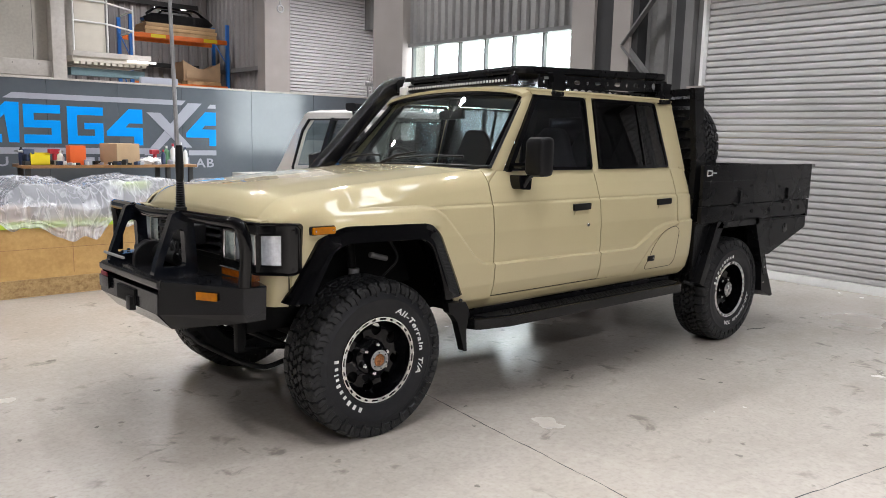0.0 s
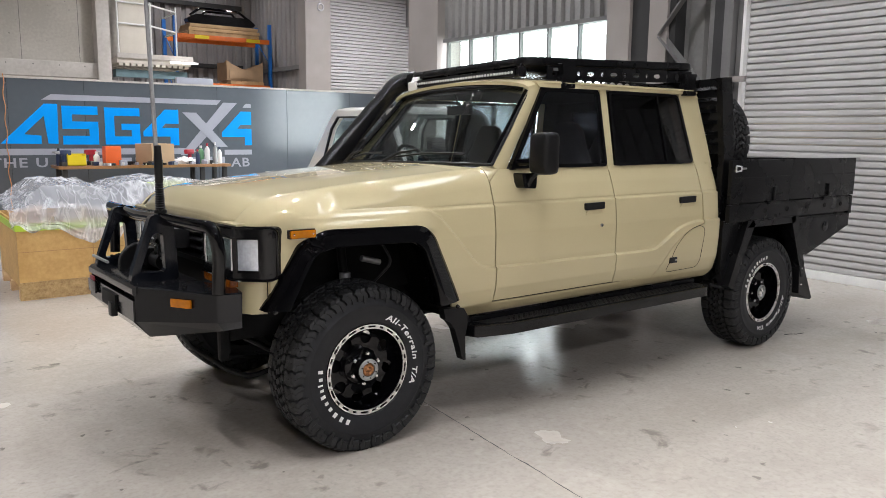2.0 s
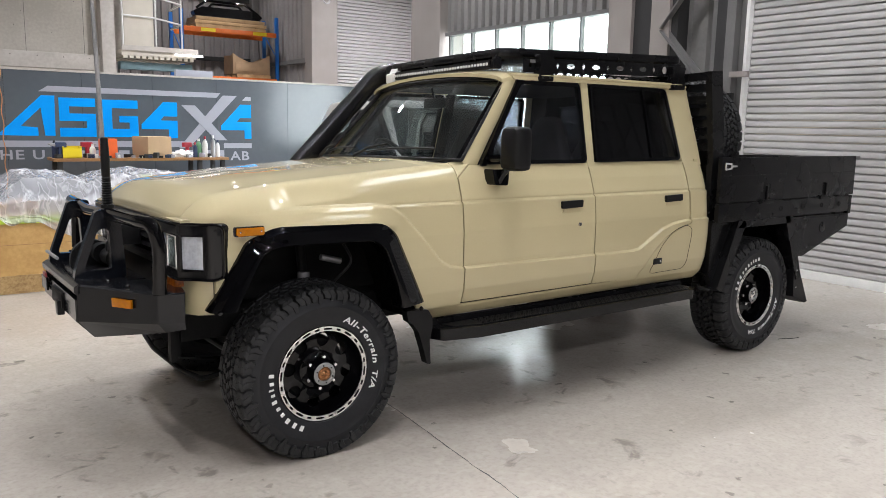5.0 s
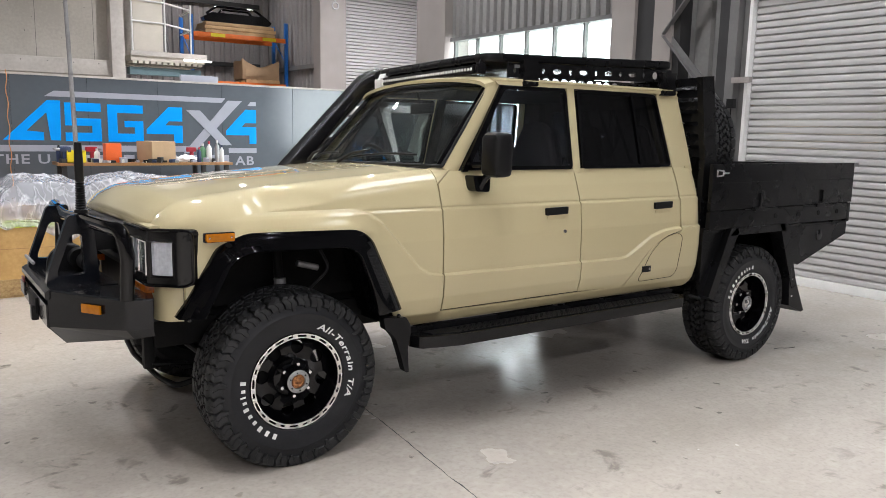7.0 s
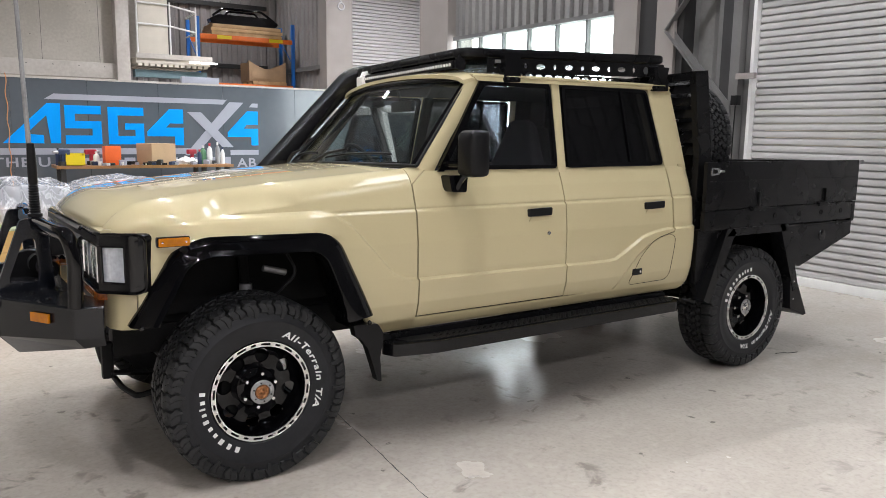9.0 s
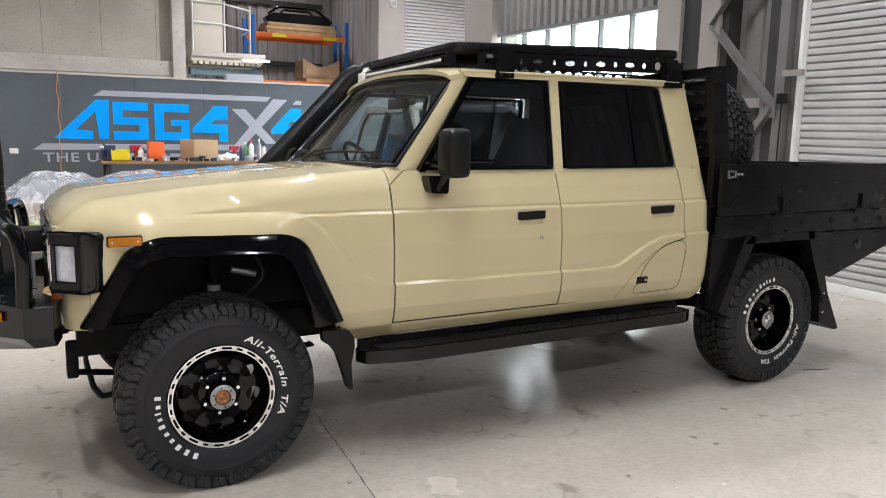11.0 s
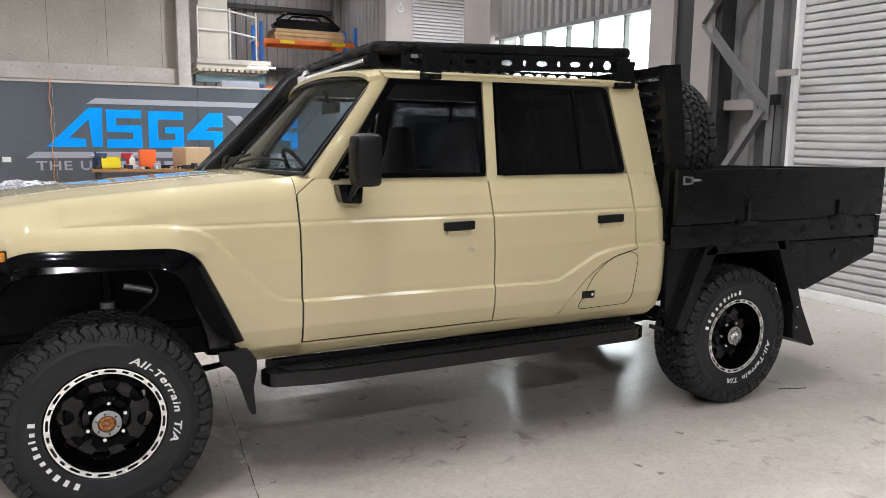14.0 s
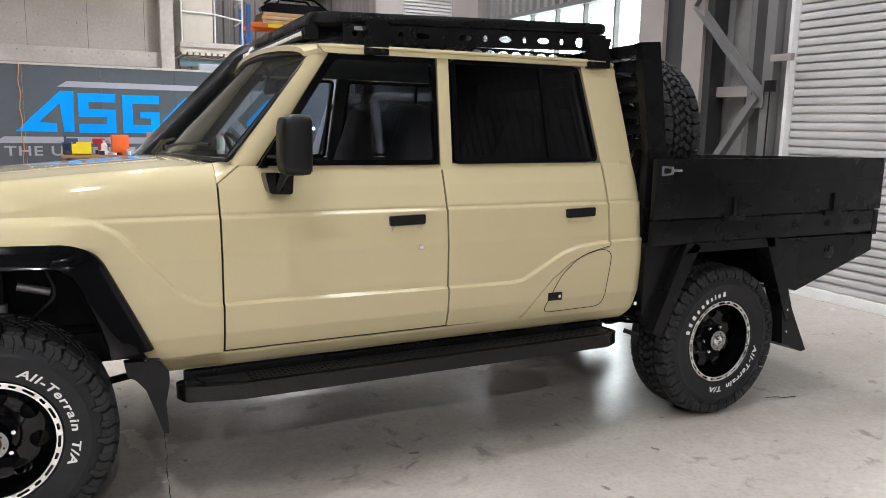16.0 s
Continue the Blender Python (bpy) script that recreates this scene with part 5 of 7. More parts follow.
def tread_mesh():
    """Interlocking hooked centre blocks and scalloped shoulder lugs that run down the side wall."""
    bm = bmesh.new()
    n = 36
    pitch = math.tau / n
    block = [(-0.025, -0.016), (-0.010, -0.031), (0.004, -0.026), (0.006, -0.008), (0.024, -0.012), (0.026, 0.010), (0.012, 0.031), (-0.003, 0.026), (-0.006, 0.009), (-0.024, 0.012)]
    for k in range(54):
        for row, ph in ((-0.041, 0.0), (0.0, 0.5), (0.041, 0.1)):
            m = Matrix.Rotation(-math.tau / 54 * (k + ph), 4, "Y") @ pose(0.4115, row, 0, 12 if row < 0 else -12, 0, 0)
            pts = block if row <= 0 else [(-y, z) for y, z in block[::-1]]
            add_rings(bm, [[m @ Vector((h, y * f * 0.80, z * f * 0.76)) for y, z in pts] for h, f in ((-0.019, 0.98), (0.0062, 0.95), (0.0085, 0.88))])
    for k in range(n):
        for sgn in (-1, 1):
            m = Matrix.Rotation(-pitch * (k + (0.25 if sgn > 0 else 0.75)), 4, "Y")
            low = 0.340 if k % 2 else 0.354
            prof = [(0.409, 0.066), (0.4195, 0.069), (0.4190, 0.088), (0.4180, 0.108), (0.4105, 0.128), (0.399, 0.1385), (0.378, 0.1445), (low, 0.1455), (low - 0.004, 0.136), (0.380, 0.118), (0.392, 0.066)]
            wave_a = (0.006, 0.006, -0.004, 0.009, -0.002, 0.010, -0.002, 0.010, 0.006, 0.0, 0.0)
            wave_b = (0.004, 0.004, -0.008, 0.006, -0.007, 0.007, -0.006, -0.006, -0.004, 0.0, 0.0)
            for cut, ends in ((0.0, ((-0.0318, wave_a), (-0.0045, wave_b))), (0.016 if k % 2 else 0.010, ((-0.0010, wave_b), (0.0270, wave_b)))):
                add_rings(bm, [[m @ Vector((r + cut if i in (7, 8) else r, a * sgn, d + w)) for i, ((r, a), w) in enumerate(zip(prof, wave))] for d, wave in ends])
            # stone ejector in the groove between two lugs
            m2 = Matrix.Rotation(-pitch * (k + (0.75 if sgn > 0 else 1.25)), 4, "Y")
            rib = [(0.397, 0.120), (0.388, 0.134), (0.366, 0.1415), (0.360, 0.137), (0.385, 0.118)]
            add_rings(bm, [[m2 @ Vector((r, a * sgn, d)) for r, a in rib] for d in (-0.004, 0.004)])
    return bm


def disc_mesh():
    """Dished wheel centre with eight round holes and its barrel."""
    bm = bmesh.new()
    n, r0, r1, rc, rh = 8, 0.082, 0.204, 0.150, 0.032
    for k in range(n):
        t0 = math.tau * k / n + 0.2
        half = math.pi / n * rc

        def put(u, v):
            t = t0 + u / rc
            dish = -0.066 - 0.014 * math.sin(math.pi * (v - r0) / (r1 - r0))
            p = Vector((v * math.cos(t), 0, v * math.sin(t)))
            return p + Vector((0, dish, 0)), p + Vector((0, dish + 0.012, 0))
        add_holed_cell(bm, (-half, r0), (half, r1), (0, rc), rh, rh, put, 20)
    return bm


def barrel_mesh():
    return revolve([(0.204, -0.04), (0.205, -0.085), (0.206, -0.110), (0.208, -0.122), (0.229, -0.128), (0.233, -0.120), (0.225, -0.10), (0.215, 0.10), (0.208, 0.10), (0.207, -0.05)], 64)


def ring_mesh():
    """Machined lip, with dark slots left open round it."""
    bm = bmesh.new()
    n = 24
    for k in range(n):
        t0 = math.tau * k / n

        def put(u, v):
            t = t0 + u / 0.2165
            p = Vector((v * math.cos(t), 0, v * math.sin(t)))
            return p + Vector((0, -0.1325, 0)), p + Vector((0, -0.126, 0))
        half = math.pi / n * 0.2165
        add_holed_cell(bm, (-half, 0.2060), (half, 0.2275), (0, 0.2163), 0.0225 if k % 2 else 0.0125, 0.0052, put, 20, 0.4)
    return bm


def hub_mesh(rear):
    bm = revolve([(0.095, -0.06), (0.094, -0.084), (0.088, -0.090), (0.064, -0.096), (0.060, -0.104), (0.058, -0.150), (0.056, -0.157), (0.040, -0.158), (0.038, -0.150)], 40)
    return bm


def nut_mesh():
    return revolve([(0.0, -0.136), (0.008, -0.135), (0.0125, -0.129), (0.0135, -0.095), (0.018, -0.085)], 6, pose(0.076, 0, 0))


def arc_letters(text, radius, size, start, step, y, up=True):
    """Lettering round the side wall; angles in degrees clockwise from the top as seen from outside."""
    bm = bmesh.new()
    at = start
    for ch in text:
        adv = {"l": 0.55, "i": 0.55, "r": 0.85, "-": 0.75, "A": 1.25, "T": 1.15, " ": 0.9, "/": 0.6}.get(ch, 1.0) * step
        at += adv / 2
        g = letters(ch, size, bold=0.022)
        a = radians(at)
        # outside looks along +y: picture right is +x
        m = pose(radius * math.sin(a), y, radius * math.cos(a), 0, 0, 0) @ Matrix.Rotation(a, 4, "Y") @ pose(0, 0, 0, 90, 0, 0) @ Matrix(((1.42, 0.26, 0, 0), (0, 1, 0, 0), (0, 0, 1, 0), (0, 0, 0, 1)))
        join(bm, g, m)
        at += adv / 2
    return bm


def mark_mesh(w, tall, radius, y):
    return box((-w / 2, y - 0.001, radius), (w / 2, y + 0.002, radius + tall))


MESHES = {}


def wheel_data(key, make, mat, smooth=35):
    if key not in MESHES:
        ob = mesh_object(key, make(), mat, smooth)
        MESHES[key] = ob.data
        bpy.data.objects.remove(ob)
    return MESHES[key]


def wheel(name, m, turn, cap_mat, cap_label, detail=True, sink=0.0):
    w = new(name)
    w.empty_display_size = 0.1
    w.matrix_world = m
    w.parent = ute
    bpy.context.view_layer.update()
    w.matrix_parent_inverse = ute.matrix_world.inverted()
    spin = Matrix.Rotation(radians(turn), 4, "Y")

    def piece(nm, data, label="", rot=True, under=w):
        ob = new(nm, data)
        ob.parent = under
        ob.matrix_basis = spin @ Matrix.Translation((0, sink if nm.startswith("hub") else sink * 0.5 if nm == "rim_disc" else 0, 0)) if (rot and under is w) else Matrix()
        return tagged(ob, label) if label else ob
    tyre = piece("tyre", wheel_data("tyre", tyre_mesh, M_RUBBER), "black all-terrain tyre")
    piece("tread", wheel_data("tread", tread_mesh, M_TREAD, 25), "chunky block tread")
    piece("rim", wheel_data("barrel", barrel_mesh, M_GLOSS, 40), "gloss black steel rim")
    piece("rim_disc", wheel_data("disc", disc_mesh, M_GLOSS, 40), "gloss black dished disc with round holes")
    piece("rim_ring", wheel_data("ring", ring_mesh, M_ALLOY, 0), "bright machined lip with dark slots")
    piece("brake_drum", wheel_data("drum", lambda: revolve([(0, -0.03), (0.15, -0.03), (0.16, -0.01), (0.16, 0.06), (0, 0.06)], 32), M_DARK))
    if detail:
        piece("hub", wheel_data("hub", lambda: hub_mesh(False), M_GLOSS, 40))
        piece("hub_ring", wheel_data("hub_ring", lambda: revolve([(0.034, -0.150), (0.035, -0.161), (0.048, -0.162), (0.0545, -0.159), (0.0555, -0.148)], 40), M_STEEL, 40), "grey locking hub dial")
        piece("hub_cap", wheel_data("hub_cap_" + cap_mat.name, lambda: revolve([(0, -0.160), (0.008, -0.163), (0.016, -0.158), (0.022, -0.1605), (0.030, -0.158), (0.035, -0.150)], 32), cap_mat, 40), cap_label)
        for k in range(6):
            nut = piece("wheel_nut", wheel_data("nut", nut_mesh, M_CHROME, 25), "chrome wheel nut")
            nut.matrix_basis = spin @ Matrix.Translation((0, sink, 0)) @ Matrix.Rotation(math.tau * k / 6 + 0.3, 4, "Y")
        for k in range(6):
            screw = piece("hub_screw", wheel_data("hub_screw", lambda: revolve([(0, -0.1655), (0.0035, -0.165), (0.0045, -0.159)], 8, pose(0.0425, 0, 0)), M_PLASTIC, 40))
            screw.matrix_basis = spin @ Matrix.Translation((0, sink, 0)) @ Matrix.Rotation(math.tau * k / 6, 4, "Y")
        piece("tyre_lettering", wheel_data("word", lambda: arc_letters("All-Terrain", 0.258, 0.042, 0, 7.0, -0.1430), M_LETTER, 0), "raised white tyre lettering")
        piece("tyre_lettering", wheel_data("word_end", lambda: arc_letters("T/A", 0.258, 0.042, 73.5, 6.6, -0.1430), M_LETTER, 0), "raised white tyre lettering")
        for at, wide, tall in ((186.0, 22, 32), (195.1, 20, 32), (204.5, 23, 32), (213.4, 19, 24), (221.6, 19, 24), (229.8, 19, 32), (237.0, 15, 24), (242.8, 10, 32), (249.0, 18, 24), (257.0, 19, 32)):
            mark = piece("tyre_mark", wheel_data("mark_%d_%d" % (wide, tall), lambda: mark_mesh(wide / 1200, tall / 1280, 0.257, -0.1430), M_LETTER, 0))
            mark.matrix_basis = spin @ Matrix.Rotation(radians(at), 4, "Y")
    return w


WHEEL_Y = 3.372 + 0.1435
wheel("front_wheel", pose(2.397, WHEEL_Y - 0.022, 0.408), 21, M_BRONZE, "bronze hub badge", sink=0.022)
wheel("rear_wheel", pose(5.875, WHEEL_Y - 0.040, 0.390), 101, M_CHROME, "silver hub cap", sink=0.042)
wheel("front_wheel", pose(2.397, 2 * CY - WHEEL_Y, 0.408, 0, 0, 180), 40, M_BRONZE, "bronze hub badge", False)
wheel("rear_wheel", pose(5.875, 2 * CY - WHEEL_Y, 0.390, 0, 0, 180), 20, M_CHROME, "silver hub cap", False)

# bull bar
BX, BYN, BYF = 1.42, 3.80, 4.67


def wing_shell():
    """Folded wing of the bar: two upright facets, the top and the bevel under them."""
    rings = []
    for (x, y), top, fold, (lx, ly, lz), (ix, iy) in zip(
            ((BX + 0.012, BYN + 0.01), (1.664, 3.398), (1.766, 3.378)), (0.868, 0.866, 0.864), (0.702, 0.738, 0.735),
            ((1.500, 3.835, 0.616), (1.700, 3.425, 0.692), (1.776, 3.402, 0.700)), ((1.68, 3.90), (1.76, 3.62), (1.80, 3.54))):
        rings.append([(ix, iy, top), (x + 0.006, y + 0.004, top), (x, y, top - 0.007), (x, y, fold), (lx, ly, lz), (ix, iy, lz)])
    return add_rings(bmesh.new(), rings)


bar = part("bull_bar", prism([(BX + 0.005, 0.825), (BX, 0.835), (BX, 0.857), (BX + 0.02, 0.870), (1.72, 0.870), (1.72, 0.855), (BX + 0.03, 0.82)], "y", BYN, BYF), M_SATIN, ute, "black steel bull bar with hoops", 40)
part("bar_wing", wing_shell(), M_BAR, bar, smooth=0)
part("bar_wing", mirror(wing_shell(), 4.235), M_BAR, bar, smooth=0)
part("bar_face", prism([(BX + 0.004, 0.702), (BX + 0.03, 0.69), (BX + 0.06, 0.69), (BX + 0.04, 0.735), (BX + 0.02, 0.80), (BX + 0.004, 0.80)], "y", BYN + 0.012, BYF), M_BAR, bar, smooth=0)
part("bar_face", prism([(BX + 0.006, 0.700), (BX + 0.078, 0.618), (BX + 0.12, 0.64), (BX + 0.05, 0.70)], "y", BYN + 0.036, BYF - 0.03), M_BAR, bar, smooth=0)
part("bar_back", box((BX + 0.16, BYN, 0.66), (BX + 0.2, BYF, 0.84)), M_DARK, bar, smooth=0)
part("number_plate_mount", box((BX - 0.012, CY + 0.22, 0.735), (BX + 0.0, BYF - 0.03, 0.80), 0.003), M_SATIN, bar)
part("badge", box((BX - 0.008, BYF - 0.14, 0.765), (BX + 0.0, BYF - 0.05, 0.82), 0.003), M_RED, bar, "small red badge")
part("fairlead", box((BX - 0.006, CY - 0.17, 0.71), (BX + 0.03, CY + 0.10, 0.785), 0.006), M_DARK, bar)
part("tow_hook", box((BX - 0.022, CY - 0.15, 0.675), (BX + 0.01, CY - 0.09, 0.745), 0.008), M_PLASTIC, bar)
for flip in (False, True):
    def side(bm):
        return mirror(bm, CY) if flip else bm
    # upright A frame: plate with a long hole
    cell = bmesh.new()
    outer = rounded([(1.438, 0.87), (1.448, 0.925), (1.540, 1.180), (1.640, 1.185), (1.660, 0.87)], 0.018, 4)
    hole = rounded([(1.486, 0.912), (1.487, 0.935), (1.547, 1.095), (1.592, 1.098), (1.600, 0.910)], 0.022, 4)
    va = [[cell.verts.new((x, y, z)) for x, z in ring] for ring, y in ((outer, 3.885), (hole, 3.885), (hole, 3.935), (outer, 3.935))]
    for a, b in zip(va, va[1:] + va[:1]):
        for i in range(len(outer)):
            j = (i + 1) % len(outer)
            cell.faces.new((a[i], a[j], b[j], b[i]))
    cell = side(cell)
    if flip:
        bmesh.ops.translate(cell, vec=(0, -0.05, 0), verts=cell.verts)
    part("hoop_upright", cell, M_HOOP, bar, smooth=25)
    part("outer_hoop", side(tube(bend([(1.60, 3.92, 1.160), (1.636, 3.50, 1.155), (1.660, 3.402, 1.152), (1.680, 3.390, 1.05), (1.672, 3.398, 0.866)], 0.085, 8), 0.029, 16)), M_GLOSS, bar, "gloss black tube hoop", 50)
    part("bar_indicator", side(box((-0.058, -0.002, -0.019), (0.058, 0.008, 0.019), 0.003, Matrix.Translation((1.5595, 3.561, 0.811)) @ pose(0, 0, 0, 0, 0, -62.5))), M_AMBER, bar, "amber bar indicator")
    for x, y in ((1.60, 3.62), (1.70, 3.50), (1.56, 3.80)):
        part("bolt", side(revolve([(0, -0.006), (0.008, -0.005), (0.011, 0.0), (0.011, 0.006)], 10, pose(x, y, 0.874, -90, 0, 0))), M_SATIN, bar)
part("top_tube", tube([(1.60, 3.90, 1.160), (1.585, CY, 1.152), (1.60, 2 * CY - 3.95, 1.158)], 0.026, 14), M_GLOSS, bar, smooth=50)

winch = part("winch", tube([(1.64, CY - 0.02, 0.935), (1.64, CY + 0.20, 0.935)], 0.05, 24), M_DARK, ute, "black winch with a control box")
part("winch_motor", tube([(1.64, CY + 0.20, 0.935), (1.64, CY + 0.34, 0.935)], 0.048, 20), M_PLASTIC, winch)
part("winch_gearbox", tube([(1.66, CY - 0.16, 0.925), (1.66, CY - 0.02, 0.925)], 0.042, 20), M_DARK, winch)
for dy, dz, w in ((-0.20, 0.93, 0.05), (-0.12, 0.985, 0.06), (-0.24, 0.995, 0.035), (-0.06, 1.02, 0.04)):
    part("solenoid", tube([(1.665, CY + dy, dz), (1.665, CY + dy + w, dz)], 0.017, 12), M_PLASTIC, winch)
    part("terminal", tube([(1.645, CY + dy + w / 2, dz + 0.012), (1.637, CY + dy + w / 2, dz + 0.02)], 0.005, 6), M_STEEL, winch)
for k in range(3):
    part("winch_cable", tube(bend([(1.66, CY - 0.22 + 0.06 * k, 0.90), (1.63, CY - 0.20 + 0.05 * k, 0.98), (1.66, CY - 0.14 + 0.03 * k, 1.02), (1.70, CY - 0.10 + 0.04 * k, 0.97)], 0.03), 0.006, 6), M_PLASTIC, winch)
part("winch_cover", add_rings(bmesh.new(), [[(1.60 + r * math.cos(t), y, 0.90 + r * math.sin(t)) for t in (math.pi * k / 14 for k in range(15))] + [(1.60 - r, y, 0.87), (1.60 + r, y, 0.87)] for y, r in ((CY + 0.06, 0.095), (CY + 0.065, 0.10), (CY + 0.10, 0.10), (CY + 0.105, 0.095))]), M_PLASTIC, winch, "black curved winch plate")
part("control_box", box((1.66, CY - 0.26, 1.0), (1.76, CY - 0.04, 1.10), 0.012), M_PLASTIC, winch)
part("bar_stay", tube([(1.44, CY + 0.05, 0.92), (1.44, CY + 0.36, 0.92)], 0.008, 8), M_STEEL, winch)

# aerial on the bar
aerial = part("aerial", tube([(1.60, 3.955, 1.28), (1.598, 3.957, 1.55), (1.585, 3.97, 2.25), (1.575, 3.98, 2.85)], [0.011, 0.0105, 0.0085, 0.007], 10), M_STEEL, ute, "tall grey whip aerial on a black spring")
prof = [(0.0, 0.0), (0.030, 0.0), (0.030, 0.015)]
z = 0.015
for k in range(12):
    prof += [(0.026 - k * 0.0004, z), (0.021 - k * 0.0004, z + 0.005)]
    z += 0.011
prof += [(0.019, z), (0.020, z + 0.07), (0.016, z + 0.17), (0.0, z + 0.175)]
part("aerial_spring", revolve(prof, 16, pose(1.605, 3.95, 1.185, 90, 0, 0)), M_PLASTIC, aerial)

# snorkel on the far pillar
def flat_duct(path, half_wide, half_deep, seg=20):
    """A duct along a path in the x-z plane, wide in that plane and flat across the car."""
    pts = [Vector(p) for p in path]
    rings = []
    for i, p in enumerate(pts):
        d = (pts[min(i + 1, len(pts) - 1)] - pts[max(i - 1, 0)]).normalized()
        up = Vector((-d.z, 0, d.x)).normalized()
        rings.append([p + up * half_wide * math.copysign(abs(math.cos(t)) ** 0.75, math.cos(t)) + Vector((0, 1, 0)) * half_deep * math.copysign(abs(math.sin(t)) ** 0.75, math.sin(t)) for t in (math.tau * k / seg for k in range(seg))])
    return add_rings(bmesh.new(), rings)


sn = part("snorkel", flat_duct(bend([(2.80, 5.12, 1.13), (3.00, 5.11, 1.25), (3.175, 5.10, 1.428), (3.595, 5.08, 1.865), (3.68, 5.06, 1.960), (3.80, 5.02, 1.985)], 0.10, 8), 0.068, 0.046), M_SURROUND, ute, "black snorkel along the far pillar", 60)
part("snorkel_head", box((3.71, 4.87, 1.92), (3.81, 5.00, 2.025), 0.03), M_PLASTIC, sn)
part("snorkel_bracket", box((3.755, 4.895, 1.895), (3.785, 4.935, 1.985), 0.004), M_CHROME, sn)

# roof rack
rack_plan = rounded([(3.665, 3.66), (5.205, 3.60), (5.205, 2 * CY - 3.60), (3.665, 2 * CY - 3.66)], 0.07, 6)
rack = part("roof_rack", add_rings(bmesh.new(), [[(4.43 + (x - 4.43) * k, CY + (y - CY) * k, z) for x, y in rack_plan] for k, z in ((0.975, 1.988), (0.995, 1.996), (1.0, 2.006), (1.0, 2.030), (0.99, 2.042))]), M_MATTE, ute, "flat black platform roof rack", 40)
for flip in (False, True):
    def side(bm):
        return mirror(bm, CY) if flip else bm
    bm = bmesh.new()
    x0, x1, n = 3.78, 5.18, 13
    for k in range(n):
        a, b = x0 + (x1 - x0) * k / n, x0 + (x1 - x0) * (k + 1) / n
        def put(u, v):
            return (u, 3.602, v), (u, 3.606, v)
        big = k in (n - 1, n - 2)
        add_holed_cell(bm, (a, 1.905), (b, 1.985), ((a + b) / 2, 1.945), 0.024 if big else (0.034 if k % 2 else 0.012), 0.024 if big else 0.015, put, 16)
    bmesh.ops.remove_doubles(bm, verts=bm.verts, dist=0.0008)
    part("rack_rail", side(bm), M_MATTE, rack, "black side rail with slots", 0)
    bm = bmesh.new()
    for k in range(14):
        a, b = 3.97 + 0.072 * k, 3.97 + 0.072 * (k + 1)
        def put(u, v):
            return (u, 3.606, v), (u, 3.609, v)
        add_holed_cell(bm, (a, 1.868), (b, 1.905), ((a + b) / 2, 1.884), 0.027, 0.012, put, 14)
    bmesh.ops.remove_doubles(bm, verts=bm.verts, dist=0.0008)
    part("rack_foot_rail", side(bm), M_MATTE, rack, smooth=0)
    for xa, xb in ((3.86, 3.975), (5.04, 5.18)):
        leg = part("rack_leg", side(prism(rounded([(xa, 1.985), (xa + 0.015, 1.915), (xa, 1.905), (xa, 1.835), (xb, 1.84), (xb, 1.905), (xb - 0.015, 1.92), (xb, 1.985)], 0.008), "y", 3.556, 3.600, 0.004)), M_MATTE, rack)
        for x in (xa + 0.03, xb - 0.03):
            part("bolt", side(revolve([(0, -0.004), (0.008, -0.004), (0.010, 0.002)], 8, pose(x, 3.556, 1.858))), M_PLASTIC, leg)
    part("rack_label", side(box((3.83, 3.5985, 1.958), (3.93, 3.6015, 1.975))), M_STEEL, rack, smooth=0)
for k in range(9):
    x = 3.80 + k * 0.165
    part("rack_slat", box((x, 3.66, 2.036), (x + 0.10, 2 * CY - 3.66, 2.042), 0.002), M_MATTE, rack)
lb2 = part("light_bar", box((3.65, 3.72, 1.908), (3.70, 2 * CY - 3.72, 1.960), 0.008), M_SATIN, ute, "long LED light bar under the rack")
part("light_bar_lens", box((3.644, 3.74, 1.912), (3.650, 2 * CY - 3.74, 1.956), 0.002), M_PLASTIC, lb2)
bm = bmesh.new()
for k in range(38):
    add_revolve(bm, [(0, -0.004), (0.0085, -0.003), (0.0105, 0.003)], 12, pose(3.643, 3.7645 + k * 0.0275, 1.9335, 0, 0, -90))
tagged(part("light_bar_strip", bm, M_LED, lb2, "row of bright LED cells", 40), kind="stuff")
part("light_bar_bracket", prism(rounded([(3.645, 1.905), (3.70, 1.905), (3.705, 1.95), (3.69, 1.962), (3.715, 1.985), (3.67, 1.99), (3.655, 1.962), (3.64, 1.955)], 0.008), "y", 3.700, 3.716, 0.003), M_SATIN, lb2)
part("light_bar_bracket", prism(rounded([(3.625, 1.888), (3.70, 1.888), (3.705, 1.95), (3.69, 1.962), (3.715, 1.985), (3.665, 1.99), (3.65, 1.955), (3.625, 1.95)], 0.008), "y", 4.762, 4.842, 0.004), M_WHITE, lb2, "pale end bracket")

# the platform rises a little towards the rear
rise = Matrix.Identity(4)
rise[2][0], rise[2][3] = 0.030, -0.030 * 4.42
for ob in [rack] + [o for o in rack.children if not o.name.startswith("rack_leg") and not o.name.startswith("rack_foot")]:
    ob.data.transform(rise)

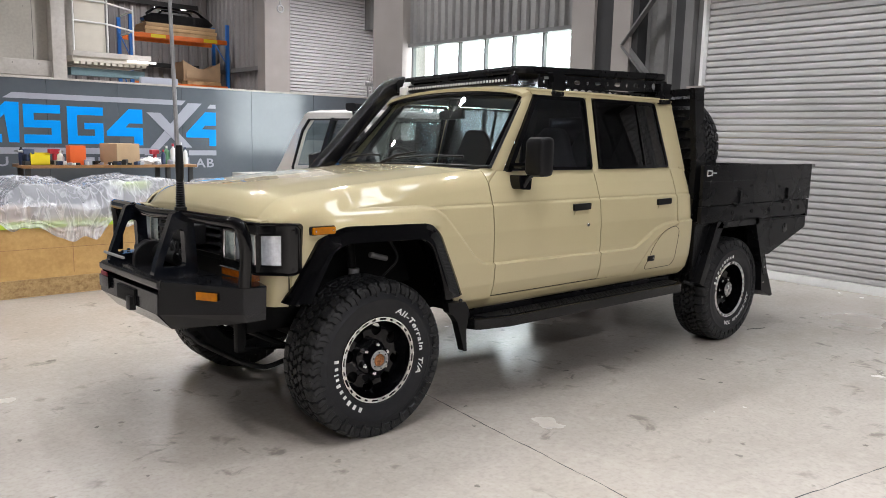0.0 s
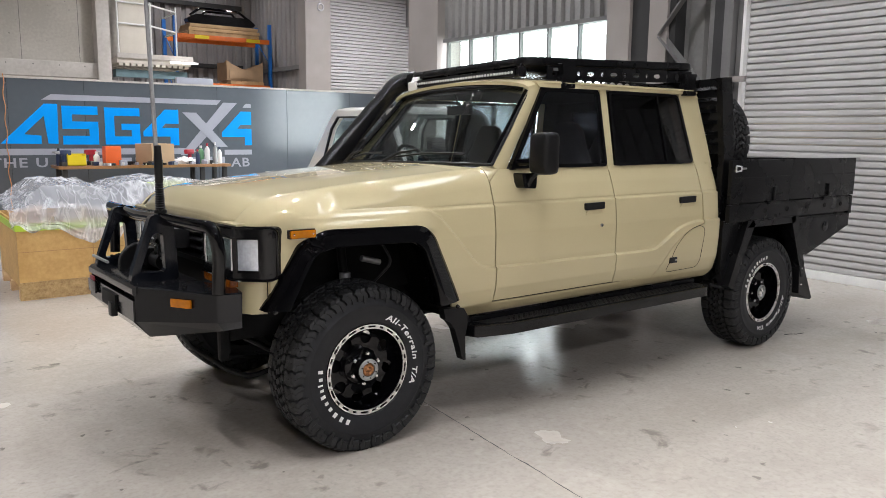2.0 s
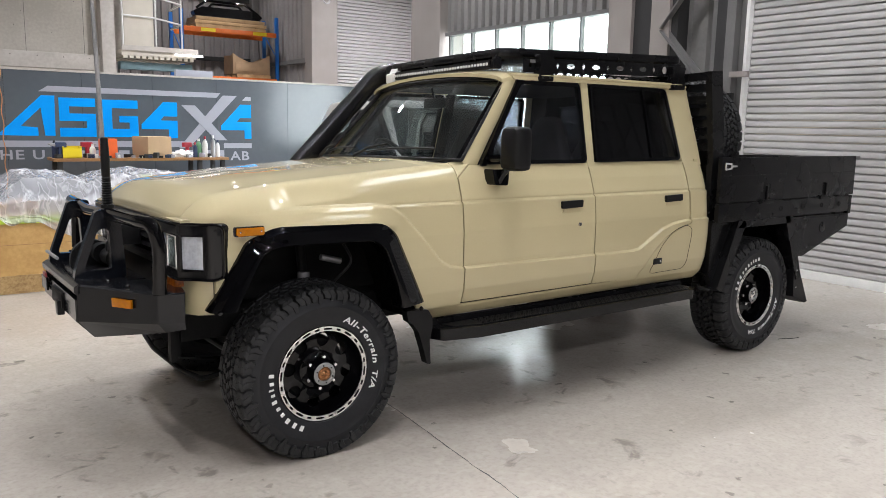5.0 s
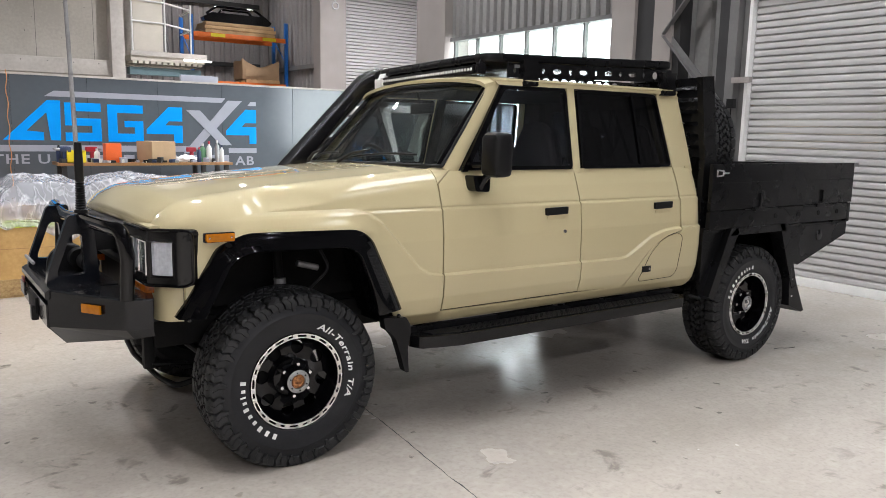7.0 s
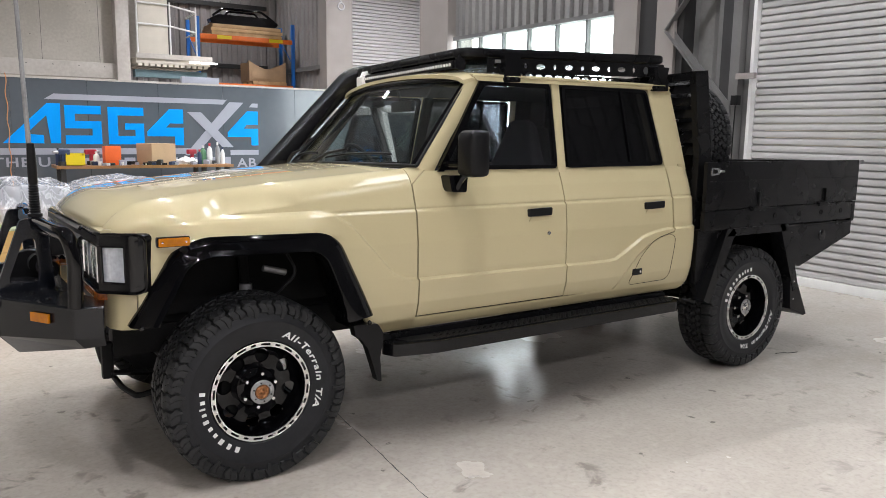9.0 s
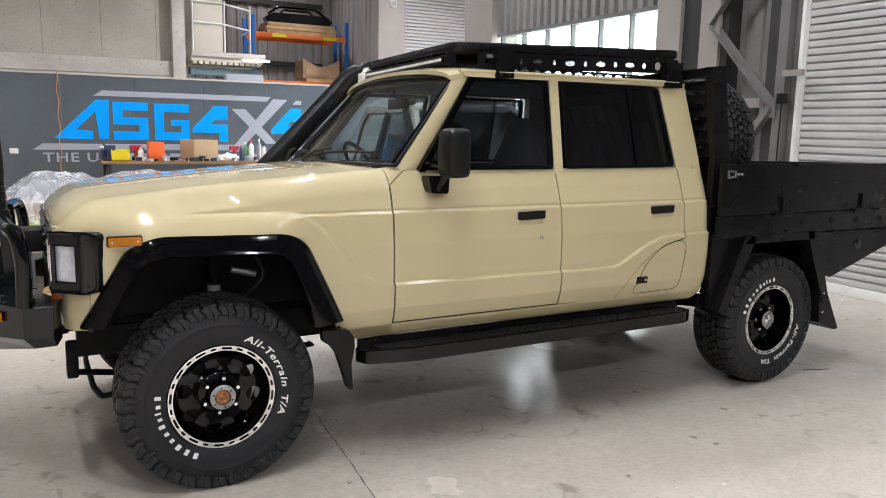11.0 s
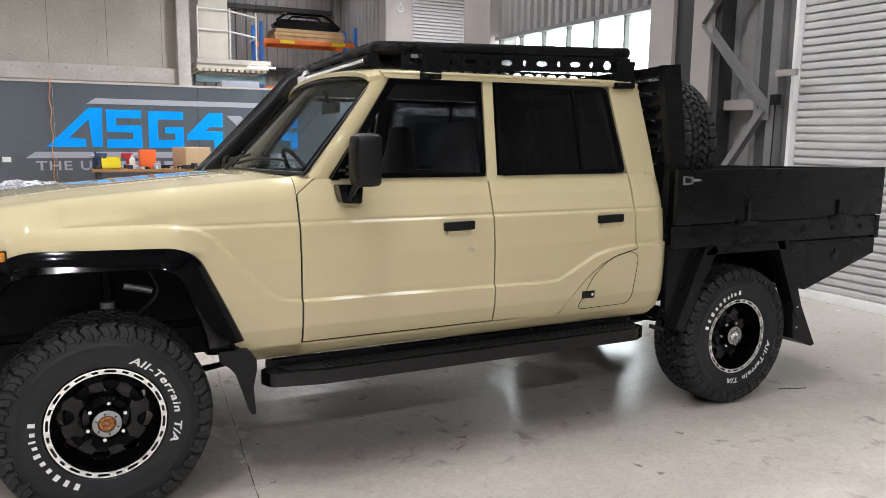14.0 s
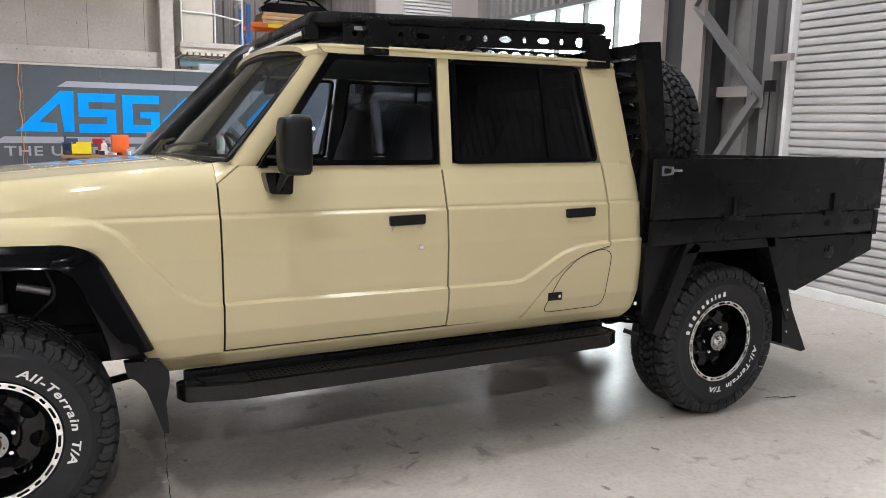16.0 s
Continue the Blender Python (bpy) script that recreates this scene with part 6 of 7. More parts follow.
# headboard, spare, tray
TY = 3.318                      # near side of the tray
TF = 2 * CY - TY
hb_plate = [(5.235, 1.955), (5.355, 1.965), (5.445, 1.40), (5.445, 0.93), (5.31, 0.93), (5.32, 1.42)]
headboard = part("headboard", prism(hb_plate, "y", 3.395, 3.44, 0.006), M_MATTE, ute, "black louvred steel headboard behind the cab", 40)
part("headboard_side", prism(hb_plate, "y", 2 * CY - 3.44, 2 * CY - 3.395, 0.006), M_MATTE, headboard, smooth=40)
part("headboard_top", prism([(5.24, 1.90), (5.345, 1.905), (5.352, 1.962), (5.237, 1.952)], "y", 3.44, 2 * CY - 3.44), M_MATTE, headboard, smooth=0)
for k in range(6):
    z = 1.44 + k * 0.078
    x = 5.335 - (z - 1.40) * 0.16
    part("louvre", prism([(x - 0.012, z - 0.004), (x + 0.004, z + 0.050), (x + 0.009, z + 0.050), (x - 0.004, z - 0.006)], "y", 3.44, 2 * CY - 3.44), M_MATTE, headboard, smooth=0)
part("mesh_post", prism([(5.27, 1.90), (5.30, 1.90), (5.38, 1.40), (5.35, 1.40)], "y", CY - 0.02, CY + 0.02), M_MATTE, headboard, smooth=0)
wheel("spare_wheel", pose(5.590, 3.86, 1.515, 0, 0, -90), 10, M_CHROME, "silver hub cap", False)

tray = part("tray_floor", box((5.30, TY + 0.03, 0.93), (7.08, TF - 0.03, 0.965)), M_MATTE, ute, "black steel tray floor", 0)
for y0, y1 in ((TY, TY + 0.03), (TF - 0.03, TF)):
    sb = part("drop_side", box((5.315, y0, 1.085), (7.095, y1, 1.392), 0.006), M_MATTE, tray, "black folded drop side")
    part("side_rail", box((5.31, y0 - 0.004, 0.952), (7.03, y1, 1.078), 0.006), M_MATTE, tray)
    near = y0 < CY
    f = y0 - 0.004 if near else y1 + 0.004
    for x in (5.76, 6.06, 6.35, 6.62, 6.88):
        part("rope_hole", revolve([(0, -0.001), (0.014, -0.002), (0.018, -0.003), (0.019, 0.001)], 14, pose(x, f - (0.002 if near else -0.002), 1.018)), M_DARK, tray)
    for x in (5.86, 6.66):
        hg = part("hinge", box((x - 0.08, f - 0.012, 1.062), (x + 0.08, f + 0.012, 1.090), 0.004), M_MATTE, tray)
        part("hinge_strap", box((x - 0.01, f - 0.010, 1.085), (x + 0.012, f + 0.006, 1.19), 0.003), M_MATTE, hg)
    part("press_line", box((5.34, y0 - 0.0035, 1.262), (7.07, y0 + 0.002, 1.270)), M_MATTE, tray, smooth=0)
for y0 in (TY + 0.010, TF - 0.028):
    part("side_backing", box((5.33, y0, 1.06), (7.05, y0 + 0.018, 1.10)), M_DARK, tray, smooth=0)
part("tailgate", box((7.06, TY + 0.03, 1.08), (7.09, TF - 0.03, 1.388), 0.006), M_MATTE, tray)
part("tail_latch", box((7.085, TY - 0.012, 1.362), (7.13, TY + 0.02, 1.392), 0.004), M_STEEL, tray)
part("rear_post", box((7.04, TY, 0.93), (7.085, TY + 0.04, 1.08), 0.004), M_MATTE, tray)
clasp = part("side_latch", prism(rounded([(5.335, 1.305), (5.415, 1.312), (5.415, 1.352), (5.335, 1.358)], 0.01), "y", TY - 0.014, TY - 0.004, 0.002), M_CHROME, tray, "bright over-centre latch")
part("latch_slot", prism(rounded([(5.352, 1.318), (5.395, 1.322), (5.395, 1.342), (5.352, 1.346)], 0.006), "y", TY - 0.0155, TY - 0.013), M_DARK, clasp, smooth=0)
part("latch_pin", tube([(5.415, TY - 0.008, 1.332), (5.47, TY - 0.008, 1.332)], 0.007, 8), M_STEEL, clasp)

for flip in (False, True):
    def side(bm):
        return mirror(bm, CY) if flip else bm
    # guard round the rear wheel
    part("guard_front", side(prism([(5.345, 0.50), (5.40, 0.47), (5.635, 0.935), (5.60, 0.955), (5.54, 0.955)], "y", 3.305, 3.40, 0.005)), M_MATTE, tray, "black angled rear guard", 30)
    part("guard_leg", side(prism([(5.31, 0.955), (5.545, 0.955), (5.35, 0.52), (5.31, 0.60)], "y", 3.36, 3.40)), M_MATTE, tray, smooth=0)
    part("guard_top", side(prism([(5.54, 0.905), (5.60, 0.955), (6.18, 0.955), (6.20, 0.905)], "y", 3.305, 3.42, 0.004)), M_MATTE, tray, smooth=30)
    part("guard_rear", side(prism([(6.12, 0.955), (6.22, 0.955), (6.40, 0.48), (6.34, 0.46)], "y", 3.305, 3.40, 0.005)), M_MATTE, tray, smooth=30)
    fl2 = part("rear_flap", side(prism([(6.30, 0.58), (6.37, 0.56), (6.535, 0.27), (6.50, 0.262), (6.33, 0.33)], "y", 3.31, 3.56, 0.003)), M_PLASTIC, tray, "black rubber rear mud flap", 30)
    for x, z in ((6.345, 0.53), (6.352, 0.40)):
        part("bolt", side(revolve([(0, -0.006), (0.007, -0.005), (0.009, 0.002)], 8, pose(x, 3.31, z))), M_CHROME, fl2)
    tb = part("under_tray_box", side(prism([(6.20, 0.945), (7.04, 0.935), (7.04, 0.835), (6.40, 0.635), (6.33, 0.66)], "y", 3.312, 3.80, 0.006)), M_MATTE, tray, "black under-tray tool box", 30)
    part("box_latch", side(revolve([(0, -0.006), (0.030, -0.008), (0.040, -0.006), (0.044, 0.002)], 20, pose(6.655, 3.312, 0.845))), M_SATIN, tb)
    part("box_latch_pull", side(box((6.64, 3.298, 0.85), (6.67, 3.312, 0.885), 0.003)), M_SATIN, tb)
    part("box_seam", side(box((6.24, 3.3105, 0.925), (7.0, 3.316, 0.929))), M_DARK, tb, smooth=0)
    part("guard_inner", side(box((5.35, 3.74, 0.62), (6.35, 3.77, 0.95))), M_DARK, tray, smooth=0)
    part("tail_lamp", side(box((7.08, 3.40, 0.86), (7.10, 3.60, 0.92), 0.006)), M_RED, tray)

# the body sits a little low on its far springs
lean = Matrix.Identity(4)
lean[2][1], lean[2][3] = -0.029, 0.029 * 3.45
for ob in ute.children_recursive:
    if ob.type == "MESH" and not (ob.parent.type == "EMPTY" and ob.parent is not ute):
        ob.data.transform(lean)

# ---------------------------------------------------------------- partition with its sign
PY = 13.80
partition = thing("partition_wall", (2, PY, 0), "dark grey vinyl-clad panel partition with a blue and silver sign", "partition", kind="structure")
PX = [-9.4, -7.0, -4.6, -2.2, 0.2, 2.25, 3.35, 4.45, 5.55, 6.9, 8.25, 9.6]
for a, b in zip(PX, PX[1:]):
    part("panel", box((a + 0.002, PY, 0.0), (b - 0.002, PY + 0.10, 2.30), 0.003), M_PARTITION, partition, smooth=0)
part("cap", box((-9.4, PY - 0.012, 2.30), (9.6, PY + 0.12, 2.332), 0.004), M_CONC_PALE, partition, "pale grey cap strip")


def sign(outline, mat, name, label=""):
    return part(name, prism(outline, "y", PY - 0.006, PY - 0.001), mat, partition, label, 0)


sign([(2.86, 2.075), (5.62, 2.070), (5.545, 1.985), (2.72, 1.985)], M_SILVER, "sign_stripe", "silver stripe")
# blue slanted blocks of the sign
sign([(2.12, 1.30), (2.69, 1.295), (2.69, 1.425), (2.45, 1.445), (2.74, 1.735), (2.785, 1.30), (2.93, 1.295), (2.945, 1.925), (2.755, 1.925)], M_BLUE, "sign_block", "blue slanted block")
sign([(3.00, 1.285), (3.54, 1.285), (3.54, 1.655), (3.15, 1.655), (3.15, 1.765), (3.54, 1.765), (3.54, 1.90), (3.00, 1.90), (3.00, 1.535), (3.40, 1.535), (3.40, 1.425), (3.00, 1.425)], M_BLUE, "sign_block", "blue notched block")
sign([(3.64, 1.285), (4.20, 1.285), (4.20, 1.63), (3.90, 1.63), (3.90, 1.525), (4.06, 1.525), (4.06, 1.42), (3.79, 1.42), (3.79, 1.755), (4.20, 1.755), (4.20, 1.89), (3.64, 1.89)], M_BLUE, "sign_block", "blue notched block")
sign([(4.25, 1.50), (4.62, 1.88), (4.85, 1.88), (4.85, 1.64), (4.62, 1.64), (4.56, 1.57), (4.85, 1.57), (4.85, 1.27), (4.70, 1.27), (4.70, 1.42), (4.25, 1.42)], M_BLUE, "sign_block", "blue notched block")
sign([(5.62, 1.50), (5.98, 1.88), (6.18, 1.88), (6.18, 1.64), (5.97, 1.64), (5.91, 1.57), (6.18, 1.57), (6.18, 1.27), (6.05, 1.27), (6.05, 1.42), (5.62, 1.42)], M_BLUE, "sign_block", "blue notched block")
sign([(4.86, 1.10), (5.03, 1.10), (5.92, 2.03), (5.66, 2.03)], M_SILVER, "sign_stroke", "silver slanted stroke")
part("sign_stroke", prism([(4.92, 1.84), (5.16, 1.84), (5.72, 1.24), (5.52, 1.24)], "y", PY - 0.011, PY - 0.0065), M_SILVER, partition, "silver slanted stroke", 0)
sign([(6.02, 1.95), (6.08, 2.02), (6.18, 2.02), (6.18, 1.95)], M_SILVER, "sign_stroke")
sign([(1.82, 1.12), (1.96, 1.22), (4.98, 1.22), (4.88, 1.12)], M_SILVER, "sign_stripe", "silver stripe")
sign([(5.66, 1.10), (5.66, 1.19), (6.18, 1.19), (6.18, 1.10)], M_SILVER, "sign_stripe")
bm = letters("THE U", 0.205, "LEFT", 1.12, 0.018)
bmesh.ops.transform(bm, matrix=pose(1.955, PY - 0.004, 0.932, 90, 0, 0) @ Matrix.Diagonal((1.30, 1, 1, 1)), verts=bm.verts)
part("sign_lettering", bm, M_SILVER, partition, "silver capital lettering", 0)
for k in range(12):
    x = 2.94 + k * 0.232
    part("sign_bar", box((x, PY - 0.005, 0.905), (x + 0.17, PY - 0.001, 1.065)), M_SILVER, partition, smooth=0)
bm = letters("AB", 0.225, "LEFT", 1.1, 0.018)
bmesh.ops.transform(bm, matrix=pose(5.78, PY - 0.004, 0.885, 90, 0, 0) @ Matrix.Diagonal((1.22, 1, 1, 1)), verts=bm.verts)
part("sign_lettering", bm, M_SILVER, partition, "silver capital lettering", 0)
part("socket", box((1.50, PY - 0.02, 1.06), (1.62, PY, 1.14), 0.004), M_WHITE, partition, "white power socket")
cable = solid("extension_cable", tube([(2.21 + 0.012 * math.sin(k * 1.1), PY - 0.02 - 0.012 * math.sin(k * 0.8), 2.36 - k * 0.07) for k in range(33)], 0.007, 6), material("orange_cable", (0.62, 0.27, 0.10), 0.5), "orange extension cable hanging down the partition", "cable")
# grey carton on top
ob = solid("flat_case", box((4.86, PY + 0.02, 2.333), (5.50, PY + 0.12, 2.44), 0.006), M_SILVER, "pale flat case resting on the partition", "case")

# ---------------------------------------------------------------- bench and clutter
bench = thing("workbench", (4.0, 13.0, 0), "workbench with a varnished top on dark legs", "workbench")
BZ = 0.985
part("bench_top", box((2.72, 12.72, BZ - 0.045), (5.36, 13.36, BZ), 0.006), M_BENCH, bench, "varnished timber top")
for x in (2.78, 4.86, 5.24):
    for y in (12.78, 13.26):
        part("leg", box((x, y, floor_z(x)), (x + 0.07, y + 0.06, BZ - 0.045), 0.004), M_FRAME_DK, bench)
part("shelf", box((2.8, 12.8, 0.30), (5.28, 13.3, 0.33)), M_FRAME_DK, bench, smooth=0)


def carton(lo, hi, mat, name, label, turn=0, category="box"):
    c = ((lo[0] + hi[0]) / 2, (lo[1] + hi[1]) / 2, lo[2])
    t = thing(name, c, label, category)
    m = Matrix.Translation(c) @ pose(0, 0, 0, 0, 0, turn) @ Matrix.Translation((-c[0], -c[1], -c[2]))
    part("body", box(lo, hi, 0.004, m), mat, t)
    top = box((lo[0], c[1] - 0.02, hi[2]), (hi[0], c[1] + 0.02, hi[2] + 0.002), 0, m)
    part("tape", top, M_TIMBER if mat is M_CARD else mat, t, smooth=0)
    return t


carton((3.97, 12.80, BZ), (4.42, 13.18, BZ + 0.33), M_CARD, "cardboard_box", "plain brown cardboard box on the bench", 24)
carton((3.40, 12.82, BZ), (3.63, 13.0, BZ + 0.29), M_ORANGE_BOX, "tool_carton", "bright orange tool carton on the bench", 4)
yb = thing("storage_bin", (2.98, 12.9, BZ), "open yellow plastic storage bin", "bin")
bm = bmesh.new()
add_box(bm, (2.86, 12.80, BZ), (3.12, 13.02, BZ + 0.012))
for lo, hi in (((2.86, 12.80, BZ), (2.872, 13.02, BZ + 0.18)), ((3.108, 12.80, BZ), (3.12, 13.02, BZ + 0.18)), ((2.872, 12.80, BZ), (3.108, 12.812, BZ + 0.15)), ((2.872, 13.008, BZ), (3.108, 13.02, BZ + 0.18))):
    add_box(bm, lo, hi)
part("body", bm, M_YELLOW, yb, smooth=0)


def bottle(x, y, r, h, mat, name="spray_bottle", label="plastic bottle on the bench", cap=M_WHITE):
    t = thing(name, (x, y, BZ), label, "bottle", "bench bottles")
    part("body", revolve([(0, 0), (r, 0.0), (r, h * 0.62), (r * 0.8, h * 0.74), (r * 0.35, h * 0.82), (r * 0.33, h * 0.9), (0, h * 0.9)], 14, pose(x, y, BZ, 90, 0, 0)), mat, t)
    part("cap", revolve([(0, h * 0.86), (r * 0.42, h * 0.86), (r * 0.42, h), (0, h)], 10, pose(x, y, BZ, 90, 0, 0)), cap, t)
    return t


bottle(5.02, 12.90, 0.045, 0.34, M_WHITE, "spray_bottle", "white spray bottle on the bench", M_REDP)
bottle(5.14, 12.86, 0.04, 0.36, M_STEEL, "spray_can", "silver spray can on the bench")
bottle(4.93, 12.95, 0.05, 0.30, M_GREEN, "oil_bottle", "dark green bottle on the bench")
bottle(5.24, 12.92, 0.035, 0.28, M_WHITE, "spray_bottle", "white bottle on the bench", M_NAVY)
bottle(4.84, 12.85, 0.035, 0.24, M_NAVY, "oil_bottle", "dark blue bottle on the bench", M_REDP)
bottle(3.30, 12.95, 0.045, 0.21, M_WHITE, "tin", "white tin on the bench", M_WHITE)
bottle(2.78, 13.0, 0.04, 0.26, M_NAVY, "spray_can", "dark blue can on the bench", M_FRAME_DK)


def drill(x, y, mat, turn):
    t = thing("cordless_drill", (x, y, BZ), "cordless drill standing on its battery", "drill", "drills")
    m = pose(x, y, BZ, 0, 0, turn)
    part("battery", box((-0.05, -0.04, 0), (0.07, 0.04, 0.06), 0.008, m), M_FRAME_DK, t)
    part("grip", box((-0.02, -0.022, 0.06), (0.03, 0.022, 0.17), 0.01, m), mat, t)
    part("body", box((-0.09, -0.032, 0.16), (0.08, 0.032, 0.235), 0.015, m), mat, t)
    part("chuck", add_tube(bmesh.new(), [m @ Vector((0.08, 0, 0.2)), m @ Vector((0.15, 0, 0.2))], [0.026, 0.012], 10), M_STEEL, t)


drill(3.24, 13.05, M_REDP, 20)
drill(2.83, 12.84, M_NAVY, 200)
drill(2.72 + 0.14, 13.12, M_NAVY, 160)
drill(4.78, 13.08, M_REDP, 30)
rnd = random.Random(9)
for k in range(52):
    x, y = 3.12 + rnd.random() * 2.05, 12.78 + rnd.random() * 0.3
    if 3.36 < x < 3.68 or 3.92 < x < 4.48:
        y = 12.745
    s = 0.02 + 0.035 * rnd.random()
    mat = rnd.choice((M_FRAME_DK, M_WHITE, M_STEEL, M_PLASTIC, M_SILVER, M_NAVY))
    t = thing("small_part", (x, y, BZ), "small loose part or rag on the bench", "part", "bench clutter")
    part("body", box((-s, -s * 0.6, 0), (s, s * 0.6, s * (0.5 + rnd.random() * 1.3)), s * 0.2, pose(x, y, BZ, 0, 0, rnd.random() * 90)), mat, t)
rag = thing("rag", (4.66, 12.9, BZ), "crumpled pale rag on the bench", "rag")
bm = bmesh.new()
bmesh.ops.create_icosphere(bm, subdivisions=3, radius=1)
for v in bm.verts:
    n = noise.noise(v.co * 2.3)
    v.co = Vector((4.66 + v.co.x * 0.17 * (1 + 0.5 * n), 12.9 + v.co.y * 0.09 * (1 + 0.5 * n), BZ + max(0, (v.co.z + 0.55) * 0.065 * (1 + 0.7 * n))))
part("cloth", bm, M_WHITE, rag, smooth=60)

# lime tray and dark things behind the crate
carton((3.75, 12.35, floor_z(4.2)), (4.65, 12.7, 0.62), M_PLASTIC, "storage_case", "dark grey storage case under the bench edge")
tray2 = thing("drip_tray", (4.2, 12.4, 0.62), "lime green plastic tray on the case", "tray")
part("body", add_rings(bmesh.new(), [[(x, y, z) for x, y in rounded([(4.2 - a, 12.5 - b), (4.2 + a, 12.5 - b), (4.2 + a, 12.5 + b), (4.2 - a, 12.5 + b)], 0.04, 3)] for a, b, z in ((0.22, 0.10, 0.622), (0.30, 0.15, 0.72), (0.285, 0.135, 0.72), (0.21, 0.09, 0.635))]), M_LIME, tray2)

# ---------------------------------------------------------------- wrapped crates
def crate(x0, y0, x1, y1, h, seed, top, group):
    c = thing("wooden_crate", ((x0 + x1) / 2, (y0 + y1) / 2, 0), "plywood crate on timber bearers, wrapped in clear plastic", "crate", group)
    part("skid", box((x0, y0 - 0.01, floor_z(x1)), (x1, y0 + 0.09, 0.13), 0.004), M_TIMBER, c)
    part("skid", box((x0, y1 - 0.09, floor_z(x1)), (x1, y1, 0.13), 0.004), M_TIMBER, c)
    part("skid", box((x0, (y0 + y1) / 2 - 0.05, floor_z(x1)), (x1, (y0 + y1) / 2 + 0.05, 0.10), 0.004), M_TIMBER, c)
    part("panel", box((x0, y0, 0.13), (x1, y0 + 0.015, h), 0.002), M_PLY, c, smooth=0)
    part("panel", box((x0, y1 - 0.015, 0.13), (x1, y1, h), 0.002), M_PLY, c, smooth=0)
    part("panel", box((x0, y0 + 0.015, 0.13), (x0 + 0.015, y1 - 0.015, h), 0.002), M_PLY, c, smooth=0)
    part("panel", box((x1 - 0.015, y0 + 0.015, 0.13), (x1, y1 - 0.015, h), 0.002), M_PLY, c, smooth=0)
    part("batten", box((x0, y0 - 0.016, floor_z(x0) + 0.004), (x1, y0, 0.165), 0.002), M_CHIP, c, "rough chipboard skirting", smooth=0)
    for k, f in enumerate((0.30, 0.62, 0.90)):
        part("panel_seam", box((x0 + (x1 - x0) * f, y0 - 0.003, 0.20), (x0 + (x1 - x0) * f + 0.005, y0 + 0.002, h - 0.08)), M_BENCH, c, smooth=0)
    part("panel_seam", box((x0, y0 - 0.003, 0.44), (x0 + (x1 - x0) * 0.62, y0 + 0.002, 0.444)), M_BENCH, c, smooth=0)
    bm = bmesh.new()
    add_box(bm, (x0 - 0.006, y0 - 0.020, h - 0.085), (x1 + 0.006, y0 - 0.012, h - 0.02))
    add_box(bm, (x0 - 0.012, y0 - 0.014, h - 0.085), (x0 - 0.004, y1, h - 0.02))
    part("tape_band", bm, M_LIME, c, "lime green tape band", 0)
    # packed parts in the crate, lumpy shapes under the sheet
    r = random.Random(seed)
    for k in range(7):
        a, b = x0 + (x1 - x0) * (0.08 + 0.13 * k), r.uniform(y0 + 0.15, y1 - 0.45)
        hh = h + top * r.uniform(0.15, 0.40)
        part("packed_part", box((a, b, h - 0.2), (a + r.uniform(0.12, 0.24), b + 0.32, hh), 0.03, ), r.choice((M_CONC_PALE, M_FRAME, M_STEEL, M_CONC_PALE, M_CARD)), c)
    # plastic sheet draped over the top and down the front
    bm = bmesh.new()
    nx, ny = 130, 70
    g = []
    for i in range(nx + 1):
        row = []
        u = i / nx
        x = x0 - 0.05 + (x1 - x0 + 0.10) * u
        for k in range(ny + 1):
            v = k / ny
            nz = 0.30 * noise.fractal(Vector((x * 3.1, v * 5.3, seed)), 0.9, 2.2, 4) + 0.75 * (noise.ridged_multi_fractal(Vector((x * 2.1 + v * 1.5, v * 3.6 - x * 0.6, seed + 1.5)), 1.0, 2.1, 4, 1.0, 1.8) - 1.0)
            lump = 0.45 + 0.55 * abs(math.sin((x - x0) * 3.1 + 0.5 + 0.5 * noise.noise(Vector((x, v * 2.0, seed + 3.3))))) ** 0.7
            if v < 0.45:
                hang = (0.45 - v) / 0.45
                drop = 0.09 + 0.42 * max(0.0, noise.noise(Vector((x * 1.6, 0.0, seed + 7))) + 0.05) + 0.10 * noise.noise(Vector((x * 7.0, 0.0, seed + 9)))
                p = (x + 0.02 * nz, y0 - 0.028 - 0.035 * abs(nz) - 0.02 * hang, h + 0.02 - hang * min(drop, h - 0.2))
                if v > 0.36:
                    p = (p[0], p[1], p[2] + (v - 0.36) / 0.09 * top * 0.35 * lump)
            else:
                w = (v - 0.45) / 0.55
                edge = min(1, w * 6) * min(1, u * 7, (1 - u) * 7)
                p = (x + 0.02 * nz, y0 - 0.02 + (y1 - y0) * w, h + 0.03 + top * (0.30 * lump + 0.70 * edge * (0.6 + 0.4 * lump)) + 0.05 * nz)
            row.append(bm.verts.new(p))
        g.append(row)
    for a, b in zip(g, g[1:]):
        for k in range(ny):
            bm.faces.new((a[k], b[k], b[k + 1], a[k + 1]))
    s = part("plastic_sheet", bm, M_SHEET, c, "crumpled clear plastic sheet", 60)
    return c


crate(1.50, 7.95, 3.60, 9.15, 0.72, 3, 0.30, "crates")
crate(3.75, 8.4, 5.2, 9.5, 0.66, 5, 0.26, "crates")

